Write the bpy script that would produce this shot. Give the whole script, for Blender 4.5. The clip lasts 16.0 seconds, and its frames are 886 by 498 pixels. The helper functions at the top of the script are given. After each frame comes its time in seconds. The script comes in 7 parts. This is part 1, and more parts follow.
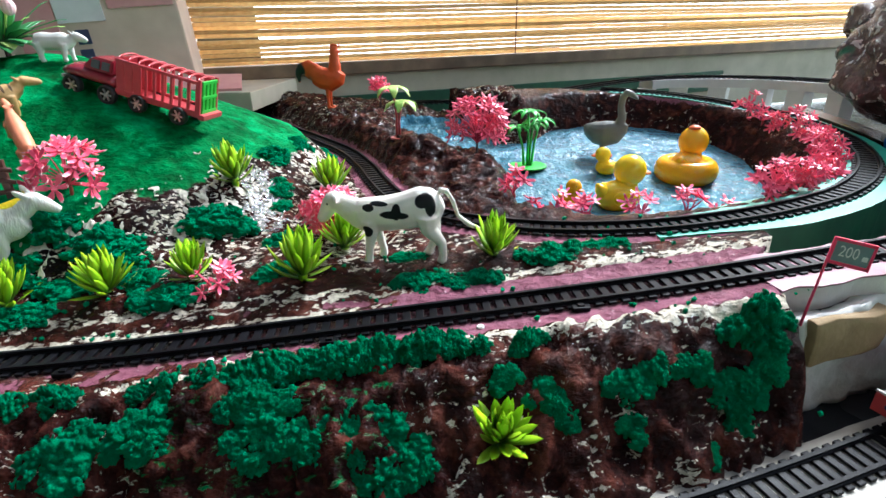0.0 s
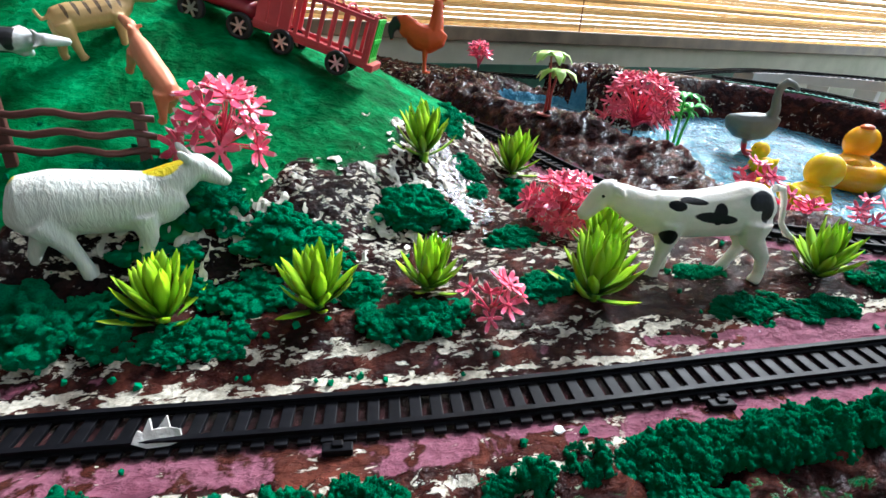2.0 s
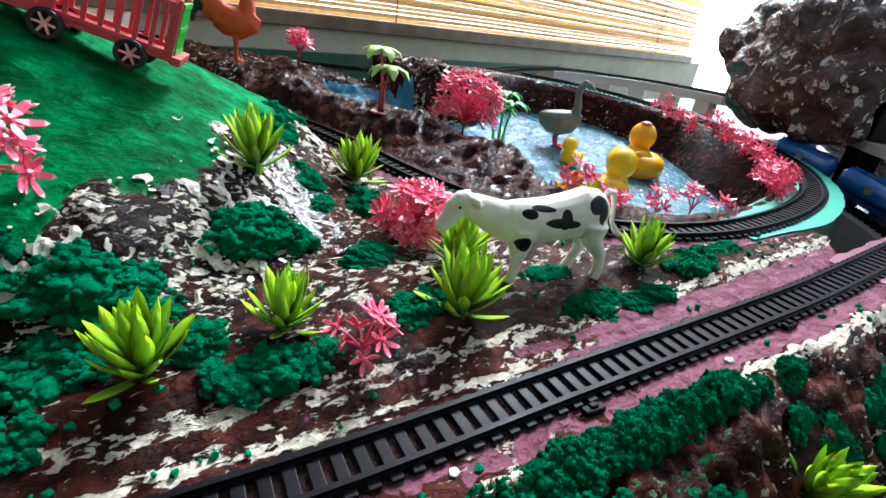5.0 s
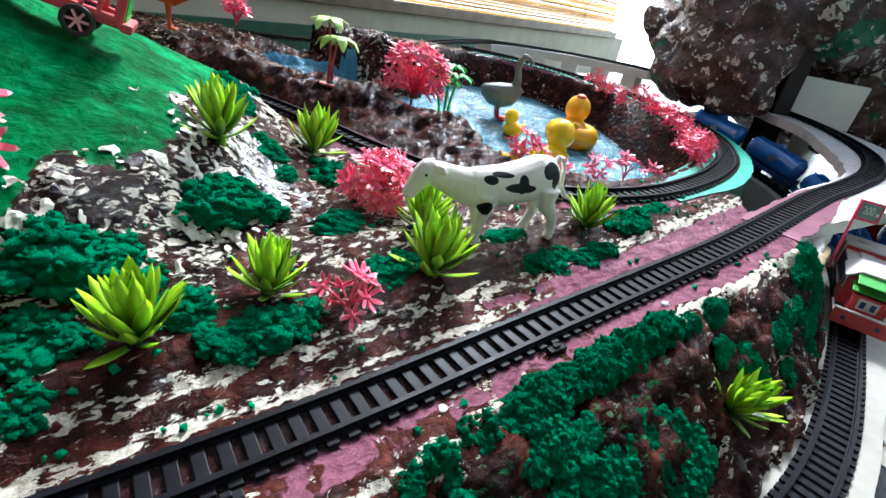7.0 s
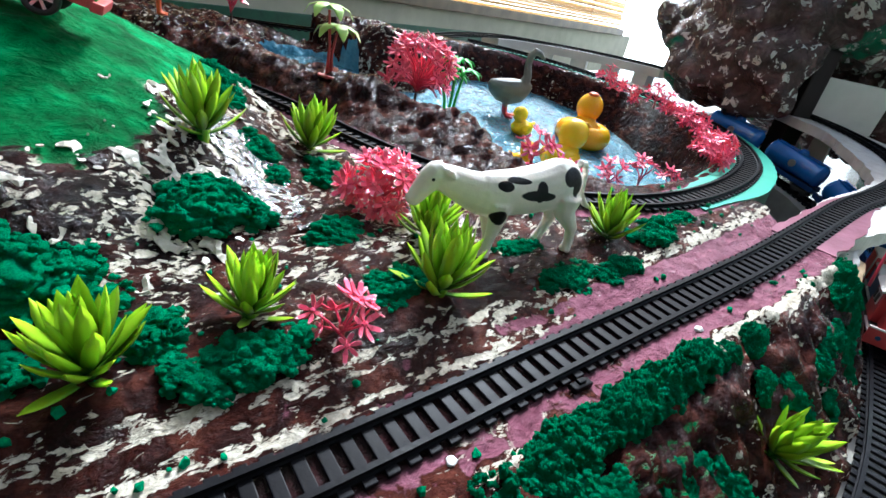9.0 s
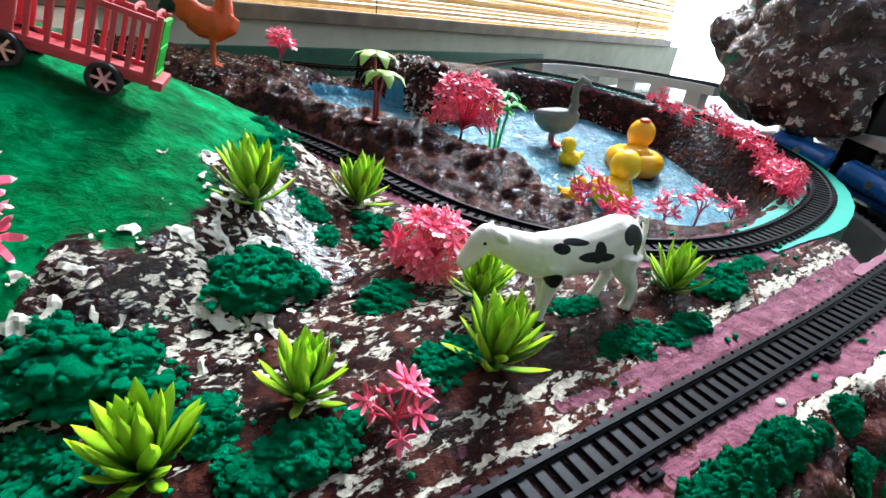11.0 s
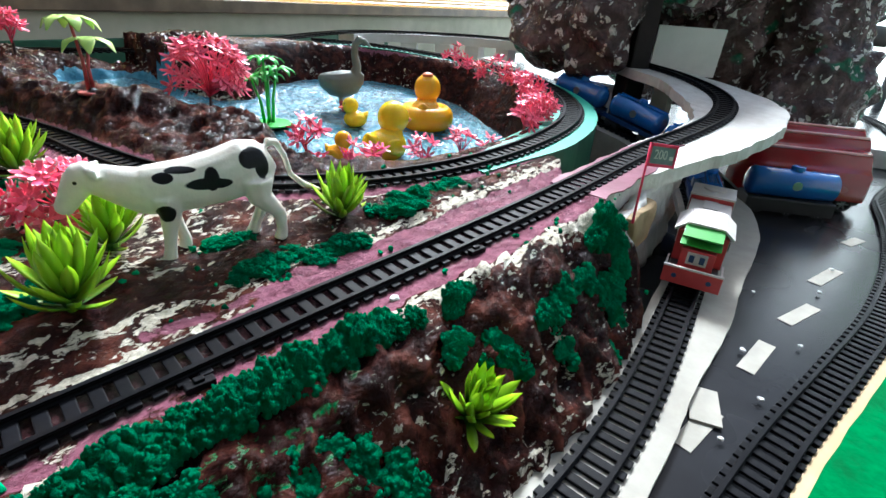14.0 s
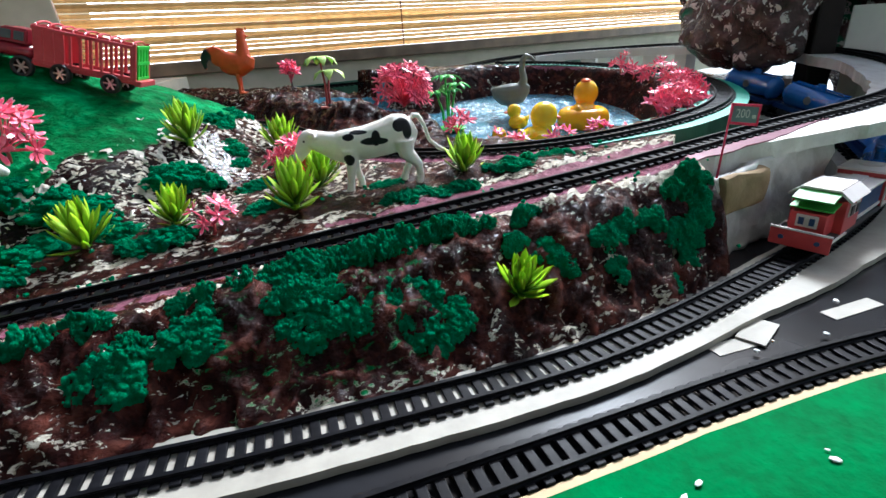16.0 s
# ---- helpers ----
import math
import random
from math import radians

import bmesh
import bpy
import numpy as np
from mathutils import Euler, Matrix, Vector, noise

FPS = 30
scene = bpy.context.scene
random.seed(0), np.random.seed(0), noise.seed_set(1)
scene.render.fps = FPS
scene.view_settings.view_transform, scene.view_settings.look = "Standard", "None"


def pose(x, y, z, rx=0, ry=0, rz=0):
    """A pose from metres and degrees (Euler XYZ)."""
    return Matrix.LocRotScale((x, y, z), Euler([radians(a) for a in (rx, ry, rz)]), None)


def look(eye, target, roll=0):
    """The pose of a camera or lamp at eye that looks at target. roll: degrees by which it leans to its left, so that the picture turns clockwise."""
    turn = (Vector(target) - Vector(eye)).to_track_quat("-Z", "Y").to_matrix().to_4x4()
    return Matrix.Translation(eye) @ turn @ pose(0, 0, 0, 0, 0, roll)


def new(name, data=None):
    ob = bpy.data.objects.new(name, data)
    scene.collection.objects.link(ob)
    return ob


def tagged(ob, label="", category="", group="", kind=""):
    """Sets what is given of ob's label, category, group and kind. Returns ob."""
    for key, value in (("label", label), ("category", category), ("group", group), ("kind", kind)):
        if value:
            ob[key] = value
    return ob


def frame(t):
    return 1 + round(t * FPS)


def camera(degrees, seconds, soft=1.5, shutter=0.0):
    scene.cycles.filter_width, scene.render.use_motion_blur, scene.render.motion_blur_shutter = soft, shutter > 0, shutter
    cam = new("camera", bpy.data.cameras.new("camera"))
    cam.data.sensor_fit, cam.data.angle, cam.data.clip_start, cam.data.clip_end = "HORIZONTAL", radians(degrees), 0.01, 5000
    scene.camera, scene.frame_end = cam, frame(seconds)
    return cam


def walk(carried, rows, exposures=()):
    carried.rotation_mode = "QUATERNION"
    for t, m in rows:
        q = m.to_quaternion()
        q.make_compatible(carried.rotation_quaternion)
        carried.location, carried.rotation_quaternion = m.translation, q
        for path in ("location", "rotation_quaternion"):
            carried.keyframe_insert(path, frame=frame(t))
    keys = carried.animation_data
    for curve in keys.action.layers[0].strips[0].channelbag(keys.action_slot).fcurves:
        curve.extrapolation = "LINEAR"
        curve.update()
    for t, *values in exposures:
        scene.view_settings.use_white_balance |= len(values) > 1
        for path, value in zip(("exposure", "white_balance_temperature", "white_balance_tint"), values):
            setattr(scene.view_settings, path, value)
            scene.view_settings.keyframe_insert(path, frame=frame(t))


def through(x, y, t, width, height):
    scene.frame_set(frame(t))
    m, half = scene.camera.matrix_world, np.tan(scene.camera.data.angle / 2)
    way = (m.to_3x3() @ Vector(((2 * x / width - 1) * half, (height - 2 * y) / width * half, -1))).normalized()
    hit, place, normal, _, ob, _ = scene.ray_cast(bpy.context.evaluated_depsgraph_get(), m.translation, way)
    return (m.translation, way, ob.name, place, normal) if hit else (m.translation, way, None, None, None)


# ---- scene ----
cam = camera(83.15, 16.0)
PATH = [
    (0, (0.02865, 0.01405, 0.22237), (0.00944, 0.92841, -0.18209), -0.624),
    (0.5, (-0.04467, 0.07495, 0.21315), (-0.10749, 1.00160, -0.15750), 1.244),
    (1, (-0.10207, 0.08332, 0.19685), (-0.11964, 1.00477, -0.19127), 2.551),
    (1.5, (-0.15477, 0.10609, 0.19691), (-0.11573, 1.01660, -0.21474), 3.637),
    (2, (-0.17109, 0.10904, 0.19006), (-0.09651, 1.00768, -0.24223), 4.764),
    (2.5, (-0.17243, 0.10585, 0.18723), (-0.06952, 0.99620, -0.25628), 5.414),
    (3, (-0.17553, 0.11164, 0.18789), (-0.03987, 0.99750, -0.25579), 6.024),
    (3.5, (-0.16932, 0.12770, 0.19766), (0.03102, 1.00853, -0.23130), 6.398),
    (4, (-0.15317, 0.13420, 0.20112), (0.12950, 0.99977, -0.21227), 6.839),
    (4.5, (-0.16359, 0.13485, 0.19916), (0.19050, 0.97336, -0.21498), 8.282),
    (5, (-0.18246, 0.13898, 0.19556), (0.22188, 0.95184, -0.22367), 9.246),
    (5.2, (-0.18776, 0.13853, 0.19551), (0.23610, 0.94062, -0.22520), 9.533),
    (7.3, (-0.20731, 0.12934, 0.19475), (0.32842, 0.84971, -0.24576), 12.304),
    (7.5, (-0.20360, 0.13279, 0.19059), (0.34566, 0.84377, -0.24852), 13.109),
    (8, (-0.19223, 0.15169, 0.17885), (0.36346, 0.84815, -0.27520), 13.393),
    (8.5, (-0.18812, 0.16801, 0.17306), (0.35906, 0.86527, -0.28999), 13.420),
    (9, (-0.19395, 0.15942, 0.18857), (0.32136, 0.88873, -0.26151), 12.201),
    (9.5, (-0.19045, 0.12504, 0.20740), (0.23706, 0.93247, -0.19916), 8.866),
    (9.7, (-0.15937, 0.11546, 0.21274), (0.22551, 0.95227, -0.17664), 8.038),
    (11.8, (-0.20595, 0.21035, 0.19121), (0.31425, 0.91717, -0.28816), 11.024),
    (12, (-0.20012, 0.20658, 0.18682), (0.34401, 0.89111, -0.29832), 11.989),
    (12.5, (-0.18394, 0.19819, 0.18556), (0.40838, 0.84033, -0.30106), 13.213),
    (13, (-0.16418, 0.19087, 0.18700), (0.46308, 0.80638, -0.29017), 12.493),
    (13.5, (-0.12454, 0.15786, 0.18320), (0.48997, 0.80140, -0.27311), 8.702),
    (14, (-0.06463, 0.09182, 0.18823), (0.49866, 0.79366, -0.24781), 4.425),
    (14.5, (-0.04029, 0.04859, 0.17300), (0.52930, 0.74626, -0.26154), 1.944),
    (15, (0.00773, 0.04374, 0.18290), (0.52201, 0.80731, -0.20757), -0.592),
    (15.5, (-0.01221, 0.00668, 0.19165), (0.37588, 0.84944, -0.18138), -1.914),
    (16, (-0.05005, -0.04118, 0.17054), (0.15410, 0.85941, -0.21321), -3.135),
]
walk(cam, [(t, look(eye, target, roll)) for t, eye, target, roll in PATH],
     ((0, 1.10, 5880, 11), (5, 1.04, 5800, 11), (8, 1.26, 5740, 11), (9.5, 1.10, 5740, 10), (11.8, 1.19, 5740, 11), (13, 1.19, 5740, 11), (14.5, 1.14, 5850, 8), (16, 0.98, 5800, 12)))

# ---------------- light ----------------
world = bpy.data.worlds.new("sky")
scene.world = world
world.use_nodes = True
wn = world.node_tree.nodes
wsky = wn.new("ShaderNodeTexSky")
wsky.sky_type, wsky.sun_disc = "NISHITA", False
wsky.sun_elevation, wsky.sun_rotation = radians(47), radians(37)
wsky.dust_density, wsky.air_density = 4.0, 1.6
world.node_tree.links.new(wsky.outputs[0], wn["Background"].inputs[0])
wn["Background"].inputs[1].default_value = 0.105
sun = new("sun", bpy.data.lights.new("sun", "SUN"))
sun.data.energy, sun.data.angle, sun.data.color = 3.3, radians(13), (0.93, 0.99, 1.0)
sun.matrix_world = look((0.97, 1.55, 1.54), (0.1, 0.4, 0.0))


# ---------------- materials ----------------
def nodes_of(name):
    m = bpy.data.materials.new(name)
    m.use_nodes = True
    t = m.node_tree
    return m, t, t.nodes["Principled BSDF"]


def add(t, kind, **vals):
    n = t.nodes.new(kind)
    for k, v in vals.items():
        n.inputs[k.replace("_", " ")].default_value = v
    return n


def ramp(t, fac, stops):
    r = t.nodes.new("ShaderNodeValToRGB")
    while len(r.color_ramp.elements) < len(stops):
        r.color_ramp.elements.new(0.5)
    for e, (p, c) in zip(r.color_ramp.elements, stops):
        e.position, e.color = p, (*c, 1)
    t.links.new(fac, r.inputs[0])
    return r.outputs[0]


def mixc(t, fac, a, b):
    m = t.nodes.new("ShaderNodeMix")
    m.data_type = "RGBA"
    t.links.new(fac, m.inputs[0])
    for sock, v in ((m.inputs[6], a), (m.inputs[7], b)):
        if isinstance(v, tuple):
            sock.default_value = (*v, 1)
        else:
            t.links.new(v, sock)
    return m.outputs[2]


def bump(t, bsdf, height, strength, distance):
    b = t.nodes.new("ShaderNodeBump")
    b.inputs["Strength"].default_value, b.inputs["Distance"].default_value = strength, distance
    t.links.new(height, b.inputs["Height"])
    t.links.new(b.outputs[0], bsdf.inputs["Normal"])


def tex(t, scale, detail=4.0, rough=0.55, distort=0.0, obj=True):
    c = t.nodes.new("ShaderNodeTexCoord")
    n = add(t, "ShaderNodeTexNoise", Scale=scale, Detail=detail, Roughness=rough, Distortion=distort)
    t.links.new(c.outputs["Object" if obj else "Generated"], n.inputs["Vector"])
    return n.outputs[0]


def plain(name, dark, light, rough=0.5, scale=120.0, metal=0.0, relief=0.25, depth=0.0006, coat=0.0, through=0.0, vary=0.0, spec=0.5):
    """A surface of two near shades, with fine grain, coarse wear and relief."""
    m, t, b = nodes_of(name)
    fine, coarse = tex(t, scale, 5.0), tex(t, scale * 0.17, 3.0)
    mul = add(t, "ShaderNodeMath")
    mul.operation = "MULTIPLY_ADD"
    t.links.new(fine, mul.inputs[0])
    mul.inputs[1].default_value = 0.5
    half = add(t, "ShaderNodeMath")
    half.operation = "MULTIPLY"
    t.links.new(coarse, half.inputs[0])
    half.inputs[1].default_value = 0.5
    t.links.new(half.outputs[0], mul.inputs[2])
    col = ramp(t, mul.outputs[0], [(0.3, dark), (0.7, light)])
    if vary:
        info = t.nodes.new("ShaderNodeObjectInfo")
        hsv = add(t, "ShaderNodeHueSaturation")
        mr = add(t, "ShaderNodeMapRange")
        mr.inputs[3].default_value, mr.inputs[4].default_value = 1 - vary, 1 + vary
        t.links.new(info.outputs["Random"], mr.inputs[0])
        t.links.new(mr.outputs[0], hsv.inputs["Value"])
        t.links.new(col, hsv.inputs["Color"])
        col = hsv.outputs[0]
    t.links.new(col, b.inputs["Base Color"])
    rr = add(t, "ShaderNodeMapRange")
    rr.inputs[3].default_value, rr.inputs[4].default_value = max(rough - 0.12, 0.03), min(rough + 0.15, 1)
    t.links.new(coarse, rr.inputs[0])
    t.links.new(rr.outputs[0], b.inputs["Roughness"])
    b.inputs["Metallic"].default_value = metal
    b.inputs["Coat Weight"].default_value = coat
    b.inputs["Specular IOR Level"].default_value = spec
    if through:
        b.inputs["Subsurface Weight"].default_value = through
        b.inputs["Subsurface Radius"].default_value = (0.004, 0.003, 0.002)
    bump(t, b, fine, relief, depth)
    return m


def attr(t, name):
    a = t.nodes.new("ShaderNodeAttribute")
    a.attribute_name = name
    s = t.nodes.new("ShaderNodeSeparateColor")
    t.links.new(a.outputs["Color"], s.inputs[0])
    return s.outputs


def mask(t, noise_out, amount_out, soft=0.06):
    """1 where the noise lies under the amount."""
    n = add(t, "ShaderNodeMath")
    n.operation = "SUBTRACT"
    t.links.new(amount_out, n.inputs[0])
    t.links.new(noise_out, n.inputs[1])
    r = add(t, "ShaderNodeMapRange")
    r.inputs[1].default_value, r.inputs[2].default_value = -soft, soft
    t.links.new(n.outputs[0], r.inputs[0])
    return r.outputs[0]


def land_material():
    """Glossy brown paint over cream paper pulp, with green flock, pink ballast paint and blue, by zone."""
    m, t, b = nodes_of("painted_land")
    zr, zg, zb = attr(t, "zone")[:3]
    cr, blk, bed = attr(t, "cream")[:3]
    c = t.nodes.new("ShaderNodeTexCoord")
    mapn = t.nodes.new("ShaderNodeMapping")
    mapn.inputs["Scale"].default_value = (120, 250, 210)
    along = t.nodes.new("ShaderNodeMapping")        # streaks run with the front track
    along.inputs["Rotation"].default_value = (0, 0, radians(-9))
    t.links.new(c.outputs["Object"], along.inputs[0])
    t.links.new(along.outputs[0], mapn.inputs[0])
    flake = add(t, "ShaderNodeTexNoise", Scale=1.0, Detail=9.0, Roughness=0.64, Distortion=0.35)
    t.links.new(mapn.outputs[0], flake.inputs["Vector"])
    fine, mid, wide = tex(t, 420.0, 3.0), tex(t, 60.0, 5.0, 0.6, 0.4), tex(t, 22.0, 3.0)
    vary = add(t, "ShaderNodeMath")                 # cream comes in drifts
    vary.operation = "MULTIPLY_ADD"
    t.links.new(wide, vary.inputs[0])
    vary.inputs[1].default_value = 0.34
    t.links.new(cr, vary.inputs[2])
    off = add(t, "ShaderNodeMath")
    off.operation = "SUBTRACT"
    t.links.new(vary.outputs[0], off.inputs[0])
    off.inputs[1].default_value = 0.17
    cream_mask = mask(t, flake.outputs[0], off.outputs[0], 0.012)
    brown = ramp(t, mid, [(0.25, (0.004, 0.0012, 0.0010)), (0.5, (0.024, 0.0052, 0.0042)), (0.76, (0.150, 0.042, 0.028))])
    cream = ramp(t, fine, [(0.3, (0.42, 0.37, 0.28)), (0.7, (0.78, 0.72, 0.60))])
    brown = mixc(t, blk, brown, (0.0035, 0.0028, 0.0030))
    col = mixc(t, cream_mask, brown, cream)
    pink = ramp(t, mid, [(0.3, (0.15, 0.045, 0.070)), (0.7, (0.34, 0.135, 0.185))])
    col = mixc(t, mask(t, mid, zg, 0.03), col, pink)
    tone = add(t, "ShaderNodeMath")
    tone.operation = "MULTIPLY_ADD"
    t.links.new(mid, tone.inputs[0])
    tone.inputs[1].default_value = 0.5
    halfw = add(t, "ShaderNodeMath")
    halfw.operation = "MULTIPLY"
    t.links.new(wide, halfw.inputs[0])
    halfw.inputs[1].default_value = 0.5
    t.links.new(halfw.outputs[0], tone.inputs[2])
    green = ramp(t, tone.outputs[0], [(0.38, (0.0, 0.060, 0.013)), (0.50, (0.0, 0.15, 0.036)), (0.64, (0.008, 0.37, 0.12))])
    col = mixc(t, mask(t, flake.outputs[0], zr, 0.04), col, green)
    blue = ramp(t, mid, [(0.3, (0.06, 0.24, 0.36)), (0.7, (0.16, 0.42, 0.55))])
    col = mixc(t, mask(t, mid, zb, 0.04), col, blue)
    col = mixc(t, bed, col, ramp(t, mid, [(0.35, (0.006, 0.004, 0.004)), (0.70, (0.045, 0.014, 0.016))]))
    t.links.new(col, b.inputs["Base Color"])
    rg = ramp(t, zr, [(0.3, (0.085,) * 3), (0.7, (0.75,) * 3)])
    t.links.new(mixc(t, bed, rg, (0.10, 0.10, 0.10)), b.inputs["Roughness"])
    t.links.new(ramp(t, zr, [(0.3, (0.10,) * 3), (0.7, (0.05,) * 3)]), b.inputs["Specular IOR Level"])
    hsum = add(t, "ShaderNodeMath")
    hsum.operation = "MULTIPLY_ADD"
    t.links.new(cream_mask, hsum.inputs[0])
    hsum.inputs[1].default_value = 0.35
    t.links.new(flake.outputs[0], hsum.inputs[2])
    hs2 = add(t, "ShaderNodeMath")
    hs2.operation = "MULTIPLY_ADD"
    t.links.new(mid, hs2.inputs[0])
    hs2.inputs[1].default_value = 1.2
    t.links.new(hsum.outputs[0], hs2.inputs[2])
    fac = add(t, "ShaderNodeTexVoronoi", Scale=150.0, Randomness=1.0)      # crumpled facets
    warp = add(t, "ShaderNodeVectorMath")
    warp.operation = "MULTIPLY_ADD"
    nz = add(t, "ShaderNodeTexNoise", Scale=90.0, Detail=2.0)
    t.links.new(c.outputs["Object"], nz.inputs["Vector"])
    t.links.new(nz.outputs["Color"], warp.inputs[0])
    warp.inputs[1].default_value = (0.006, 0.006, 0.006)
    t.links.new(c.outputs["Object"], warp.inputs[2])
    t.links.new(warp.outputs[0], fac.inputs["Vector"])
    hs3 = add(t, "ShaderNodeMath")
    hs3.operation = "MULTIPLY_ADD"
    t.links.new(fac.outputs["Distance"], hs3.inputs[0])
    hs3.inputs[1].default_value = 0.45
    t.links.new(hs2.outputs[0], hs3.inputs[2])
    bump(t, b, hs3.outputs[0], 0.8, 0.0036)
    return m


M = {}
M["land"] = land_material()
M["rail"] = plain("black_plastic_rail", (0.003, 0.003, 0.004), (0.008, 0.008, 0.010), 0.4, 300, spec=0.06)
M["sleeper"] = plain("black_plastic_sleeper", (0.003, 0.003, 0.004), (0.010, 0.010, 0.012), 0.42, 260, vary=0.35, spec=0.07)
M["road"] = plain("grey_road_paint", (0.005, 0.005, 0.006), (0.018, 0.019, 0.022), 0.24, 35, relief=0.15, spec=0.11)
M["foam"] = plain("cream_foam_board", (0.26, 0.24, 0.20), (0.42, 0.39, 0.33), 0.6, 60, relief=0.4, depth=0.001)
M["white"] = plain("white_board", (0.66, 0.66, 0.65), (0.8, 0.8, 0.79), 0.55, 50)
M["deck"] = plain("white_deck_paper", (0.46, 0.43, 0.39), (0.74, 0.73, 0.70), 0.5, 70, relief=0.8, depth=0.003)
M["turq"] = plain("turquoise_paint", (0.01, 0.30, 0.20), (0.035, 0.42, 0.29), 0.4, 45)
M["dgreen"] = plain("dark_green_paint", (0.002, 0.045, 0.022), (0.01, 0.11, 0.05), 0.5, 60, relief=0.5, depth=0.0015)
M["felt"] = plain("green_felt", (0.0, 0.080, 0.020), (0.0, 0.165, 0.045), 0.95, 160, relief=0.9, depth=0.0012, spec=0.08)
M["brown"] = plain("dark_brown_gloss_paint", (0.020, 0.006, 0.005), (0.07, 0.018, 0.014), 0.25, 40, relief=0.4, depth=0.001)
M["moss"] = plain("green_foam_flock", (0.0008, 0.062, 0.027), (0.007, 0.40, 0.168), 1.0, 300, relief=1.0, depth=0.0014, through=0.25, vary=0.15, spec=0.02)
M["beam"] = plain("brown_wooden_beam", (0.06, 0.035, 0.02), (0.30, 0.20, 0.12), 0.55, 22, relief=0.6, depth=0.002)
M["ledge"] = plain("grey_cement_ledge", (0.36, 0.34, 0.25), (0.60, 0.56, 0.45), 0.8, 18)
M["ply"] = plain("raw_plywood", (0.42, 0.29, 0.15), (0.62, 0.46, 0.27), 0.7, 40)
M["dim"] = plain("pale_wall_paint", (0.22, 0.22, 0.21), (0.30, 0.30, 0.29), 0.85, 6)
M["plaster"] = plain("pale_wall_plaster", (0.30, 0.28, 0.25), (0.38, 0.36, 0.33), 0.85, 6)


# ---------------- building helpers ----------------
def mesh_object(name, bm, material, parent=None, label="", smooth=False):
    me = bpy.data.meshes.new(name)
    bm.to_mesh(me)
    bm.free()
    for f in me.polygons:
        f.use_smooth = smooth
    for mt in material if isinstance(material, (list, tuple)) else [material]:
        me.materials.append(mt)
    ob = new(name, me)
    if parent is not None:
        ob.parent = parent
    return tagged(ob, label)


def part(name, bm, material, parent, label="", smooth=False):
    return mesh_object(name, bm, material, parent, label, smooth)


def shared(name, me, parent, m):
    """One more object on a mesh that is already there."""
    ob = new(name, me)
    ob.parent = parent
    ob.matrix_basis = m
    return ob


def thing(name, m=None, label="", category="", group="", kind=""):
    ob = new(name)
    ob.empty_display_size = 0.01
    if m is not None:
        ob.matrix_basis = m
    return tagged(ob, label, category, group, kind)


def box(bm, size, centre=(0, 0, 0), turn=None, bevel=0.0, mi=0):
    r = bmesh.ops.create_cube(bm, size=1.0)
    vs = r["verts"]
    bmesh.ops.scale(bm, vec=size, verts=vs)
    if bevel:
        es = list({e for v in vs for e in v.link_edges})
        r2 = bmesh.ops.bevel(bm, geom=es, offset=bevel, segments=2, affect="EDGES", profile=0.6)
        vs = list({v for f in r2["faces"] for v in f.verts} | {v for v in vs if v.is_valid})
    if turn is not None:
        bmesh.ops.rotate(bm, verts=vs, cent=(0, 0, 0), matrix=turn.to_matrix() if isinstance(turn, Euler) else turn)
    bmesh.ops.translate(bm, vec=centre, verts=vs)
    for f in {f for v in vs for f in v.link_faces}:
        f.material_index = mi
    return vs


def tube(bm, rings, n=10, cap=True, mi=0, power=2.0):
    """A lofted tube. rings: centre, half width, half height, side vector, up vector (or None)."""
    loops = []
    for k, (c, a, b_, *axes) in enumerate(rings):
        c = Vector(c)
        if axes:
            s, u = Vector(axes[0]), Vector(axes[1])
        else:
            p0, p1 = Vector(rings[max(k - 1, 0)][0]), Vector(rings[min(k + 1, len(rings) - 1)][0])
            d = (p1 - p0).normalized() if (p1 - p0).length > 1e-9 else Vector((0, 0, 1))
            ref = Vector((0, 1, 0)) if abs(d.y) < 0.9 else Vector((1, 0, 0))
            u = d.cross(ref).normalized()
            s = u.cross(d).normalized()
        ring = []
        for i in range(n):
            w = 2 * math.pi * i / n
            ca, sa = math.cos(w), math.sin(w)
            e = 2.0 / power
            ring.append(bm.verts.new(c + s * a * math.copysign(abs(ca) ** e, ca) + u * b_ * math.copysign(abs(sa) ** e, sa)))
        loops.append(ring)
    for r0, r1 in zip(loops, loops[1:]):
        for i in range(n):
            f = bm.faces.new((r0[i], r0[(i + 1) % n], r1[(i + 1) % n], r1[i]))
            f.material_index = mi
    if cap:
        for f in (bm.faces.new(loops[0][::-1]), bm.faces.new(loops[-1])):
            f.material_index = mi
    return loops


def disc(bm, r, h, centre, axis="Z", n=20, bevel=0.0, mi=0):
    m = Matrix.Translation(centre)
    if axis == "Y":
        m = m @ Matrix.Rotation(radians(90), 4, "X")
    if axis == "X":
        m = m @ Matrix.Rotation(radians(90), 4, "Y")
    vs = bmesh.ops.create_cone(bm, cap_ends=True, segments=n, radius1=r, radius2=r, depth=h, matrix=m)["verts"]
    fs = {f for v in vs for f in v.link_faces}
    for f in fs:
        f.material_index = mi
    if bevel:
        es = [e for e in {e for v in vs for e in v.link_edges} if any(len(f.verts) > 4 for f in e.link_faces)]
        bmesh.ops.bevel(bm, geom=es, offset=bevel, segments=2, affect="EDGES", profile=0.6)


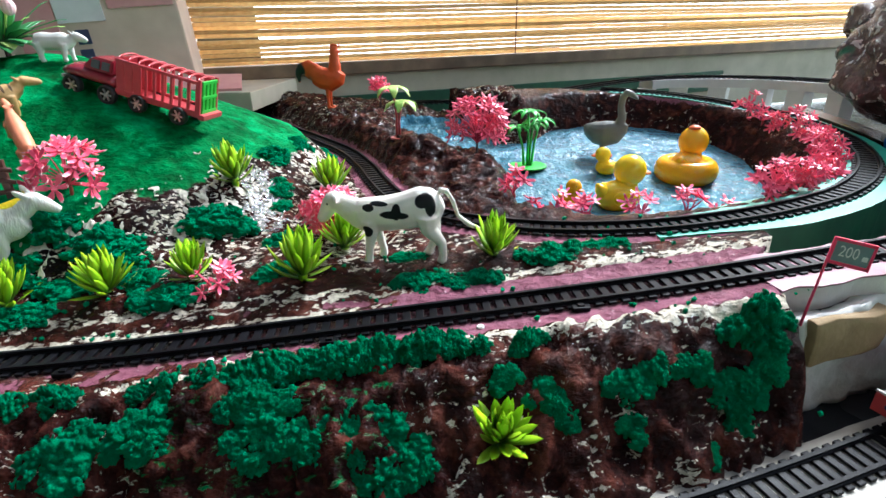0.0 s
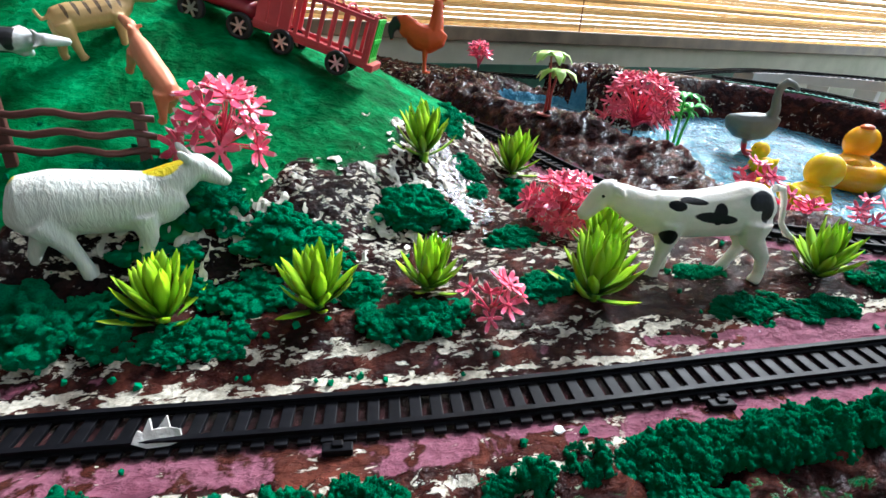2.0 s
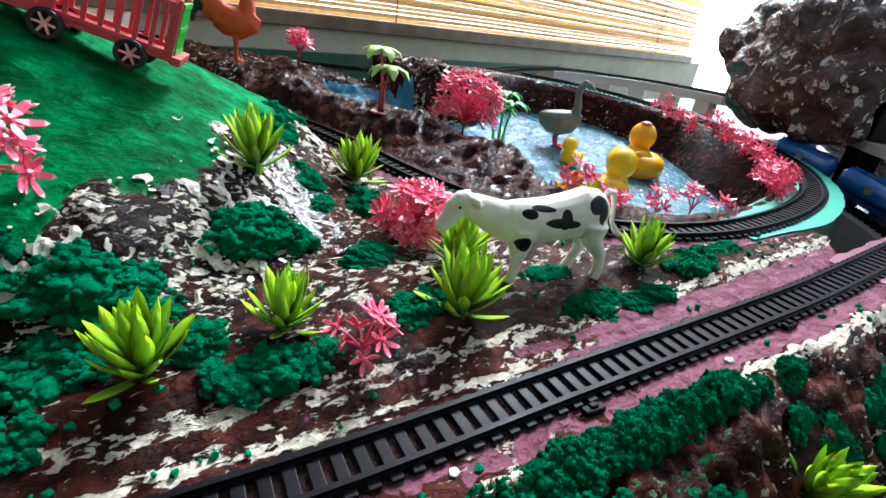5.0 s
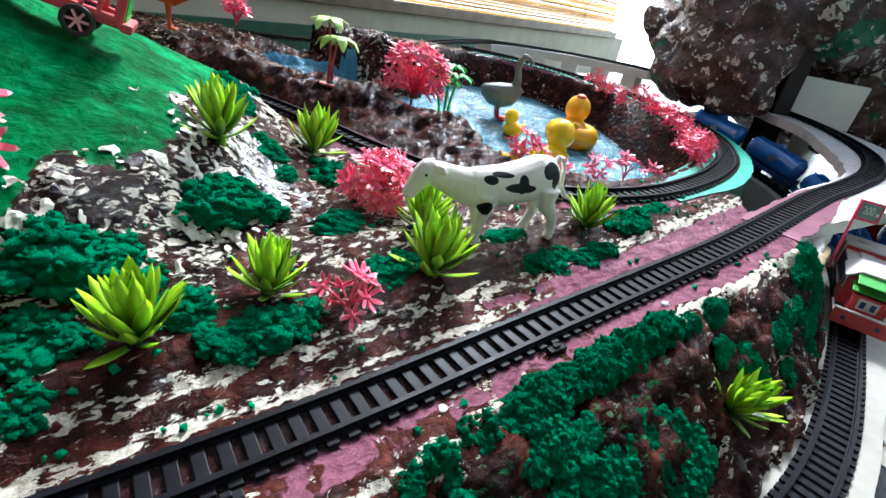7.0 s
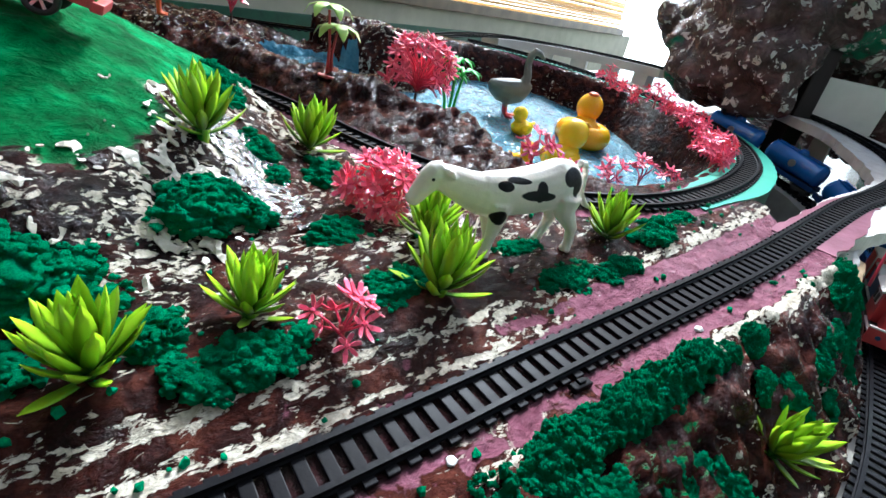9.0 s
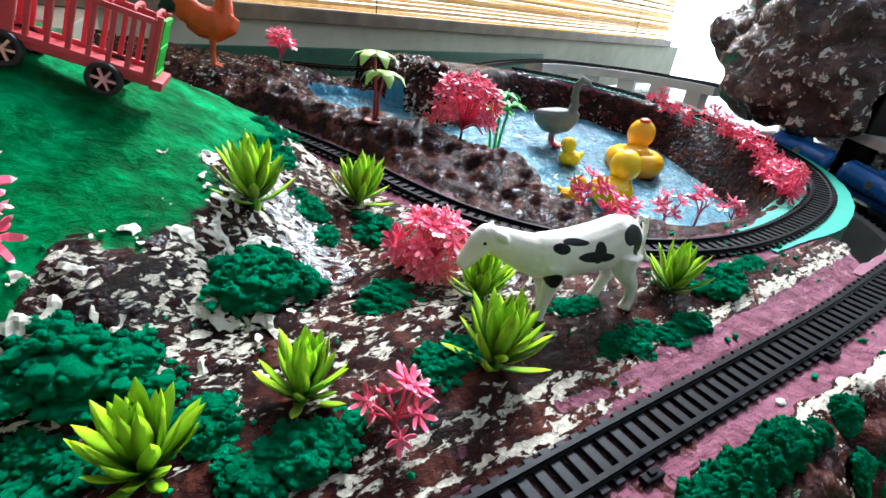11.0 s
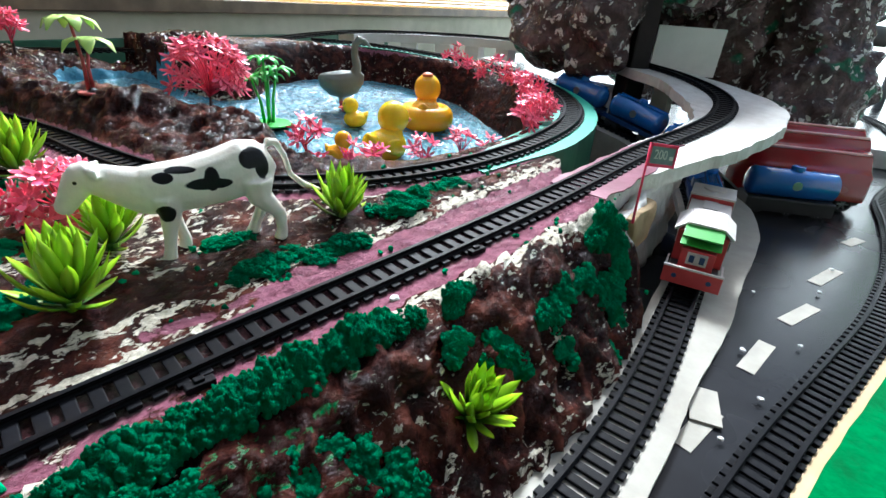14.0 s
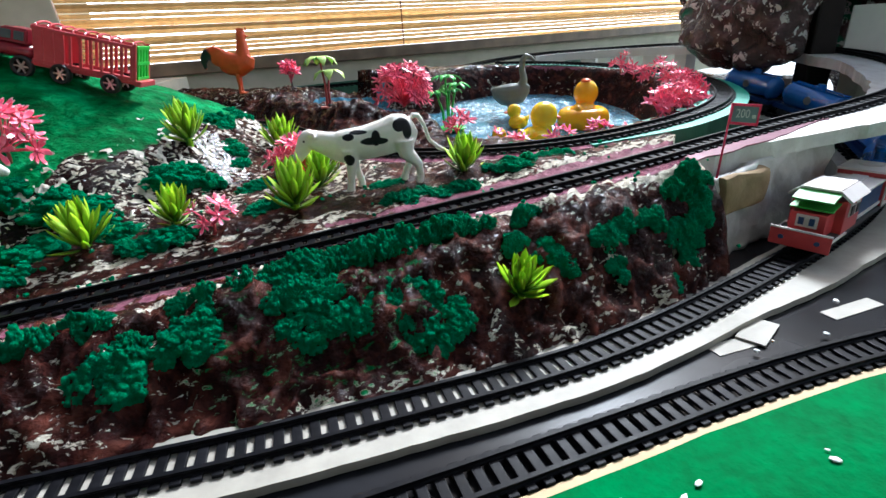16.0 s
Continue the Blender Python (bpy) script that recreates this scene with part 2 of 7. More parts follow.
def curve_points(pts, step):
    """A smooth line through the points, at even steps: places and directions."""
    p = np.array(pts, float)
    p = np.vstack([2 * p[0] - p[1], p, 2 * p[-1] - p[-2]])
    out = []
    for i in range(1, len(p) - 2):
        a, b_, c, d = p[i - 1], p[i], p[i + 1], p[i + 2]
        for u in np.linspace(0, 1, 40, endpoint=False):
            out.append(0.5 * (2 * b_ + (c - a) * u + (2 * a - 5 * b_ + 4 * c - d) * u * u + (3 * b_ - a - 3 * c + d) * u ** 3))
    out.append(p[-2])
    out = np.array(out)
    s = np.r_[0, np.cumsum(np.linalg.norm(np.diff(out, axis=0), axis=1))]
    t = np.arange(0, s[-1], step)
    q = np.stack([np.interp(t, s, out[:, k]) for k in range(3)], 1)
    d = np.gradient(q, axis=0)
    return q, d / np.linalg.norm(d, axis=1)[:, None]


def smooth01(x, a, b_):
    t = np.clip((np.asarray(x, float) - a) / (b_ - a), 0, 1)
    return t * t * (3 - 2 * t)


def fbm(x, y, z=0.0, octaves=3, seed=0.0):
    v, a = 0.0, 1.0
    for o in range(octaves):
        v += a * noise.noise(Vector((x + seed, y - seed, z)))
        x, y, z, a = x * 2.03, y * 2.03, z * 2.03, a * 0.5
    return v


# ---------------- the lines of the tracks ----------------
LINE_A = [(-0.75, 0.215, 0.003), (-0.60, 0.228, 0.011), (-0.45, 0.242, 0.023), (-0.30, 0.252, 0.035), (-0.16, 0.260, 0.046), (-0.036, 0.273, 0.056), (0.13, 0.291, 0.0695), (0.22, 0.305, 0.0766), (0.30, 0.319, 0.083), (0.364, 0.329, 0.088), (0.43, 0.334, 0.094), (0.50, 0.343, 0.103), (0.56, 0.371, 0.112), (0.595, 0.42, 0.121), (0.603, 0.48, 0.130), (0.608, 0.56, 0.136), (0.612, 0.66, 0.140), (0.61, 0.77, 0.142), (0.57, 0.88, 0.140), (0.49, 0.95, 0.137), (0.40, 0.963, 0.135), (0.30, 0.93, 0.130), (0.20, 0.885, 0.122), (0.10, 0.862, 0.114), (0.0, 0.872, 0.108), (-0.10, 0.91, 0.104), (-0.22, 0.975, 0.100)]
LINE_B = [(-0.36, 0.98, 0.082), (-0.30, 0.90, 0.081), (-0.235, 0.81, 0.08), (-0.165, 0.72, 0.08), (-0.105, 0.64, 0.079), (-0.07, 0.57, 0.078), (-0.047, 0.51, 0.077), (-0.020, 0.452, 0.077), (0.025, 0.405, 0.077), (0.085, 0.38, 0.078), (0.15, 0.373, 0.079), (0.22, 0.381, 0.081), (0.30, 0.402, 0.085), (0.37, 0.435, 0.090), (0.425, 0.487, 0.096), (0.462, 0.56, 0.102), (0.474, 0.64, 0.107), (0.46, 0.72, 0.113), (0.415, 0.79, 0.119), (0.35, 0.84, 0.124), (0.27, 0.868, 0.127)]
LINE_L = [(-0.75, 0.10, 0.004), (-0.50, 0.128, 0.004), (-0.30, 0.145, 0.004), (-0.167, 0.150, 0.004), (-0.10, 0.1515, 0.004), (-0.034, 0.156, 0.004), (0.03, 0.161, 0.004), (0.08, 0.168, 0.004), (0.14, 0.183, 0.004), (0.20, 0.203, 0.004), (0.26, 0.225, 0.004), (0.33, 0.252, 0.004), (0.41, 0.288, 0.004), (0.47, 0.322, 0.006), (0.515, 0.362, 0.018), (0.535, 0.41, 0.034), (0.540, 0.455, 0.046), (0.536, 0.50, 0.055), (0.531, 0.545, 0.062), (0.524, 0.62, 0.073), (0.510, 0.70, 0.085), (0.475, 0.78, 0.097), (0.42, 0.85, 0.107), (0.36, 0.895, 0.110)]
LINE_O = [(-0.30, 0.058, 0.001), (-0.12, 0.092, 0.001), (0.007, 0.108, 0.001), (0.065, 0.115, 0.001), (0.133, 0.1235, 0.001), (0.20, 0.129, 0.001), (0.29, 0.132, 0.001), (0.39, 0.137, 0.001), (0.50, 0.152, 0.001), (0.58, 0.170, 0.001), (0.668, 0.196, 0.001), (0.76, 0.226, 0.001), (0.86, 0.236, 0.001), (0.98, 0.245, 0.001), (1.12, 0.265, 0.001), (1.28, 0.31, 0.001), (1.42, 0.37, 0.001), (1.55, 0.43, 0.001), (1.70, 0.53, 0.001), (1.85, 0.66, 0.001)]


def railway_track(name, line, label, start=0.0, stop=99.0):
    """Two rails with a wide foot on plastic sleepers, 16.5 mm gauge."""
    th = thing(name, None, label, "train track")
    q, d = curve_points(line, 0.004)
    side = np.stack([-d[:, 1], d[:, 0], 0 * d[:, 0]], 1)
    side /= np.linalg.norm(side, axis=1)[:, None]
    prof = [(-0.0016, 0.0010), (-0.0016, 0.0020), (-0.0008, 0.0024), (-0.0008, 0.0034), (-0.0011, 0.0037), (-0.0011, 0.0046), (0.0011, 0.0046), (0.0011, 0.0037), (0.0008, 0.0034), (0.0008, 0.0024), (0.0016, 0.0020), (0.0016, 0.0010)]
    for off in (-0.0085, 0.0085):
        bm = bmesh.new()
        last = None
        for p, s in zip(q, side):
            ring = [bm.verts.new(p + s * (off + a) + np.array((0, 0, h))) for a, h in prof]
            if last:
                for i in range(len(prof)):
                    bm.faces.new((last[i], last[(i + 1) % len(prof)], ring[(i + 1) % len(prof)], ring[i]))
            last = ring
        bmesh.ops.recalc_face_normals(bm, faces=bm.faces)
        part("rail", bm, M["rail"], th)
    bm = bmesh.new()
    box(bm, (0.0048, 0.0262, 0.0018), (0, 0, 0.0009), None, 0.0004)
    me = bpy.data.meshes.new("sleeper")
    bm.to_mesh(me)
    bm.free()
    me.materials.append(M["sleeper"])
    q, d = curve_points(line, 0.0083)
    rest = bmesh.new()
    made = 0
    for p, v in zip(q, d):
        m = Matrix.Translation(p) @ Vector(v).to_track_quat("X", "Z").to_matrix().to_4x4()
        if start <= p[0] <= stop and made < 295:
            shared("sleeper", me, th, m)
            made += 1
        else:
            rest.from_mesh(me)
            rest.verts.ensure_lookup_table()
            bmesh.ops.transform(rest, matrix=m, verts=rest.verts[-len(me.vertices):])
    if rest.verts:
        tagged(part("sleeper_row", rest, M["sleeper"], th), kind="stuff")
    else:
        rest.free()
    return th


def ribbon(name, line, half_l, half_r, thick, mats, label, category="", kind="", wobble=0.0, a=0, b_=None, parent=None, drop=0.0):
    """A slab that follows a track: its top lies drop under the line. half_l, half_r: numbers or functions of the distance along it."""
    q, d = curve_points(line, 0.006)
    q, d = q[a:b_], d[a:b_]
    bm = bmesh.new()
    last = None
    for k, (p, v) in enumerate(zip(q, d)):
        s = np.array((-v[1], v[0], 0.0))
        s /= np.linalg.norm(s)
        hl = half_l(k * 0.006, p) if callable(half_l) else half_l
        hr = half_r(k * 0.006, p) if callable(half_r) else half_r
        hl += wobble * fbm(p[0] * 60, p[1] * 60, 0.3)
        hr += wobble * fbm(p[0] * 60, p[1] * 60, 7.3)
        z = p[2] - drop
        lo = (thick(k * 0.006, p) if callable(thick) else z - thick)
        c = [np.array((*(p[:2] + s[:2] * hl), z)), np.array((*(p[:2] + s[:2] * hl * 0.33), z)), np.array((*(p[:2] - s[:2] * hr * 0.33), z)), np.array((*(p[:2] - s[:2] * hr), z)), np.array((*(p[:2] - s[:2] * hr), lo)), np.array((*(p[:2] + s[:2] * hl), lo))]
        ring = [bm.verts.new(x) for x in c]
        if last:
            for i in range(6):
                f = bm.faces.new((last[i], last[(i + 1) % 6], ring[(i + 1) % 6], ring[i]))
                f.material_index = 0 if i < 3 else (1 if len(mats) > 1 else 0)
        else:
            bm.faces.new(ring).material_index = len(mats) - 1
        last = ring
    bm.faces.new(last[::-1]).material_index = len(mats) - 1
    bmesh.ops.recalc_face_normals(bm, faces=bm.faces)
    return tagged(mesh_object(name, bm, mats, parent), label, category, "", kind)


# ---------------- the land ----------------
QA, _ = curve_points(LINE_A[:11], 0.004)
QB, _ = curve_points(LINE_B, 0.004)
WATER = 0.034
POND = [(0.108, 0.585), (0.098, 0.530), (0.090, 0.470), (0.112, 0.440), (0.155, 0.424), (0.210, 0.425), (0.270, 0.438), (0.318, 0.458), (0.352, 0.486), (0.378, 0.525), (0.394, 0.570), (0.401, 0.615), (0.410, 0.680), (0.403, 0.735), (0.376, 0.785), (0.340, 0.812), (0.255, 0.826), (0.180, 0.805), (0.140, 0.752), (0.10, 0.745), (0.06, 0.775), (0.015, 0.820), (-0.040, 0.815), (-0.035, 0.775), (0.005, 0.725), (0.045, 0.690), (0.088, 0.690), (0.104, 0.640)]


def inside(px, py, poly):
    c = np.zeros_like(px, bool)
    for (x0, y0), (x1, y1) in zip(poly, poly[1:] + poly[:1]):
        hit = (y0 > py) != (y1 > py)
        c ^= hit & (px < (x1 - x0) * (py - y0) / (y1 - y0 + 1e-12) + x0)
    return c


def to_poly(px, py, poly):
    best = np.full(px.shape, 9.0)
    for (x0, y0), (x1, y1) in zip(poly, poly[1:] + poly[:1]):
        dx, dy = x1 - x0, y1 - y0
        t = np.clip(((px - x0) * dx + (py - y0) * dy) / (dx * dx + dy * dy), 0, 1)
        best = np.minimum(best, np.hypot(px - x0 - t * dx, py - y0 - t * dy))
    return best


def to_line(px, py, q):
    best, z, s = np.full(px.shape, 9.0), np.zeros(px.shape), np.zeros(px.shape)
    for k in range(0, len(q) - 1, 2):
        a, b_ = q[k], q[min(k + 2, len(q) - 1)]
        dx, dy = b_[0] - a[0], b_[1] - a[1]
        t = np.clip(((px - a[0]) * dx + (py - a[1]) * dy) / (dx * dx + dy * dy), 0, 1)
        ex, ey = px - a[0] - t * dx, py - a[1] - t * dy
        r = np.hypot(ex, ey)
        near = r < best
        best = np.where(near, r, best)
        z = np.where(near, a[2] + t * (b_[2] - a[2]), z)
        s = np.where(near, np.sign(dx * ey - dy * ex), s)
    return best, z, s


def water_z(px, py):
    """The pond lies on the sloping board; the upper channel lies a little higher and falls into it."""
    return WATER + 0.013 * smooth01(py, 0.56, 0.44) + 0.15 * (py - 0.53) + 0.004 * smooth01(px, 0.100, 0.055)


def land(px, py):
    """Height and zones of the modelled land at the places px, py."""
    da, za, sa = to_line(px, py, QA)
    db, zb, sb = to_line(px, py, QB)
    dw = np.where(inside(px, py, POND), -1, 1) * to_poly(px, py, POND)
    d = da * sa                                     # north of the front track: positive
    # garden between the tracks
    h = za + (0.005 + 0.007 * smooth01(px, -0.02, -0.10)) * smooth01(d, 0.018, 0.055) + 0.045 * np.clip(d - 0.04, 0, 0.2)
    h = h + (zb - 0.002 - h) * smooth01(db, 0.06, 0.02)
    # the hill
    r = np.hypot(px + 0.40, (py - 0.56) * 1.3)
    dome = np.where(r < 0.113, 0.172 + 0.03 * (1 - (r / 0.113) ** 2), 0.172 - 0.42 * (r - 0.113))
    h = h + np.maximum(dome - h, 0) * smooth01(r, 0.37, 0.27) * smooth01(db, 0.015, 0.06)
    h = h - 0.011 * smooth01(px, -0.20, -0.28) * smooth01(py, 0.48, 0.42) * smooth01(d, 0.03, 0.08)
    # bank in front of the front track
    h = np.where(d < -0.02, 0.002 + (za - 0.002) * (1 - smooth01(-d, 0.028, 0.105 - 0.02 * smooth01(px, 0.10, 0.20))), h)
    # rocks and banks round the pond
    ridge = np.exp(-(to_poly(px, py, [(-0.115, 0.735), (-0.06, 0.665), (-0.018, 0.60), (0.062, 0.535), (0.0621, 0.5351)]) / 0.026) ** 2)
    top = zb + (0.030 - 0.008 * smooth01(px, 0.02, -0.05)) * (1 - 0.55 * smooth01(px, -0.025, 0.045)) * ridge + (0.012 + 0.012 * smooth01(px, 0.02, -0.06)) * smooth01(py, 0.70, 0.80) * smooth01(px, 0.24, 0.14) * smooth01(db, 0.015, 0.06)
    top = np.minimum(top, 0.128)
    wz = water_z(px, py)
    wide = 0.018 + 0.020 * smooth01(px, 0.16, 0.08) * smooth01(py, 0.50, 0.56) + 0.034 * smooth01(px, 0.33, 0.40) * smooth01(py, 0.76, 0.66)
    rock = wz - 0.022 + (top - wz + 0.022) * smooth01(dw, -0.014, wide)
    rock = rock + (zb - 0.002 - rock) * smooth01(db, 0.026, 0.017)
    h = np.where((sb > 0) & (py > 0.37), rock, h)
    # beds of the tracks
    h = np.where(da < 0.017, za - 0.0005, h)
    h = np.where(db < 0.016, zb - 0.0005, h)
    return h, d, db, sb, dw, r


EDGE = [(-0.75, 0.118), (-0.50, 0.146), (-0.30, 0.163), (-0.10, 0.1695), (0.03, 0.179), (0.08, 0.186), (0.14, 0.201), (0.20, 0.222), (0.226, 0.236), (0.226, 0.315), (0.262, 0.352), (0.262, 0.392), (0.33, 0.415), (0.40, 0.46), (0.44, 0.52), (0.474, 0.64), (0.46, 0.72), (0.415, 0.79), (0.35, 0.84), (0.27, 0.88), (0.20, 0.905), (0.10, 0.875), (0.0, 0.882), (-0.10, 0.92), (-0.22, 0.985), (-0.45, 1.15), (-0.75, 1.25)]


def build_land():
    step = 0.0034
    xs, ys = np.arange(-0.75, 0.50, step), np.arange(0.10, 1.20, step)
    gx, gy = np.meshgrid(xs, ys)
    gx, gy = gx.ravel(), gy.ravel()
    h, d, db, sb, dw, r = land(gx, gy)
    zone, cream = np.zeros((len(gx), 4)), np.zeros((len(gx), 4))
    zone[:, 3] = cream[:, 3] = 1
    pondside = (sb > 0) & (gy > 0.37)
    rim = 0.285 + 0.012 * np.sin(gx * 61) + 0.007 * np.sin(gx * 170 + 1.0)
    back = smooth01(gy, 0.465, 0.505)
    side = (gx + 0.183 + 0.008 * np.sin(gy * 95)) * (1 - back) + (0.030 - db) * back
    away = np.maximum(r - rim, side)               # past the edge of the green felt
    green = smooth01(away, 0.016, -0.020) * (~pondside) * (d > 0.04)
    flock = smooth01(-d, 0.030, 0.046) * smooth01(gx, 0.11, -0.02)
    zone[:, 0] = np.maximum(green, 0.40 * flock * smooth01(gx, -0.19, -0.12) * (gy < 0.3))
    bare = np.where(d > 0, 0.40 + 0.50 * smooth01(gx, -0.10, 0.06), 0.52 + 0.2 * smooth01(gx, -0.05, 0.1))
    zone[:, 1] = np.maximum(smooth01(np.abs(d), 0.036, 0.027) * bare, smooth01(db, 0.026, 0.02) * 0.62)
    zone[:, 2] = np.where(pondside & (dw < np.where((gx < 0.06) & (gy > 0.66), 0.020, -0.012)), 1.0, 0.0)
    edge = np.exp(-((away - 0.012) / 0.016) ** 2) * (~pondside)
    cream[:, 1] = 0.75 * np.exp(-((away - 0.024) / 0.036) ** 2) * smooth01(gx, -0.10, -0.17) * (d > 0.05)
    cream[:, 0] = 0.412 + 0.030 * smooth01(d, 0.055, 0.085) + 0.03 * edge - 0.05 * np.exp(-((d - 0.050) / 0.010) ** 2) + 0.03 * smooth01(gx, 0.05, 0.15) - 0.015 * smooth01(gx, -0.05, -0.16) * smooth01(d, 0.09, 0.05)
    cream[:, 0] = np.where(d < -0.02, 0.375 + 0.10 * smooth01(-d, 0.08, 0.11), cream[:, 0])
    cream[:, 0] = np.where(pondside, np.where(gx > 0.13, 0.31 + 0.07 * smooth01(dw, 0.012, 0.0), 0.27 + 0.12 * smooth01(gy, 0.70, 0.78) + 0.12 * smooth01(dw, 0.022, 0.0)), cream[:, 0])
    cream[:, 0] += 0.12 * smooth01(np.abs(np.abs(d) - 0.036), 0.007, 0.001)
    wave = 0.0022 * np.sin(gx * 70) + 0.0016 * np.sin(gx * 171 + 2)
    lip = smooth01(np.abs(d - 0.0190 + 0.4 * wave), 0.0036 + 0.003 * smooth01(gx, -0.18, -0.26), 0.0012) * smooth01(gx, 0.02, -0.10)
    kerb = smooth01(np.abs(d + 0.0305 + wave), 0.0046, 0.0020) * smooth01(gx, -0.14, -0.06)
    cream[:, 0] += np.maximum(0.17 * lip, 0.22 * kerb)
    zone[:, 1] *= 1 - 0.85 * np.maximum(lip, kerb)
    cream[:, 1] = np.maximum(cream[:, 1], 0.85 * smooth01(gx, -0.215, -0.265) * smooth01(d, 0.055, 0.075) * (1 - green) * smooth01(gy, 0.50, 0.44))
    cream[:, 0] -= 0.03 * smooth01(gx, -0.20, -0.26) * smooth01(d, 0.055, 0.075) * smooth01(gy, 0.50, 0.44)
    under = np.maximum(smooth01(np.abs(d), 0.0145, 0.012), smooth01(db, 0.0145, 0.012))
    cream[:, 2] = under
    rough = np.where(d < -0.03, 0.0095, np.where(pondside, np.where(gx > 0.13, 0.0022, 0.0075), 0.0030 + 0.004 * edge)) * (1 - green) + 0.0022 * green
    rough = rough * smooth01(np.abs(d), 0.017, 0.034) * smooth01(db, 0.016, 0.03) * np.where(pondside, smooth01(dw, 0.0, 0.012), 1)
    n1 = np.array([fbm(x * 55, y * 55, 0.0, 3, 4.0) for x, y in zip(gx, gy)])
    n2 = np.array([noise.noise(Vector((x * 26, y * 26, 5.0))) for x, y in zip(gx, gy)])
    ridged = np.where(green > 0.5, n1, 0.7 - 1.6 * np.abs(n1))
    h = h + rough * (0.9 * ridged + 0.8 * n2)
    # craggy lumps thrown on the front bank
    bank = smooth01(-d, 0.034, 0.052) * smooth01(-d, 0.125, 0.10)
    bank = np.maximum(bank, np.where(pondside, smooth01(gx, 0.15, 0.10) * smooth01(dw, 0.004, 0.016) * smooth01(db, 0.024, 0.036), 0.0))
    oy, oz = np.zeros(len(gx)), np.zeros(len(gx))
    for i in np.nonzero(bank > 0)[0]:
        v = Vector((gx[i] * 60, gy[i] * 50, h[i] * 60))
        lump = 0.6 - 1.5 * abs(noise.noise(v)) + 0.55 * (0.5 - abs(noise.noise(v * 2.3 + Vector((3, 1, 7))))) * 1.6
        oy[i], oz[i] = -0.0045 * bank[i] * lump, 0.0035 * bank[i] * lump
    h = h + oz
    ins = inside(gx, gy, EDGE)
    near = to_poly(gx, gy, EDGE) < 0.007
    h = np.where(ins, h, np.minimum(h, 0.0))
    keep = ins | near
    nx, ny = len(xs), len(ys)
    k2 = keep.reshape(ny, nx)
    quad = k2[:-1, :-1] & k2[1:, :-1] & k2[:-1, 1:] & k2[1:, 1:]
    used = np.full(len(gx), -1)
    used[keep] = np.arange(keep.sum())
    jj, ii = np.nonzero(quad)
    base = jj * nx + ii
    faces = np.stack([base, base + 1, base + nx + 1, base + nx], 1)
    verts = np.stack([gx, gy + oy, h], 1)[keep]
    me = bpy.data.meshes.new("modelled_land")
    me.from_pydata(verts.tolist(), [], used[faces].tolist())
    for nm, arr in (("zone", zone), ("cream", cream)):
        at = me.color_attributes.new(nm, "FLOAT_COLOR", "POINT")
        at.data.foreach_set("color", arr[keep].ravel().astype(np.float32))
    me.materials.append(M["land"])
    for f in me.polygons:
        f.use_smooth = True
    ob = new("ground", me)
    return tagged(ob, "brown and cream painted papier-mache land with a green hill", "model landscape", "", "structure")


ground = build_land()


def ground_z(x, y):
    return float(land(np.array([float(x)]), np.array([float(y)]))[0][0])


# ---------------- water, decks, road, mats ----------------
def water_material():
    m, t, b = nodes_of("blue_resin_water")
    n, n2 = tex(t, 38.0, 4.0, 0.6, 0.8), tex(t, 150.0, 3.0)
    col = ramp(t, n, [(0.3, (0.028, 0.13, 0.19)), (0.6, (0.060, 0.22, 0.30)), (0.85, (0.14, 0.34, 0.42))])
    t.links.new(col, b.inputs["Base Color"])
    b.inputs["Roughness"].default_value = 0.07
    s = add(t, "ShaderNodeMath")
    s.operation = "ADD"
    t.links.new(n, s.inputs[0])
    t.links.new(n2, s.inputs[1])
    bump(t, b, s.outputs[0], 0.9, 0.006)
    return m


M["water"] = water_material()


def pond_water():
    xs, ys = np.arange(-0.07, 0.45, 0.005), np.arange(0.40, 0.85, 0.005)
    bm = bmesh.new()
    grid = {}
    for i, x in enumerate(xs):
        for j, y in enumerate(ys):
            p = np.array([x]), np.array([y])
            if inside(*p, POND)[0] or to_poly(*p, POND)[0] < 0.016:
                grid[i, j] = bm.verts.new((x, y, float(water_z(x, y)) + 0.0014 * fbm(x * 45, y * 45, 2.0, 2)))
    for (i, j), v in grid.items():
        if (i + 1, j) in grid and (i, j + 1) in grid and (i + 1, j + 1) in grid:
            bm.faces.new((v, grid[i + 1, j], grid[i + 1, j + 1], grid[i, j + 1]))
    return tagged(mesh_object("water", bm, M["water"], None, "", True), "glossy pale blue pond water with ripples", "pond", "", "structure")


pond_water()

# curved turquoise slab under the right part of the inner loop
NB = len(curve_points(LINE_B, 0.006)[0])
kb = int(next(i for i, p in enumerate(curve_points(LINE_B, 0.006)[0]) if p[0] > 0.175 and p[1] < 0.5))
ribbon("pond_track_slab", LINE_B, lambda s, p: 0.018 + 0.012 * float(smooth01(s, 0.03, 0.09)) * float(smooth01(s, 0.26, 0.18)), lambda s, p: 0.017 + 0.010 * float(smooth01(s, 0.02, 0.12)), lambda s, p: 0.0, [M["turq"], M["dgreen"]], "turquoise slab with a dark green side under the curved track", "track base", "structure", 0.001, kb, NB - 2, None, 0.0003)
# white deck of the bridge and the high line behind the pond
QA6 = curve_points(LINE_A, 0.006)[0]
ka = int(next(i for i, p in enumerate(QA6) if p[0] > 0.215))
ke = int(next(i for i, p in enumerate(QA6) if p[1] > 0.70))
kw = int(next(i for i, p in enumerate(QA6) if i > ke and p[0] < 0.375))


def deck_out(s, p):
    return 0.021 + 0.030 * float(smooth01(s, 0.02, 0.20)) + 0.012 * math.exp(-((s - 0.33) / 0.09) ** 2)


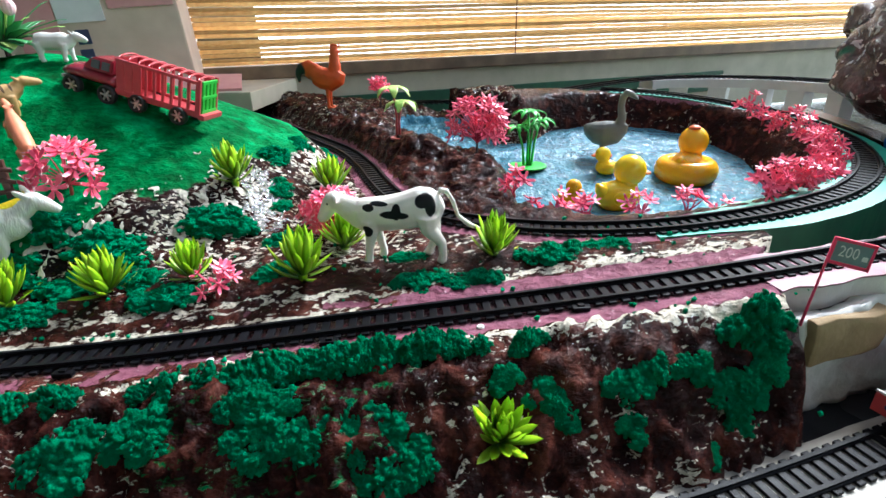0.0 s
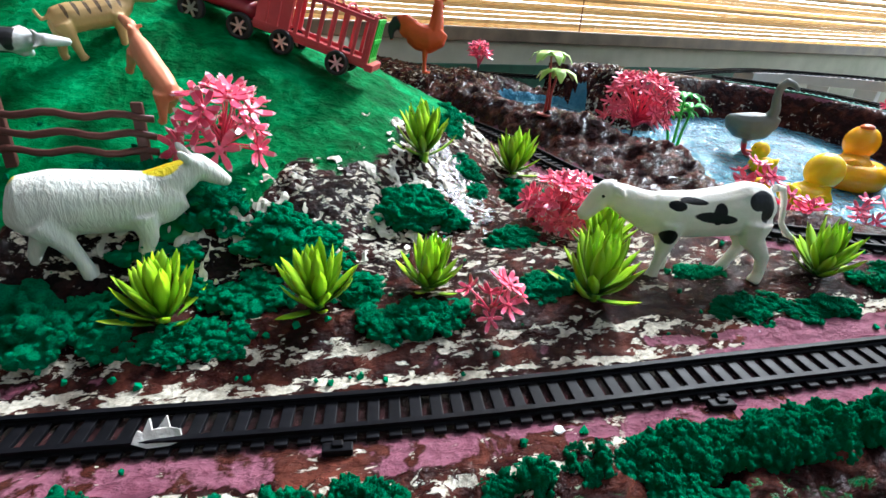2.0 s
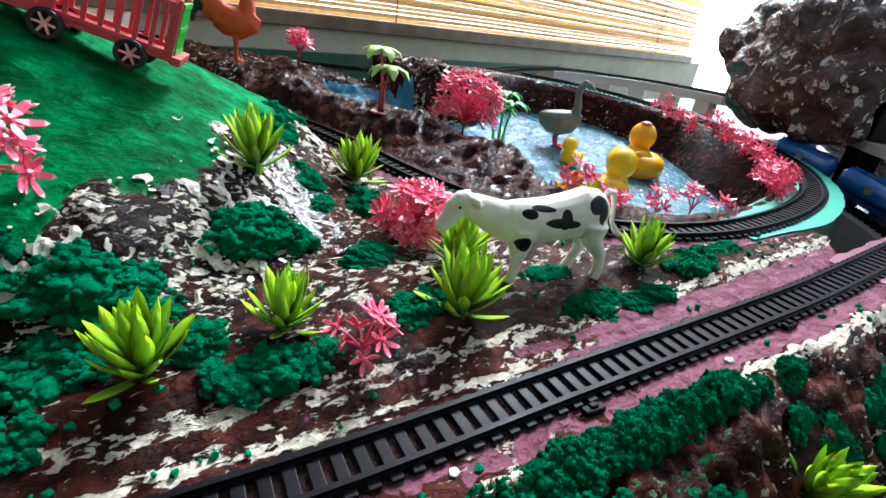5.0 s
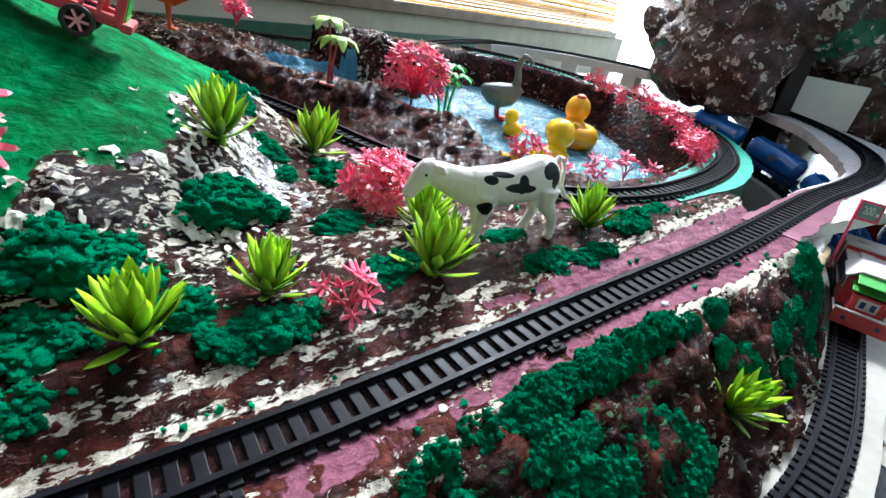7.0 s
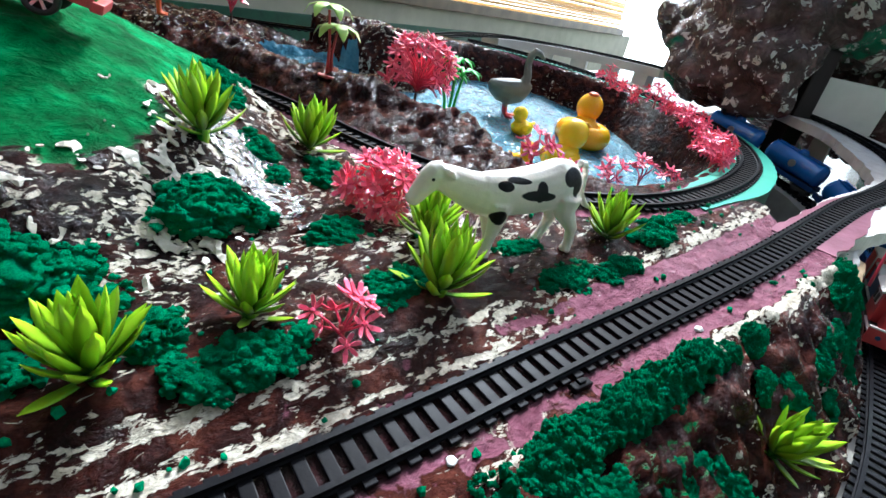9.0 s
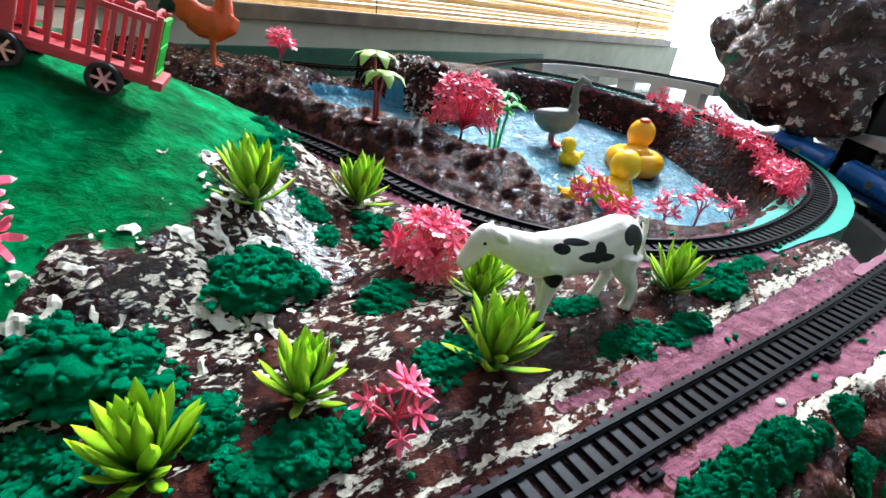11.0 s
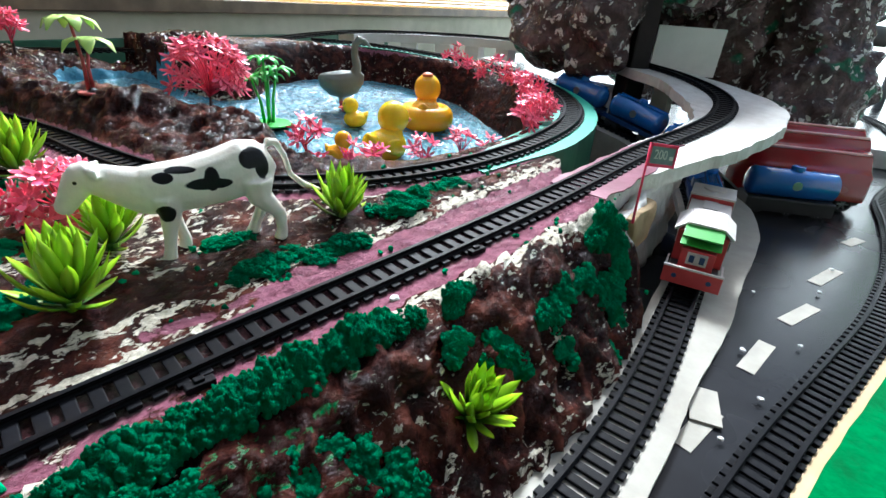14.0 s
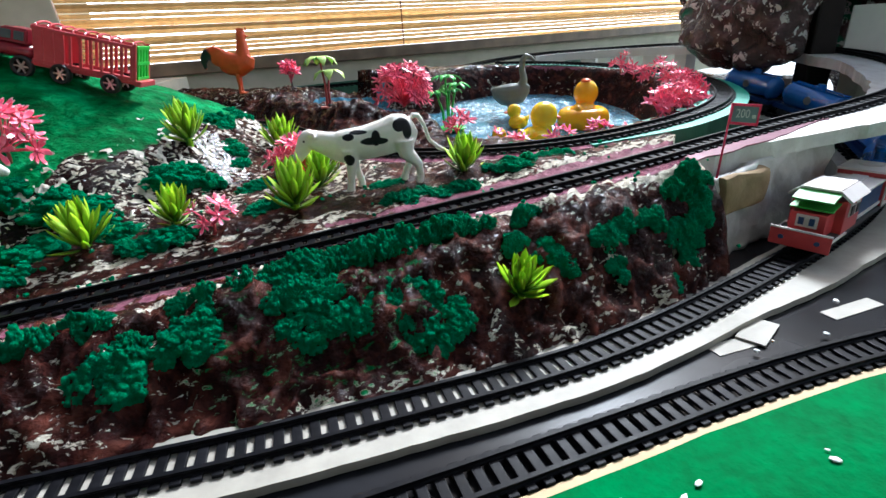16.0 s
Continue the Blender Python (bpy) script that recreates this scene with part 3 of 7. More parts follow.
ribbon("bridge_deck", LINE_A, lambda s, p: 0.019 + 0.030 * float(smooth01(s, 0.24, 0.38)) * float(smooth01(s, 0.60, 0.48)), deck_out, lambda s, p: p[2] - 0.012 - 0.010 * float(smooth01(s, 0.12, 0.0)), [M["deck"], M["deck"]], "rough white bridge deck carrying the upper track", "bridge", "structure", 0.0034, ka, ke + 8, None, 0.0004)
ribbon("viaduct_deck", LINE_A, 0.017, 0.024, 0.014, [M["white"], M["white"]], "white raised strip carrying the track behind the pond", "viaduct", "structure", 0.0005, ke + 9, kw, None, 0.0004)
def bed_right(s, p):
    return 0.019 + (0.005 + 0.012 * float(smooth01(p[0], 0.16, 0.30)) + 0.023 * float(smooth01(p[0], 0.30, 0.49))) * float(smooth01(p[1], 0.39, 0.335))


ribbon("track_bed", LINE_L, lambda s, p: 0.019 + 0.008 * float(smooth01(p[1], 0.34, 0.38)), bed_right, lambda s, p: -0.001, [M["foam"], M["foam"]], "cream foam strip under the lower track", "track bed", "structure", 0.0008, 0, None, None, 0.0003)
QL6 = curve_points(LINE_L, 0.006)[0]
ribbon("brown_wall", LINE_L, -0.024, 0.036, lambda s, p: -0.001, [M["brown"], M["brown"]], "low brown painted wall beside the climbing track", "low wall", "structure", 0.002, int(np.argmax(QL6[:, 1] > 0.535)), int(np.argmax(QL6[:, 1] > 0.75)), None, -0.024)

M["mauve"] = plain("mauve_ballast_paint", (0.15, 0.045, 0.070), (0.34, 0.135, 0.185), 0.3, 60, relief=0.5, depth=0.0012, spec=0.3)
ribbon("painted_strip", LINE_A, lambda s, p: 0.0185 - 0.004 * float(smooth01(s, 0.10, 0.17)), lambda s, p: 0.027 - 0.012 * float(smooth01(s, 0.06, 0.17)), lambda s, p: p[2] - 0.0006, [M["mauve"], M["mauve"]], "mauve painted strip under the track on the bridge", "painted strip", "structure", 0.003, ka, ka + 29, None, -0.0006)

bm = bmesh.new()
box(bm, (4.0, 3.2, 0.03), (0.7, 0.75, -0.0165))
tagged(mesh_object("road", bm, M["road"]), "dark grey glossy painted baseboard road", "road", "", "structure")

railway_track("railway_track", LINE_A, "black plastic track climbing over the bridge", -0.45, 0.61)
railway_track("railway_track", LINE_B, "black plastic track looping round the pond", -0.3, 0.5)
railway_track("railway_track", LINE_L, "black plastic track below the mossy bank", -0.5, 0.6)
railway_track("railway_track", LINE_O, "black plastic track beside the green felt", -0.2, 1.5)

# felt lawn with a raw board edge
def lawn():
    q, d = curve_points(LINE_O, 0.02)
    bm = bmesh.new()
    last = None
    for k, (p, v) in enumerate(zip(q, d)):
        if p[0] > 0.72:
            break
        s = np.array((-v[1], v[0]))
        e = p[:2] - s * (0.0185 + 0.001 * fbm(p[0] * 50, p[1] * 50))
        wide = min(1.0, max(0.15, 0.25 + 0.1 * p[0]))
        row = []
        for u in (0.0, 0.04, 0.12, 0.3, 0.6, 1.0):
            w = e - np.array((0.0, 1.0)) * u
            row.append(bm.verts.new((w[0], w[1], 0.0045 + (0.0 if u else -0.001))))
        row.append(bm.verts.new((e[0], e[1], 0.0)))
        if last:
            for i in range(5):
                bm.faces.new((last[i], row[i], row[i + 1], last[i + 1]))
            bm.faces.new((last[6], row[6], row[0], last[0]))
        last = row
    bmesh.ops.recalc_face_normals(bm, faces=bm.faces)
    return tagged(mesh_object("lawn", bm, M["felt"], None, "", True), "bright green felt lawn beside the outer track", "felt lawn", "", "structure")


lawn()
ribbon("board_edge", LINE_O, -0.0128, 0.0215, 0.0012, [M["ply"], M["ply"]], "raw board edge between track and felt", "board edge", "structure", 0.0008, 0, 176, None, -0.0004)

# ---------------- the room ----------------
H = Vector((math.cos(radians(20)), math.sin(radians(20)), 0.0163)).normalized()   # along the back wall
N_OUT = Vector((-math.sin(radians(20)), math.cos(radians(20)), 0.0))                # away from the layout
W0 = Vector((0.181, 1.237, 0.0))
UP = H.cross(N_OUT).normalized()


def wall_frame(u, out, z):
    m = Matrix(((H.x, N_OUT.x, UP.x), (H.y, N_OUT.y, UP.y), (H.z, N_OUT.z, UP.z))).to_4x4()
    m.translation = W0 + H * u + N_OUT * out + Vector((0, 0, z))
    return m


def slab(name, size, m, material, label, category, bevel=0.002):
    bm = bmesh.new()
    box(bm, size, (0, 0, 0), None, bevel)
    ob = tagged(mesh_object(name, bm, material), label, category, "", "structure")
    ob.matrix_basis = m
    return ob


slab("beam", (2.5, 0.07, 0.024), wall_frame(0.27, 0.035, 0.155), M["beam"], "weathered brown wooden beam under the blind", "beam")
slab("ledge", (2.9, 0.10, 0.145), wall_frame(0.20, 0.065, 0.0705), M["ledge"], "grey cement ledge behind the layout", "ledge")
slab("green_skirting", (1.35, 0.006, 0.052), wall_frame(-0.05, 0.0115, 0.074), M["dgreen"], "green paint along the foot of the ledge", "painted strip")


def reed_material():
    """Thin golden reed that lets some daylight through."""
    m, t, b = nodes_of("golden_reed")
    n = tex(t, 70.0, 4.0)
    col = ramp(t, n, [(0.3, (0.68, 0.48, 0.26)), (0.7, (0.88, 0.72, 0.45))])
    info = t.nodes.new("ShaderNodeObjectInfo")
    hsv = add(t, "ShaderNodeHueSaturation")
    mr = add(t, "ShaderNodeMapRange")
    mr.inputs[3].default_value, mr.inputs[4].default_value = 0.6, 1.3
    t.links.new(info.outputs["Random"], mr.inputs[0])
    t.links.new(mr.outputs[0], hsv.inputs["Value"])
    t.links.new(col, hsv.inputs["Color"])
    t.links.new(hsv.outputs[0], b.inputs["Base Color"])
    b.inputs["Roughness"].default_value = 0.4
    tr = t.nodes.new("ShaderNodeBsdfTranslucent")
    t.links.new(hsv.outputs[0], tr.inputs[0])
    mx = t.nodes.new("ShaderNodeMixShader")
    mx.inputs[0].default_value = 0.7
    t.links.new(b.outputs[0], mx.inputs[1])
    t.links.new(tr.outputs[0], mx.inputs[2])
    t.links.new(mx.outputs[0], t.nodes["Material Output"].inputs[0])
    return m


M["reed"] = reed_material()
M["cord"] = plain("brown_cord", (0.10, 0.03, 0.02), (0.2, 0.06, 0.04), 0.8, 200)


def reed_blind():
    th = thing("bamboo_blind", wall_frame(0, 0.02, 0), "golden reed blind lowered in front of daylight", "window blind")
    rnd = random.Random(5)
    bm = bmesh.new()
    tube(bm, [((-0.75 + 0.25 * k, 0.0006 * math.sin(k * 2.1), 0.0006 * math.cos(k * 1.7)), 0.0038, 0.0038) for k in range(10)], 7)
    me = bpy.data.meshes.new("slat")
    bm.to_mesh(me)
    bm.free()
    for f in me.polygons:
        f.use_smooth = True
    me.materials.append(M["reed"])
    z = 0.1715
    while z < 0.75:
        shared("slat", me, th, Matrix.Translation((rnd.uniform(-0.01, 0.01), rnd.uniform(-0.001, 0.001), z)) @ Matrix.Rotation(rnd.uniform(-0.0022, 0.0022), 4, "Y"))
        z += 0.0073 + (rnd.uniform(0.0006, 0.0021) if rnd.random() < 0.55 else 0.0)
    for u in (0.0, -0.68, 1.2):
        bm = bmesh.new()
        tube(bm, [((u, -0.006, 0.155), 0.0012, 0.0012), ((u + 0.001, -0.006, 0.45), 0.0012, 0.0012), ((u, -0.006, 0.76), 0.0012, 0.0012)], 6)
        part("cord", bm, M["cord"], th, "brown pull cord")
    return th


reed_blind()

# daylight outside, behind the blind and past its end
def glow(name, colour, strength):
    m, t, b = nodes_of(name)
    c = tex(t, 1.6, 3.0)
    col = ramp(t, c, [(0.3, tuple(x * 0.85 for x in colour)), (0.7, colour)])
    t.links.new(col, b.inputs["Emission Color"])
    t.links.new(col, b.inputs["Base Color"])
    b.inputs["Emission Strength"].default_value = strength
    return m


M["outside"] = glow("white_daylight", (0.94, 1.0, 0.98), 2.8)
bm = bmesh.new()
last = None
for k in range(25):
    w = radians(-8 + 123 * k / 24)
    pair = [bm.verts.new((0.3 + 4.2 * math.cos(w), 0.4 + 4.2 * math.sin(w), z)) for z in (-0.8, 1.9)]
    if last:
        bm.faces.new((last[0], pair[0], pair[1], last[1]))
    last = pair
tagged(mesh_object("backdrop", bm, M["outside"]), "overexposed white daylight outside the porch", "daylight", "", "structure")
bm = bmesh.new()
box(bm, (9.0, 9.0, 0.06), (0.3, 0.4, -0.80))
tagged(mesh_object("floor", bm, M["ledge"]), "grey cement porch floor", "floor", "", "structure")
# ceiling added out of view, to hold back sky light from above
bm = bmesh.new()
box(bm, (4.2, 2.5, 0.08), (-0.9, -1.0, 2.1))
tagged(mesh_object("ceiling", bm, M["plaster"]), "pale ceiling out of view, added to cut overhead sky light", "ceiling", "", "structure")
# left, front and right walls are added out of view to limit fill
slab("unseen_wall_left", (0.1, 5.0, 2.9), Matrix.Translation((-2.6, 0.4, 0.65)), M["plaster"], "pale plaster wall out of view, added to close off sky light", "wall")
slab("unseen_wall_front", (6.4, 0.1, 2.9), Matrix.Translation((0.6, -2.2, 0.65)), M["dim"], "painted wall out of view opposite the blind, added to limit fill light", "wall")
slab("unseen_wall_right", (0.1, 1.9, 2.9), Matrix.Translation((3.75, -1.2, 0.65)), M["dim"], "painted wall out of view beside the opening, added to limit fill light", "wall")
slab("wall_back", (2.2, 0.12, 2.9), wall_frame(-1.86, 0.12, 0.65), M["plaster"], "pale plaster wall out of view, added to close off sky light beside the blind", "wall")


# ---------------- plants ----------------
def leaf_material(name, base, tip, rough=0.35):
    m, t, b = nodes_of(name)
    c = t.nodes.new("ShaderNodeTexCoord")
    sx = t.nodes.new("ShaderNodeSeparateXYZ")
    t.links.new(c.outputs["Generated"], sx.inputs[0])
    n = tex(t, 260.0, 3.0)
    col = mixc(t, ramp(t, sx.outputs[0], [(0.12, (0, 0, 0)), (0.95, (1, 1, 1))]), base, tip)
    hsv = add(t, "ShaderNodeHueSaturation")
    info = t.nodes.new("ShaderNodeObjectInfo")
    mr = add(t, "ShaderNodeMapRange")
    mr.inputs[3].default_value, mr.inputs[4].default_value = 0.7, 1.25
    t.links.new(info.outputs["Random"], mr.inputs[0])
    t.links.new(mr.outputs[0], hsv.inputs["Value"])
    t.links.new(col, hsv.inputs["Color"])
    t.links.new(hsv.outputs[0], b.inputs["Base Color"])
    b.inputs["Roughness"].default_value = rough
    b.inputs["Subsurface Weight"].default_value = 0.25
    b.inputs["Subsurface Radius"].default_value = (0.002, 0.004, 0.001)
    bump(t, b, n, 0.15, 0.0004)
    return m


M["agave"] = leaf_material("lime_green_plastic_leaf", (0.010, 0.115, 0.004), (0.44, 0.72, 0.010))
M["pink"] = plain("pink_plastic_petal", (0.94, 0.045, 0.15), (1.0, 0.19, 0.30), 0.32, 120, relief=0.1, through=0.35, vary=0.15)
M["pinktip"] = plain("pale_pink_petal_tip", (0.85, 0.36, 0.42), (0.95, 0.68, 0.70), 0.4, 120, relief=0.1, through=0.25)
M["stem"] = plain("dark_stem", (0.02, 0.01, 0.008), (0.06, 0.025, 0.02), 0.6, 150)
M["redstem"] = plain("red_plastic_stem", (0.32, 0.03, 0.035), (0.5, 0.07, 0.07), 0.45, 150)
M["bright"] = plain("bright_green_plastic", (0.02, 0.42, 0.03), (0.06, 0.62, 0.08), 0.35, 120, through=0.2)
M["palmleaf"] = plain("pale_lime_plastic", (0.36, 0.60, 0.10), (0.62, 0.80, 0.28), 0.4, 120, through=0.2)


def leaf_mesh(length, width, bend, seed):
    rnd = random.Random(seed)
    bm = bmesh.new()
    loops = []
    n = 6
    for k in range(n + 1):
        s = k / n
        w = width * (0.62 + 1.05 * s) * (1 - s ** 3.6) + 0.0001
        x, z = length * (s - 0.06 * s * s), bend * length * (s ** 2)
        loops.append([bm.verts.new((x, -w, z + 0.22 * w)), bm.verts.new((x, 0, z - 0.45 * w)), bm.verts.new((x, w, z + 0.22 * w)), bm.verts.new((x, 0, z + 0.02 * w))])
    for a, b_ in zip(loops, loops[1:]):
        for i in range(4):
            bm.faces.new((a[i], a[(i + 1) % 4], b_[(i + 1) % 4], b_[i]))
    bm.faces.new(loops[0][::-1])
    bmesh.ops.recalc_face_normals(bm, faces=bm.faces)
    me = bpy.data.meshes.new("leaf")
    bm.to_mesh(me)
    bm.free()
    for f in me.polygons:
        f.use_smooth = True
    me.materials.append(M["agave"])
    return me


LEAVES = [leaf_mesh(0.034, 0.0028, b_, k) for k, b_ in enumerate((0.10, 0.22, 0.32))]


def agave(x, y, z, size, turn, seed, lean=0.0):
    rnd = random.Random(seed)
    th = thing("agave_plant", pose(x, y, z, lean, rnd.uniform(-5, 5), turn), "lime green plastic agave rosette stuck in the ground", "toy plant", "plastic agave plants")
    bm = bmesh.new()
    tube(bm, [((0, 0, -0.006), 0.0022, 0.0022), ((0, 0, 0.006 * size), 0.0035, 0.0035), ((0, 0, 0.010 * size), 0.002, 0.002)], 8)
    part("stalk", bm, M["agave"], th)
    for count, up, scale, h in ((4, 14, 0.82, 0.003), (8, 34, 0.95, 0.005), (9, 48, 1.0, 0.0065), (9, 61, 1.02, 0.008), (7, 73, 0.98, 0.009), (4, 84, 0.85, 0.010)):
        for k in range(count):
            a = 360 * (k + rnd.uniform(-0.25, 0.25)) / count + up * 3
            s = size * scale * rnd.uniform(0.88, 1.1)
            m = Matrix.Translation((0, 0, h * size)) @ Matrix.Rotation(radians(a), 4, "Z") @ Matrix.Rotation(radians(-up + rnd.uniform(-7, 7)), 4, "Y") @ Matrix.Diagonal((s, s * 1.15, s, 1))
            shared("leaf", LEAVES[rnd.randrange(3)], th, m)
    return th


AGAVES = [(-0.159, 0.331, 0.80, 20), (-0.212, 0.317, 0.90, 70), (-0.076, 0.322, 0.98, 10), (0.058, 0.343, 0.82, 40), (-0.091, 0.484, 0.92, 15), (-0.162, 0.436, 1.0, 33), (-0.056, 0.372, 0.84, 55), (-0.283, 0.311, 0.94, 5), (0.053, 0.211, 0.80, 12)]
for k, (x, y, s, a) in enumerate(AGAVES):
    agave(x, y, ground_z(x, y) + (0.002 if k == 5 else -0.003), s * (0.92 if k == 5 else 1.0), a, 20 + k, 20 if k == 8 else 0)


def star(bm, c, nrm, r, rnd, petals=6, tips=True):
    """A star flower: petals with two facets each, pale at the ends."""
    q = Vector(nrm).normalized().to_track_quat("Z", "Y").to_matrix()
    a0 = rnd.uniform(0, 6.28)
    c = Vector(c)
    for k in range(petals):
        a = a0 + 2 * math.pi * k / petals + rnd.uniform(-0.15, 0.15)
        u, v = Vector((math.cos(a), math.sin(a), 0)), Vector((-math.sin(a), math.cos(a), 0))
        rr = r * rnd.uniform(0.85, 1.1)
        lift = rnd.uniform(0.1, 0.4) * rr
        pts = [(0, 0, 0), (0.5, 0.15, 0.15), (0.86, 0.12, 0.75), (1.0, 0, 1.0), (0.86, -0.12, 0.75), (0.5, -0.15, 0.15)]
        top = [bm.verts.new(c + q @ (u * rr * f + v * rr * w + Vector((0, 0, lift * g)))) for f, w, g in pts]
        low = [bm.verts.new(c + q @ (u * rr * f * 0.97 + v * rr * w + Vector((0, 0, lift * g - rr * 0.09)))) for f, w, g in pts]
        for s, rev in ((top, False), (low, True)):
            for quad, mi in (((0, 1, 5), 0), ((1, 2, 4, 5), 0), ((2, 3, 4), 1 if tips else 0)):
                vs = [s[i] for i in quad]
                bm.faces.new(vs[::-1] if rev else vs).material_index = mi
        for i in range(6):
            bm.faces.new((top[i], low[i], low[(i + 1) % 6], top[(i + 1) % 6])).material_index = 1 if tips and i in (2, 3) else 0
    r8 = bmesh.ops.create_icosphere(bm, subdivisions=1, radius=r * 0.2, matrix=Matrix.Translation(c))


def twig(bm, a, b_, r0, r1, n=6):
    a, b_ = Vector(a), Vector(b_)
    mid = (a + b_) / 2 + Vector((0.05, -0.04, 0.02)) * (b_ - a).length
    tube(bm, [(a, r0, r0), (mid, (r0 + r1) / 2, (r0 + r1) / 2), (b_, r1, r1)], n)


def pink_plant(name, x, y, z, crown, spread, count, r, seed, label, trunk=None, tips=True, flat=0.7):
    """A stem with branches, each ending in a star flower. crown: height of the crown's middle over the foot."""
    rnd = random.Random(seed)
    th = thing(name, Matrix.Translation((x, y, z)), label, "toy plant", "pink plastic plants")
    bs, bw = bmesh.new(), bmesh.new()
    tube(bs, [((0, 0, -0.004), 0.0016, 0.0016), ((0.001, 0.0008, crown * 0.4), 0.0012, 0.0012), ((0, 0, crown * 0.72), 0.0010, 0.0010)], 7)
    heads = []
    for k in range(count):
        a, e = rnd.uniform(0, 6.28), rnd.uniform(-0.6, 1.0)
        d = math.sqrt(max(0.0, 1 - e * e))
        p = Vector((math.cos(a) * d * spread, math.sin(a) * d * spread, crown + e * spread * flat)) * 1.0
        p.x *= rnd.uniform(0.55, 1.05)
        p.y *= rnd.uniform(0.55, 1.05)
        heads.append(p)
        twig(bw, (0, 0, crown * rnd.uniform(0.4, 0.7)), p, 0.0007, 0.0005, 5)
    part("stem", bs, trunk or M["redstem"], th, smooth=True)
    part("twig_spray", bw, M["pink"], th, smooth=True)
    groups = [heads] if count > 14 else [[h] for h in heads]
    for g in groups:
        bm = bmesh.new()
        for p in g:
            nrm = (p - Vector((0, 0, crown * 0.6))).normalized() + Vector((0, -0.35, 0.25))
            star(bm, p, nrm, r * rnd.uniform(0.85, 1.15), rnd, 6, tips)
        bmesh.ops.recalc_face_normals(bm, faces=bm.faces)
        part("flower_crown" if len(g) > 1 else "flower", bm, [M["pink"], M["pinktip"]], th)
    return th


gz = ground_z
pink_plant("pink_flower", -0.130, 0.306, gz(-0.130, 0.306), 0.013, 0.014, 8, 0.0074, 1, "pink star flowers on thin stems beside the moss")
pink_plant("pink_flower", -0.277, 0.393, gz(-0.277, 0.393) - 0.001, 0.020, 0.030, 24, 0.0120, 2, "large pink star flowers with pale tips on the green slope")
pink_plant("pink_bush", -0.073, 0.405, gz(-0.075, 0.405) - 0.001, 0.017, 0.023, 52, 0.0092, 3, "dense pink flower bush behind the toy cow", None, True, 0.8)
pink_plant("pink_tree", 0.058, 0.622, gz(0.058, 0.622), 0.040, 0.036, 66, 0.0105, 4, "pink plastic tree with a dark trunk on the rock bank", M["stem"], False, 0.85)
pink_plant("pink_flower", -0.085, 0.822, gz(-0.085, 0.822) + 0.001, 0.040, 0.014, 16, 0.0095, 5, "small red-pink flower on a curved stem by the rooster", M["stem"], False)
rnd = random.Random(77)
RIM = [(0.085, 0.458), (0.104, 0.470), (0.128, 0.474), (0.160, 0.478), (0.210, 0.476), (0.255, 0.474), (0.290, 0.462), (0.302, 0.436), (0.326, 0.446), (0.348, 0.457), (0.368, 0.471), (0.386, 0.488), (0.402, 0.506), (0.414, 0.526), (0.425, 0.548), (0.434, 0.572), (0.440, 0.600), (0.445, 0.630), (0.444, 0.662), (0.438, 0.692), (0.430, 0.716)]
for k, (x, y) in enumerate(RIM):
    n = 6 if k < 7 else 13 if k < 17 else 8
    pink_plant("pink_flower", x, y, max(gz(x, y), float(water_z(x, y))) - 0.001, (0.026 if k < 7 else 0.012) + 0.004 * (k % 3), 0.015 if k < 7 else 0.019, n, 0.0095 if k < 7 else 0.0085, 30 + k, "pink plastic flower on the rim of the pond", None, k % 2 == 0)


def green_palm(x, y, z):
    th = thing("green_palm", Matrix.Translation((x, y, z)) @ Matrix.Scale(1.15, 4), "bright green plastic palm on a round base in the pond", "toy plant")
    bm = bmesh.new()
    disc(bm, 0.021, 0.0016, (0, 0, 0.0008), n=24, bevel=0.0005)
    part("base", bm, M["bright"], th)
    rnd = random.Random(8)
    for k, (dx, dy, h) in enumerate(((-0.013, 0.004, 0.042), (-0.003, -0.003, 0.060), (0.011, 0.002, 0.050), (0.004, 0.008, 0.044))):
        bm = bmesh.new()
        tube(bm, [((dx * 0.35, dy * 0.35, 0.001), 0.0017, 0.0017), ((dx * 0.5, dy * 0.6, h * 0.5), 0.0013, 0.0013), ((dx, dy, h), 0.0011, 0.0011)], 7)
        part("stem", bm, M["bright"], th, smooth=True)
        bm = bmesh.new()
        for i in range(9):
            a = 2 * math.pi * i / 9 + rnd.uniform(-0.2, 0.2)
            r = 0.018 * rnd.uniform(0.85, 1.15)
            u, v = Vector((math.cos(a), math.sin(a), 0)), Vector((-math.sin(a), math.cos(a), 0))
            c = Vector((dx, dy, h))
            tube(bm, [(c, 0.0008, 0.0006, v, (0, 0, 1)), (c + u * r * 0.5 + Vector((0, 0, 0.003)), 0.0026, 0.0006, v, (0, 0, 1)), (c + u * r * 0.85 + Vector((0, 0, 0.0005)), 0.0022, 0.0005, v, (0, 0, 1)), (c + u * r + Vector((0, 0, -0.003)), 0.0005, 0.0004, v, (0, 0, 1))], 6)
        part("fronds", bm, M["bright"], th, smooth=True)
    return th


green_palm(0.128, 0.662, float(water_z(0.128, 0.662)) + 0.001)


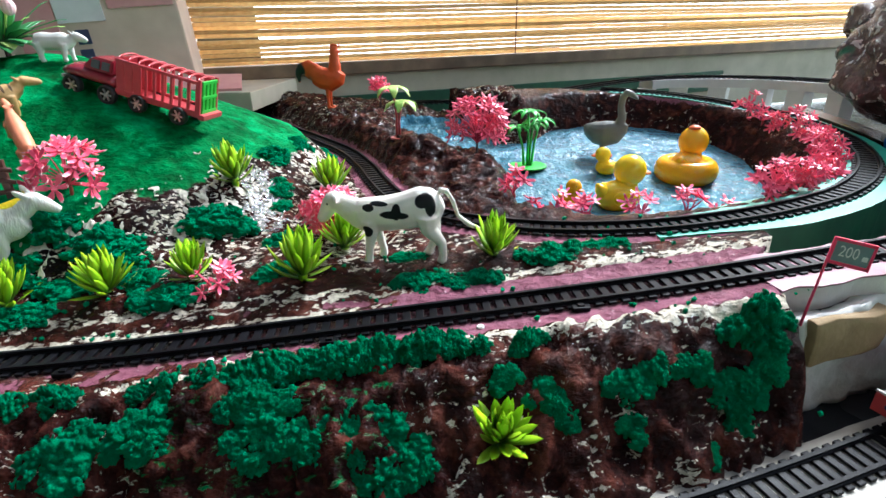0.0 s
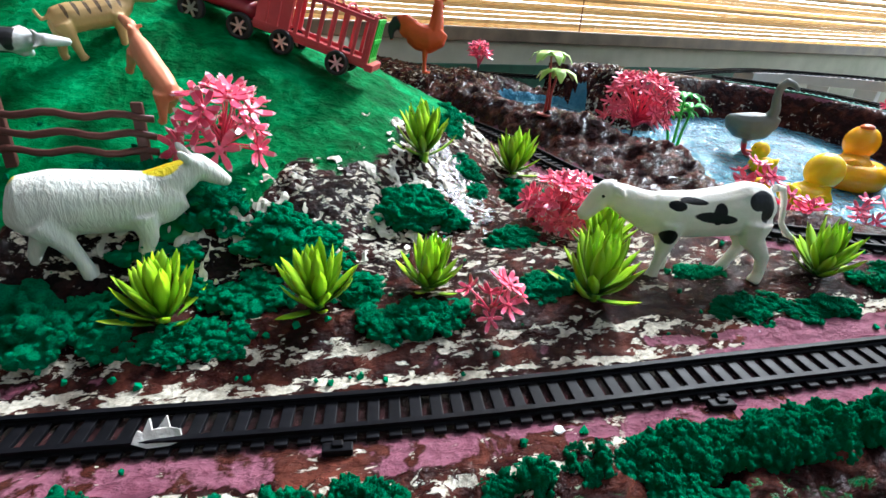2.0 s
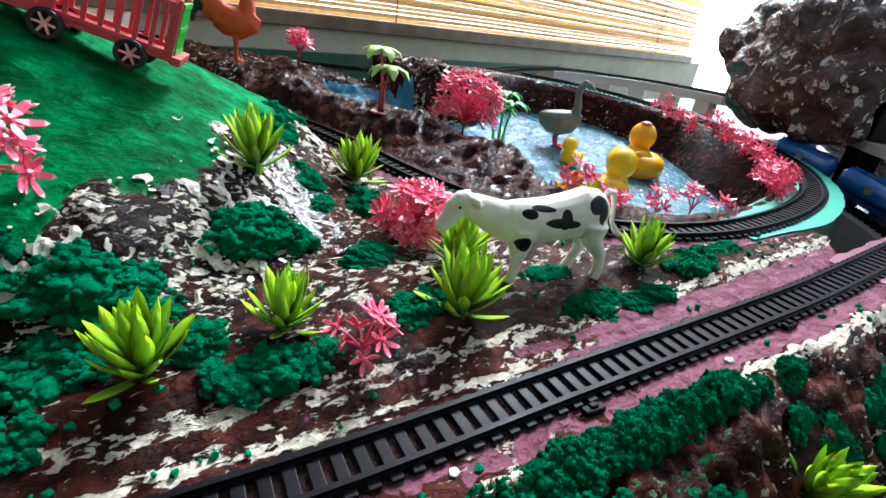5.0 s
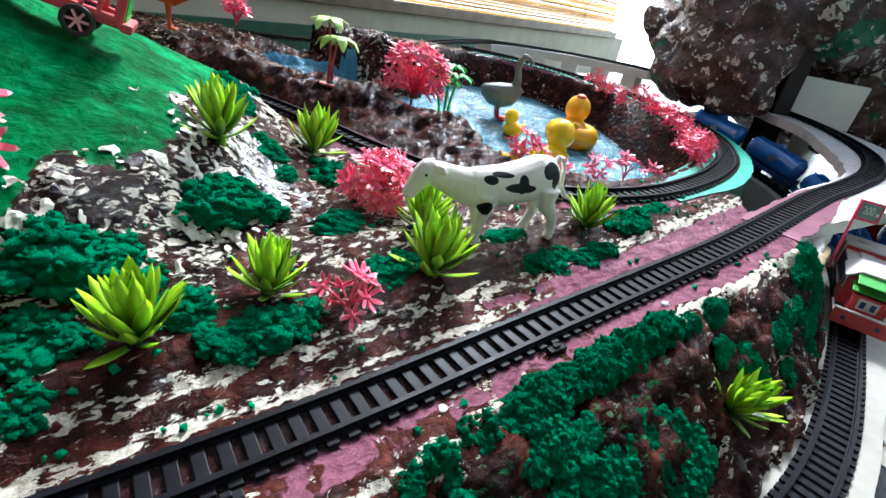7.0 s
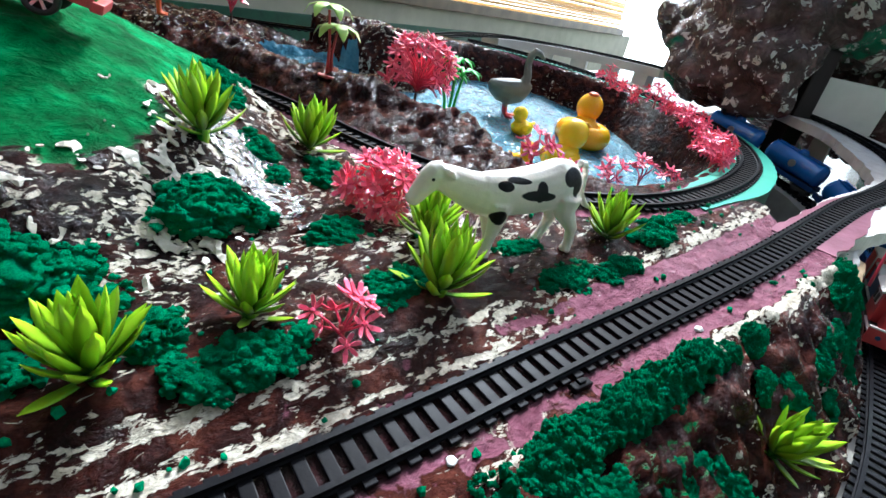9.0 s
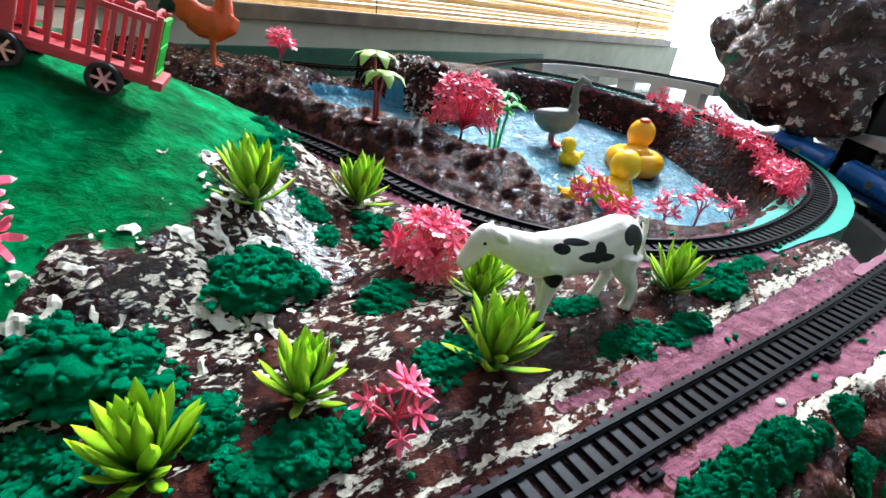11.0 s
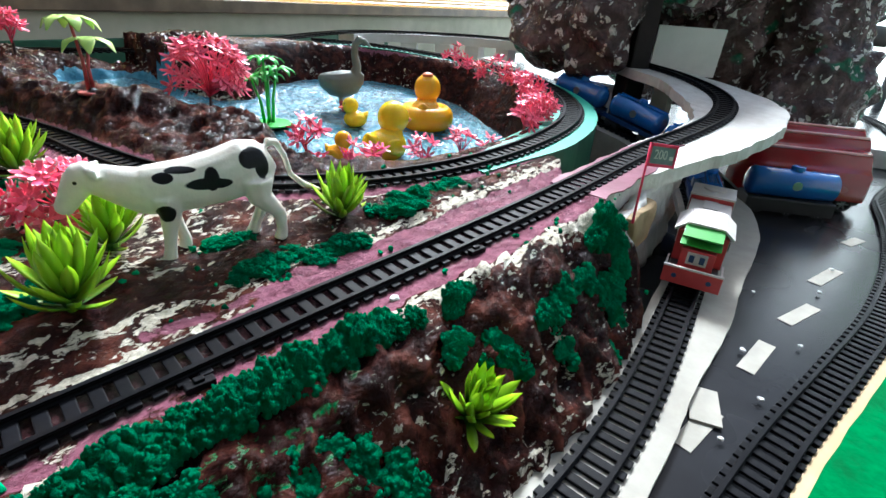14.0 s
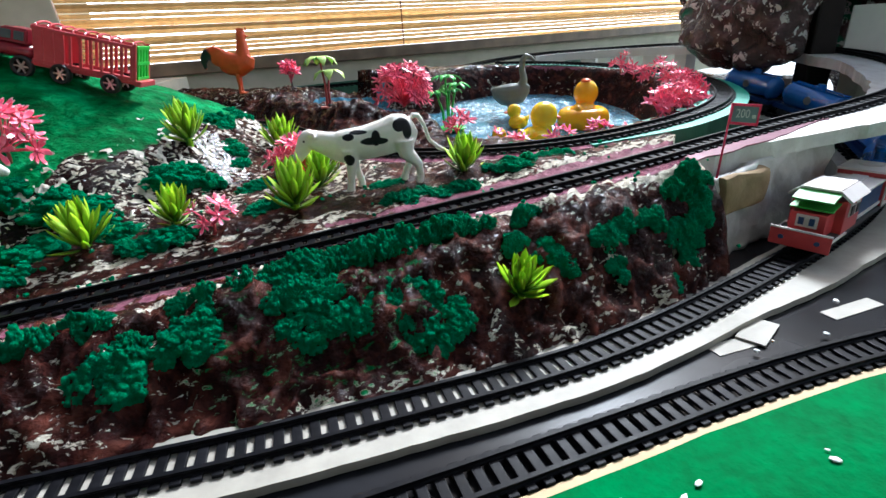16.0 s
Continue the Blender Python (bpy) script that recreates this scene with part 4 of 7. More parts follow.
def coconut_palm(x, y, z):
    th = thing("small_palm", Matrix.Translation((x, y, z)), "small palm with a red-brown trunk and pale lime leaves", "toy plant")
    bm = bmesh.new()
    disc(bm, 0.010, 0.002, (0, 0, 0.001), n=16, bevel=0.0006)
    part("base", bm, M["redstem"], th)
    for dx, h in ((-0.004, 0.056), (0.005, 0.040)):
        bm = bmesh.new()
        tube(bm, [((dx * 0.4, 0, 0.001), 0.0017, 0.0017), ((dx * 0.3, 0, h * 0.5), 0.0013, 0.0013), ((dx, 0, h), 0.0011, 0.0011)], 8)
        part("trunk", bm, M["redstem"], th, smooth=True)
        for i in range(6):
            bm = bmesh.new()
            a = 2 * math.pi * i / 6 + dx * 90
            u, v = Vector((math.cos(a), math.sin(a), 0)), Vector((-math.sin(a), math.cos(a), 0))
            c, r = Vector((dx, 0, h)), 0.021
            tube(bm, [(c, 0.0008, 0.0006, v, (0, 0, 1)), (c + u * r * 0.45 + Vector((0, 0, 0.004)), 0.0058, 0.0006, v, (0, 0, 1)), (c + u * r * 0.8 + Vector((0, 0, 0.001)), 0.0050, 0.0006, v, (0, 0, 1)), (c + u * r + Vector((0, 0, -0.006)), 0.001, 0.0005, v, (0, 0, 1))], 8)
            part("leaf", bm, M["palmleaf"], th, smooth=True)
    return th


coconut_palm(-0.036, 0.617, gz(-0.036, 0.617) + 0.001)


# ---------------- moss ----------------
def moss_mesh(seed):
    """One tuft of crumbled foam: knobbly crumbs heaped into a lump one metre wide, to be scaled down."""
    rnd = random.Random(seed)
    bm = bmesh.new()
    lumps = []
    for k in range(190):
        a, c = rnd.uniform(0, 6.283), rnd.uniform(-0.1, 1)
        s = math.sqrt(1 - c * c)
        out = Vector((s * math.cos(a), s * math.sin(a), 0.9 * c))
        if k < 10:                                  # heart of the tuft
            at, r = out * rnd.uniform(0.08, 0.26), rnd.uniform(0.15, 0.20)
        elif k < 64:                                # lumps
            at, r = out * rnd.uniform(0.28, 0.46), rnd.uniform(0.070, 0.125)
            lumps.append((at, r))
        else:                                       # crumbs on the lumps
            c0, r0 = lumps[rnd.randrange(len(lumps))]
            at, r = c0 + (out + c0.normalized() * 0.5).normalized() * r0 * rnd.uniform(0.8, 1.15), rnd.uniform(0.024, 0.046)
        m = Matrix.Translation(at) @ Euler((rnd.uniform(0, 6), rnd.uniform(0, 6), 0)).to_matrix().to_4x4() @ Matrix.Diagonal((r, r * rnd.uniform(0.8, 1), r * rnd.uniform(0.8, 1), 1))
        vs = bmesh.ops.create_icosphere(bm, subdivisions=2 if k < 64 else 1, radius=1.0, matrix=m)["verts"]
        for v in vs:
            v.co += (v.co - m.translation) * (0.55 * noise.noise(v.co * 21) + rnd.uniform(-0.10, 0.10))
    for f in bm.faces:
        f.smooth = True
    me = bpy.data.meshes.new("tuft")
    bm.to_mesh(me)
    bm.free()
    me.materials.append(M["moss"])
    return me


MOSS = [moss_mesh(k) for k in range(6)]
MOSS_AT = [(-0.231, 0.357, 0.066, 0.036, 8), (-0.247, 0.329, 0.056, 0.030, 0), (-0.290, 0.338, 0.05, 0.03, 0), (-0.094, 0.333, 0.046, 0.022, 18), (-0.166, 0.309, 0.062, 0.024, 4), (0.022, 0.319, 0.078, 0.020, 0), (0.098, 0.340, 0.060, 0.020, 12), (0.142, 0.351, 0.040, 0.015, 12), (-0.129, 0.452, 0.020, 0.044, 15), (-0.088, 0.452, 0.036, 0.044, -30), (-0.104, 0.381, 0.038, 0.028, 10), (-0.328, 0.306, 0.076, 0.044, 0), (-0.166, 0.399, 0.056, 0.036, 15), (-0.196, 0.330, 0.036, 0.028, 0), (-0.37, 0.305, 0.06, 0.05, 0), (-0.264, 0.300, 0.06, 0.024, 0), (-0.005, 0.352, 0.03, 0.016, 0), (-0.148, 0.500, 0.030, 0.044, 15), (-0.122, 0.60, 0.05, 0.018, -55), (-0.135, 0.548, 0.04, 0.020, -50), (-0.275, 0.365, 0.05, 0.03, 0), (-0.315, 0.370, 0.05, 0.03, 0)]
HEDGE = [(-0.137, 0.222, 0.016, 0.012), (-0.124, 0.224, 0.020, 0.016), (-0.108, 0.228, 0.020, 0.016), (-0.096, 0.229, 0.024, 0.017), (-0.082, 0.232, 0.025, 0.018), (-0.068, 0.234, 0.026, 0.020), (-0.054, 0.236, 0.027, 0.020), (-0.040, 0.237, 0.028, 0.021), (-0.026, 0.239, 0.030, 0.022), (-0.012, 0.241, 0.028, 0.020), (0.002, 0.242, 0.026, 0.020), (0.016, 0.244, 0.028, 0.021), (0.030, 0.245, 0.022, 0.016), (0.043, 0.244, 0.018, 0.012), (0.072, 0.248, 0.020, 0.012), (0.066, 0.243, 0.014, 0.010), (-0.182, 0.218, 0.034, 0.018), (-0.205, 0.216, 0.030, 0.018), (-0.232, 0.214, 0.034, 0.018), (-0.275, 0.212, 0.044, 0.022), (0.206, 0.262, 0.034, 0.020), (0.192, 0.256, 0.030, 0.018), (0.100, 0.252, 0.008, 0.006), (-0.315, 0.208, 0.05, 0.024)]
BANK = [(-0.078, 0.219, 0.036, 0.020), (-0.060, 0.219, 0.030, 0.014), (-0.022, 0.215, 0.034, 0.016), (-0.008, 0.210, 0.036, 0.020), (0.006, 0.203, 0.034, 0.022), (-0.004, 0.197, 0.034, 0.020), (-0.022, 0.203, 0.036, 0.020), (-0.036, 0.206, 0.036, 0.022), (-0.050, 0.206, 0.034, 0.020), (-0.070, 0.206, 0.038, 0.024), (-0.13, 0.205, 0.040, 0.026), (-0.164, 0.198, 0.04, 0.03), (0.056, 0.231, 0.026, 0.012), (0.076, 0.226, 0.026, 0.016), (0.088, 0.221, 0.020, 0.014), (0.120, 0.232, 0.030, 0.018), (0.122, 0.219, 0.020, 0.014), (0.140, 0.240, 0.026, 0.014), (0.160, 0.243, 0.028, 0.016), (0.180, 0.240, 0.030, 0.018), (0.197, 0.244, 0.030, 0.020), (0.186, 0.233, 0.022, 0.014), (0.206, 0.252, 0.028, 0.020), (0.165, 0.217, 0.016, 0.012)]


def moss(x, y, w, d, a, k, high, flat=None, lift=0.0, lean=0.0):
    """A clump of foam tufts, each seated on the ground; high is the tufts' height over their width."""
    rnd = random.Random(k * 7 + int(x * 900))
    th = thing("moss_clump", pose(x, y, gz(x, y) if flat is None else flat, 0, 0, 0), "emerald green crumbled foam moss glued to the ground", "toy moss", "foam moss clumps")
    turn = Matrix.Rotation(radians(a), 2)
    size = 0.86 * min(w, d)
    n = max(3, int(2.9 * w * d / (size * size)))
    for i in range(n):
        b_, u = 2.4 * i + rnd.uniform(-0.4, 0.4), math.sqrt((i + 0.3) / n) * 0.46
        o = turn @ Vector((u * math.cos(b_) * (w - 0.4 * size), u * math.sin(b_) * (d - 0.4 * size)))
        s = size * rnd.uniform(0.75, 1.2) * (1.08 - 0.5 * u)
        z = lift + (gz(x + o.x, y + o.y) - gz(x, y) if flat is None else 0.0)
        tilt = Matrix()
        if lean:                                    # tufts stuck flat on a slope
            fx, fy = x + o.x, y + o.y
            up = Vector((gz(fx - 0.004, fy) - gz(fx + 0.004, fy), gz(fx, fy - 0.004) - gz(fx, fy + 0.004), 0.008 / lean))
            tilt = up.to_track_quat("Z", "Y").to_matrix().to_4x4()
        m = Matrix.Translation((o.x, o.y, z - 0.10 * s)) @ tilt @ Matrix.Rotation(rnd.uniform(0, 6.28), 4, "Z") @ Matrix.Diagonal((s, s, s * high * rnd.uniform(0.8, 1.2), 1))
        shared("tuft", MOSS[rnd.randrange(6)], th, m)
    return th


for k, (x, y, w, d, a) in enumerate(MOSS_AT):
    moss(x, y, w * 1.1, d * 1.1, a, k, 0.75)
for k, (x, y, w, d) in enumerate(HEDGE):
    moss(x, y, w, d, 12, k + 30, 1.35, None, 0.0018)
for k, (x, y, w, d) in enumerate(BANK):
    moss(x, y - 0.003, w, d, 12, k + 60, 0.75, None, 0.0070, 1.0)


# ---------------- silver foil left bare on the hill's foot ----------------
def foil_sheet():
    m, t, b = nodes_of("crumpled_silver_foil")
    fine = tex(t, 260.0, 5.0, 0.6, 0.6)
    t.links.new(ramp(t, fine, [(0.35, (0.30, 0.31, 0.33)), (0.6, (0.80, 0.81, 0.85))]), b.inputs["Base Color"])
    b.inputs["Metallic"].default_value, b.inputs["Roughness"].default_value = 1.0, 0.16
    bump(t, b, fine, 1.0, 0.005)
    bm = bmesh.new()
    grid = {}
    along = Vector((0.42, -0.90))
    for i in range(-26, 27):
        for j in range(-12, 13):
            u, v = i * 0.0017, j * 0.0017
            ragged = 0.75 * noise.noise(Vector((i * 0.21, j * 0.21, 4.0))) + 0.15 * noise.noise(Vector((i * 0.8, j * 0.8, 9.0)))
            if (u / 0.040) ** 2 + (v / 0.019) ** 2 + ragged * 1.7 > 0.90:
                continue
            x, y = -0.137 + along.x * u - along.y * v, 0.430 + along.y * u + along.x * v
            lift = 0.0014 + 0.0022 * abs(noise.noise(Vector((x * 150, y * 150, 1.0)))) + 0.0010 * noise.noise(Vector((x * 380, y * 380, 2.0)))
            grid[i, j] = bm.verts.new((x, y, ground_z(x, y) + lift))
    for (i, j), v in grid.items():
        if (i + 1, j) in grid and (i, j + 1) in grid and (i + 1, j + 1) in grid:
            bm.faces.new((v, grid[i + 1, j], grid[i + 1, j + 1], grid[i, j + 1]))
    loose = [v for v in bm.verts if not v.link_faces]
    bmesh.ops.delete(bm, geom=loose, context="VERTS")
    ob = mesh_object("foil_sheet", bm, m)
    s = ob.modifiers.new("thickness", "SOLIDIFY")
    s.thickness, s.offset = 0.0025, -1.0
    return tagged(ob, "crumpled silver foil showing between moss and paper", "foil")


foil_sheet()


# ---------------- torn paper skin standing off the hill's foot ----------------
def paper_skin():
    step = 0.0015
    nx, ny = 168, 190
    gx, gy = np.meshgrid(-0.345 + step * np.arange(nx), 0.325 + step * np.arange(ny))
    h, d, db, sb, _, r = land(gx.ravel(), gy.ravel())
    fx, fy = gx.ravel(), gy.ravel()
    away = np.maximum(r - 0.285 - 0.012 * np.sin(fx * 61) - 0.007 * np.sin(fx * 170 + 1.0), (fx + 0.183 + 0.008 * np.sin(fy * 95)) * (1 - smooth01(fy, 0.465, 0.505)) + (0.030 - db) * smooth01(fy, 0.465, 0.505))
    dense = 0.72 * np.exp(-((away - 0.008) / 0.016) ** 2) + 0.72 * np.exp(-((away - 0.040) / 0.050) ** 2) * smooth01(fx, -0.09, -0.13)
    ok = (d > 0.05) & (db > 0.024) & ~((sb > 0) & (fy > 0.37)) & (dense > 0.12)
    bm = bmesh.new()
    grid = {}
    for k in np.nonzero(ok)[0]:
        x, y = float(fx[k]), float(fy[k])
        w = Vector((x * 105 + 1.6 * noise.noise(Vector((x * 190, y * 190, 3.0))), y * 150 + 1.6 * noise.noise(Vector((x * 190, y * 190, 8.0))), 1.0))
        if noise.noise(w) + 0.45 * noise.noise(w * 2.6) < 0.47 - 0.58 * dense[k]:
            continue
        lift = 0.0016 + 0.0036 * abs(noise.noise(Vector((x * 120, y * 120, 6.0)))) + 0.0014 * noise.noise(Vector((x * 330, y * 330, 2.0)))
        grid[k % nx, k // nx] = bm.verts.new((x + 0.0011 * noise.noise(Vector((x * 700, y * 700, 1.0))), y + 0.0011 * noise.noise(Vector((x * 700, y * 700, 5.0))), float(h[k]) + lift))
    for (i, j), v in grid.items():
        if (i + 1, j) in grid and (i, j + 1) in grid and (i + 1, j + 1) in grid:
            bm.faces.new((v, grid[i + 1, j], grid[i + 1, j + 1], grid[i, j + 1]))
    bmesh.ops.delete(bm, geom=[v for v in bm.verts if not v.link_faces], context="VERTS")
    rim = [v for v in bm.verts if v.is_boundary]
    for _ in range(1):
        at = {v: sum((e.other_vert(v).co for e in v.link_edges if e.is_boundary), Vector()) / max(1, sum(e.is_boundary for e in v.link_edges)) for v in rim}
        for v, c in at.items():
            v.co = v.co * 0.5 + c * 0.5
    for v in rim:
        v.co.z -= 0.0006
    ob = mesh_object("paper_flakes", bm, M["flake"])
    so = ob.modifiers.new("thickness", "SOLIDIFY")
    so.thickness, so.offset = 0.0007, -1.0
    return tagged(ob, "torn cream paper flakes on the dark foot of the hill", "paper flakes", "", "stuff")


M["flake"] = plain("cream_torn_paper", (0.42, 0.38, 0.30), (0.74, 0.70, 0.60), 0.35, 90, relief=0.5, depth=0.001)
paper_skin()


# ---------------- foam crumbs lying about ----------------
def foam_crumbs():
    rnd = random.Random(8)
    bm = bmesh.new()
    for k in range(230):
        if k < 150:
            x, y = rnd.uniform(-0.38, 0.22), rnd.uniform(0.275, 0.40)
        else:
            x, y = rnd.uniform(-0.40, 0.24), 0.235 + 0.11 * rnd.random() * 0.4
        d = float(land(np.array([x]), np.array([y]))[1][0])
        if abs(d) < 0.016:
            continue
        s = rnd.uniform(0.0006, 0.0019)
        vs = bmesh.ops.create_icosphere(bm, subdivisions=1, radius=s, matrix=Matrix.Translation((x, y, ground_z(x, y) + 0.0012)))["verts"]
        for v in vs:
            v.co += Vector((rnd.uniform(-1, 1), rnd.uniform(-1, 1), rnd.uniform(-1, 1))) * s * 0.35
    return tagged(mesh_object("foam_crumbs", bm, M["moss"]), "loose green foam crumbs scattered beside the moss", "foam crumbs", "", "stuff")


foam_crumbs()


# ---------------- toy figures: one plain mesh each ----------------
def spots_material(name, base, dark, spots, rough=0.4, noise_amt=0.25, second=None):
    """Plain paint with dark patches. spots: centre x, y, z and three radii in the figure's own metres."""
    m, t, b = nodes_of(name)
    c = t.nodes.new("ShaderNodeTexCoord")
    n = tex(t, 140.0, 3.0)
    field = None
    for x, y, z, rx, ry, rz in spots:
        mp = t.nodes.new("ShaderNodeMapping")
        mp.vector_type = "POINT"
        mp.inputs["Scale"].default_value = (1 / rx, 1 / ry, 1 / rz)
        mp.inputs["Location"].default_value = (-x / rx, -y / ry, -z / rz)
        t.links.new(c.outputs["Object"], mp.inputs[0])
        ln = t.nodes.new("ShaderNodeVectorMath")
        ln.operation = "LENGTH"
        t.links.new(mp.outputs[0], ln.inputs[0])
        if field is None:
            field = ln.outputs["Value"]
        else:
            mn = add(t, "ShaderNodeMath")
            mn.operation = "MINIMUM"
            t.links.new(field, mn.inputs[0])
            t.links.new(ln.outputs["Value"], mn.inputs[1])
            field = mn.outputs[0]
    lim = add(t, "ShaderNodeMapRange")
    lim.inputs[3].default_value, lim.inputs[4].default_value = 1 - noise_amt, 1 + noise_amt
    t.links.new(n, lim.inputs[0])
    tone = ramp(t, tex(t, 60.0, 4.0), [(0.3, tuple(x * 0.82 for x in base)), (0.7, base)])
    col = mixc(t, mask(t, field, lim.outputs[0], 0.05), tone, dark)
    t.links.new(col, b.inputs["Base Color"])
    b.inputs["Roughness"].default_value = rough
    b.inputs["Subsurface Weight"].default_value = 0.15
    b.inputs["Subsurface Radius"].default_value = (0.003, 0.002, 0.0015)
    bump(t, b, tex(t, 420.0, 4.0), 0.35, 0.0006)
    return m


def figure(name, m, bm, material, voxel, label, category, relax=3):
    """The overlapping tubes of a figure, melted into one skin."""
    bmesh.ops.recalc_face_normals(bm, faces=bm.faces)
    ob = mesh_object(name, bm, material, None, "", True)
    ob.matrix_basis = m
    r = ob.modifiers.new("skin", "REMESH")
    r.mode, r.voxel_size, r.use_smooth_shade = "VOXEL", voxel, True
    s = ob.modifiers.new("relax", "SMOOTH")
    s.iterations, s.factor = relax, 0.5
    return tagged(ob, label, category)


Y, Z = Vector((0, 1, 0)), Vector((0, 0, 1))


def side_tube(bm, rows, n=12):
    """A tube seen from the side: x, z, half height, half width, and y if any."""
    tube(bm, [((r[0], r[4] if len(r) > 4 else 0, r[1]), r[3], r[2]) for r in rows], n)


def leg(bm, pts, y):
    tube(bm, [((x, y * f, z), r, r) for x, z, r, f in pts], 8)


def cow():
    bm = bmesh.new()

    def bend(x):
        return -0.011 * float(smooth01(x, 0.048, 0.086))

    side_tube(bm, [(x, z, h, w, bend(x)) for x, z, h, w in ((-0.003, 0.0475, 0.006, 0.005), (0.001, 0.0455, 0.0118, 0.0090), (0.010, 0.0432, 0.0146, 0.0118), (0.022, 0.0395, 0.0138, 0.0126), (0.036, 0.0368, 0.0130, 0.0122), (0.047, 0.0356, 0.0128, 0.0112), (0.0555, 0.0348, 0.0124, 0.0100), (0.058, 0.0350, 0.0114, 0.0092), (0.066, 0.0370, 0.0096, 0.0076), (0.074, 0.0395, 0.0080, 0.0062), (0.080, 0.0412, 0.0064, 0.0054))], 16)
    tube(bm, [((x, bend(x), z), w, h) for x, z, w, h in ((0.0765, 0.0462, 0.0042, 0.0038), (0.0795, 0.0430, 0.0062, 0.0066), (0.0828, 0.0382, 0.0060, 0.0070), (0.0862, 0.0330, 0.0050, 0.0058), (0.0892, 0.0285, 0.0044, 0.0048), (0.0912, 0.0256, 0.0040, 0.0042), (0.0920, 0.0240, 0.0022, 0.0022))], 14)
    for s in (-1, 1):
        leg(bm, [(0.0480, 0.033, 0.0076, 0.9), (0.0475, 0.024, 0.0052, 1.0), (0.0470 + 0.002 * s, 0.014, 0.0034, 1.0), (0.0462 + 0.004 * s, 0.005, 0.0030, 1.0), (0.0472 + 0.004 * s, -0.001, 0.0040, 1.0)], 0.0064 * s)
        leg(bm, [(0.006, 0.038, 0.0092, 0.9), (0.0050, 0.028, 0.0064, 1.0), (-0.001 - 0.003 * s, 0.018, 0.0037, 1.0), (0.0005 - 0.0055 * s, 0.009, 0.0030, 1.0), (0.0025 - 0.0060 * s, 0.003, 0.0040, 1.0)], 0.0070 * s)
        tube(bm, [((0.0775, -0.0098 + 0.0045 * s, 0.0452), 0.0015, 0.0020), ((0.0752, -0.0098 + 0.0088 * s, 0.0446), 0.0012, 0.0027), ((0.0738, -0.0098 + 0.0115 * s, 0.0425), 0.0006, 0.0011)], 8)
    tube(bm, [((-0.001, 0, 0.0550), 0.0026, 0.0026), ((-0.006, -0.001, 0.0548), 0.0021, 0.0021), ((-0.0105, -0.003, 0.0470), 0.0018, 0.0018), ((-0.014, -0.005, 0.0350), 0.0017, 0.0017), ((-0.022, -0.009, 0.0270), 0.0024, 0.0021), ((-0.033, -0.013, 0.0215), 0.0011, 0.0011)], 8)
    sp = []
    for s in (-1, 1):
        sp += [(0.0290, 0.012 * s, 0.0395, 0.0105, 0.009, 0.0029), (0.0275, 0.012 * s, 0.0415, 0.0036, 0.009, 0.0060), (0.0485, 0.012 * s, 0.0432, 0.0048, 0.010, 0.0026), (0.0410, 0.012 * s, 0.0462, 0.0080, 0.010, 0.0016), (0.0075, 0.010 * s, 0.0500, 0.0066, 0.009, 0.0050), (0.0035, 0.010 * s, 0.0455, 0.0036, 0.009, 0.0065), (0.0490, 0.0085 * s, 0.0265, 0.0045, 0.0075, 0.0048), (0.0835, -0.0100 + 0.0060 * s, 0.0400, 0.0010, 0.0022, 0.0010)]
    mt = spots_material("white_paint_black_patches", (0.90, 0.85, 0.76), (0.004, 0.0045, 0.006), sp, 0.42, 0.22)
    mt.node_tree.nodes["Principled BSDF"].inputs["Specular IOR Level"].default_value = 0.25
    at = Vector((0.0180, 0.3490, gz(-0.029, 0.345) + 0.0002))
    return figure("toy_cow", Matrix.Translation(at) @ Matrix.Rotation(radians(173), 4, "Z"), bm, mt, 0.0010, "white plastic toy cow with black patches, grazing", "toy cow", 5)


cow()


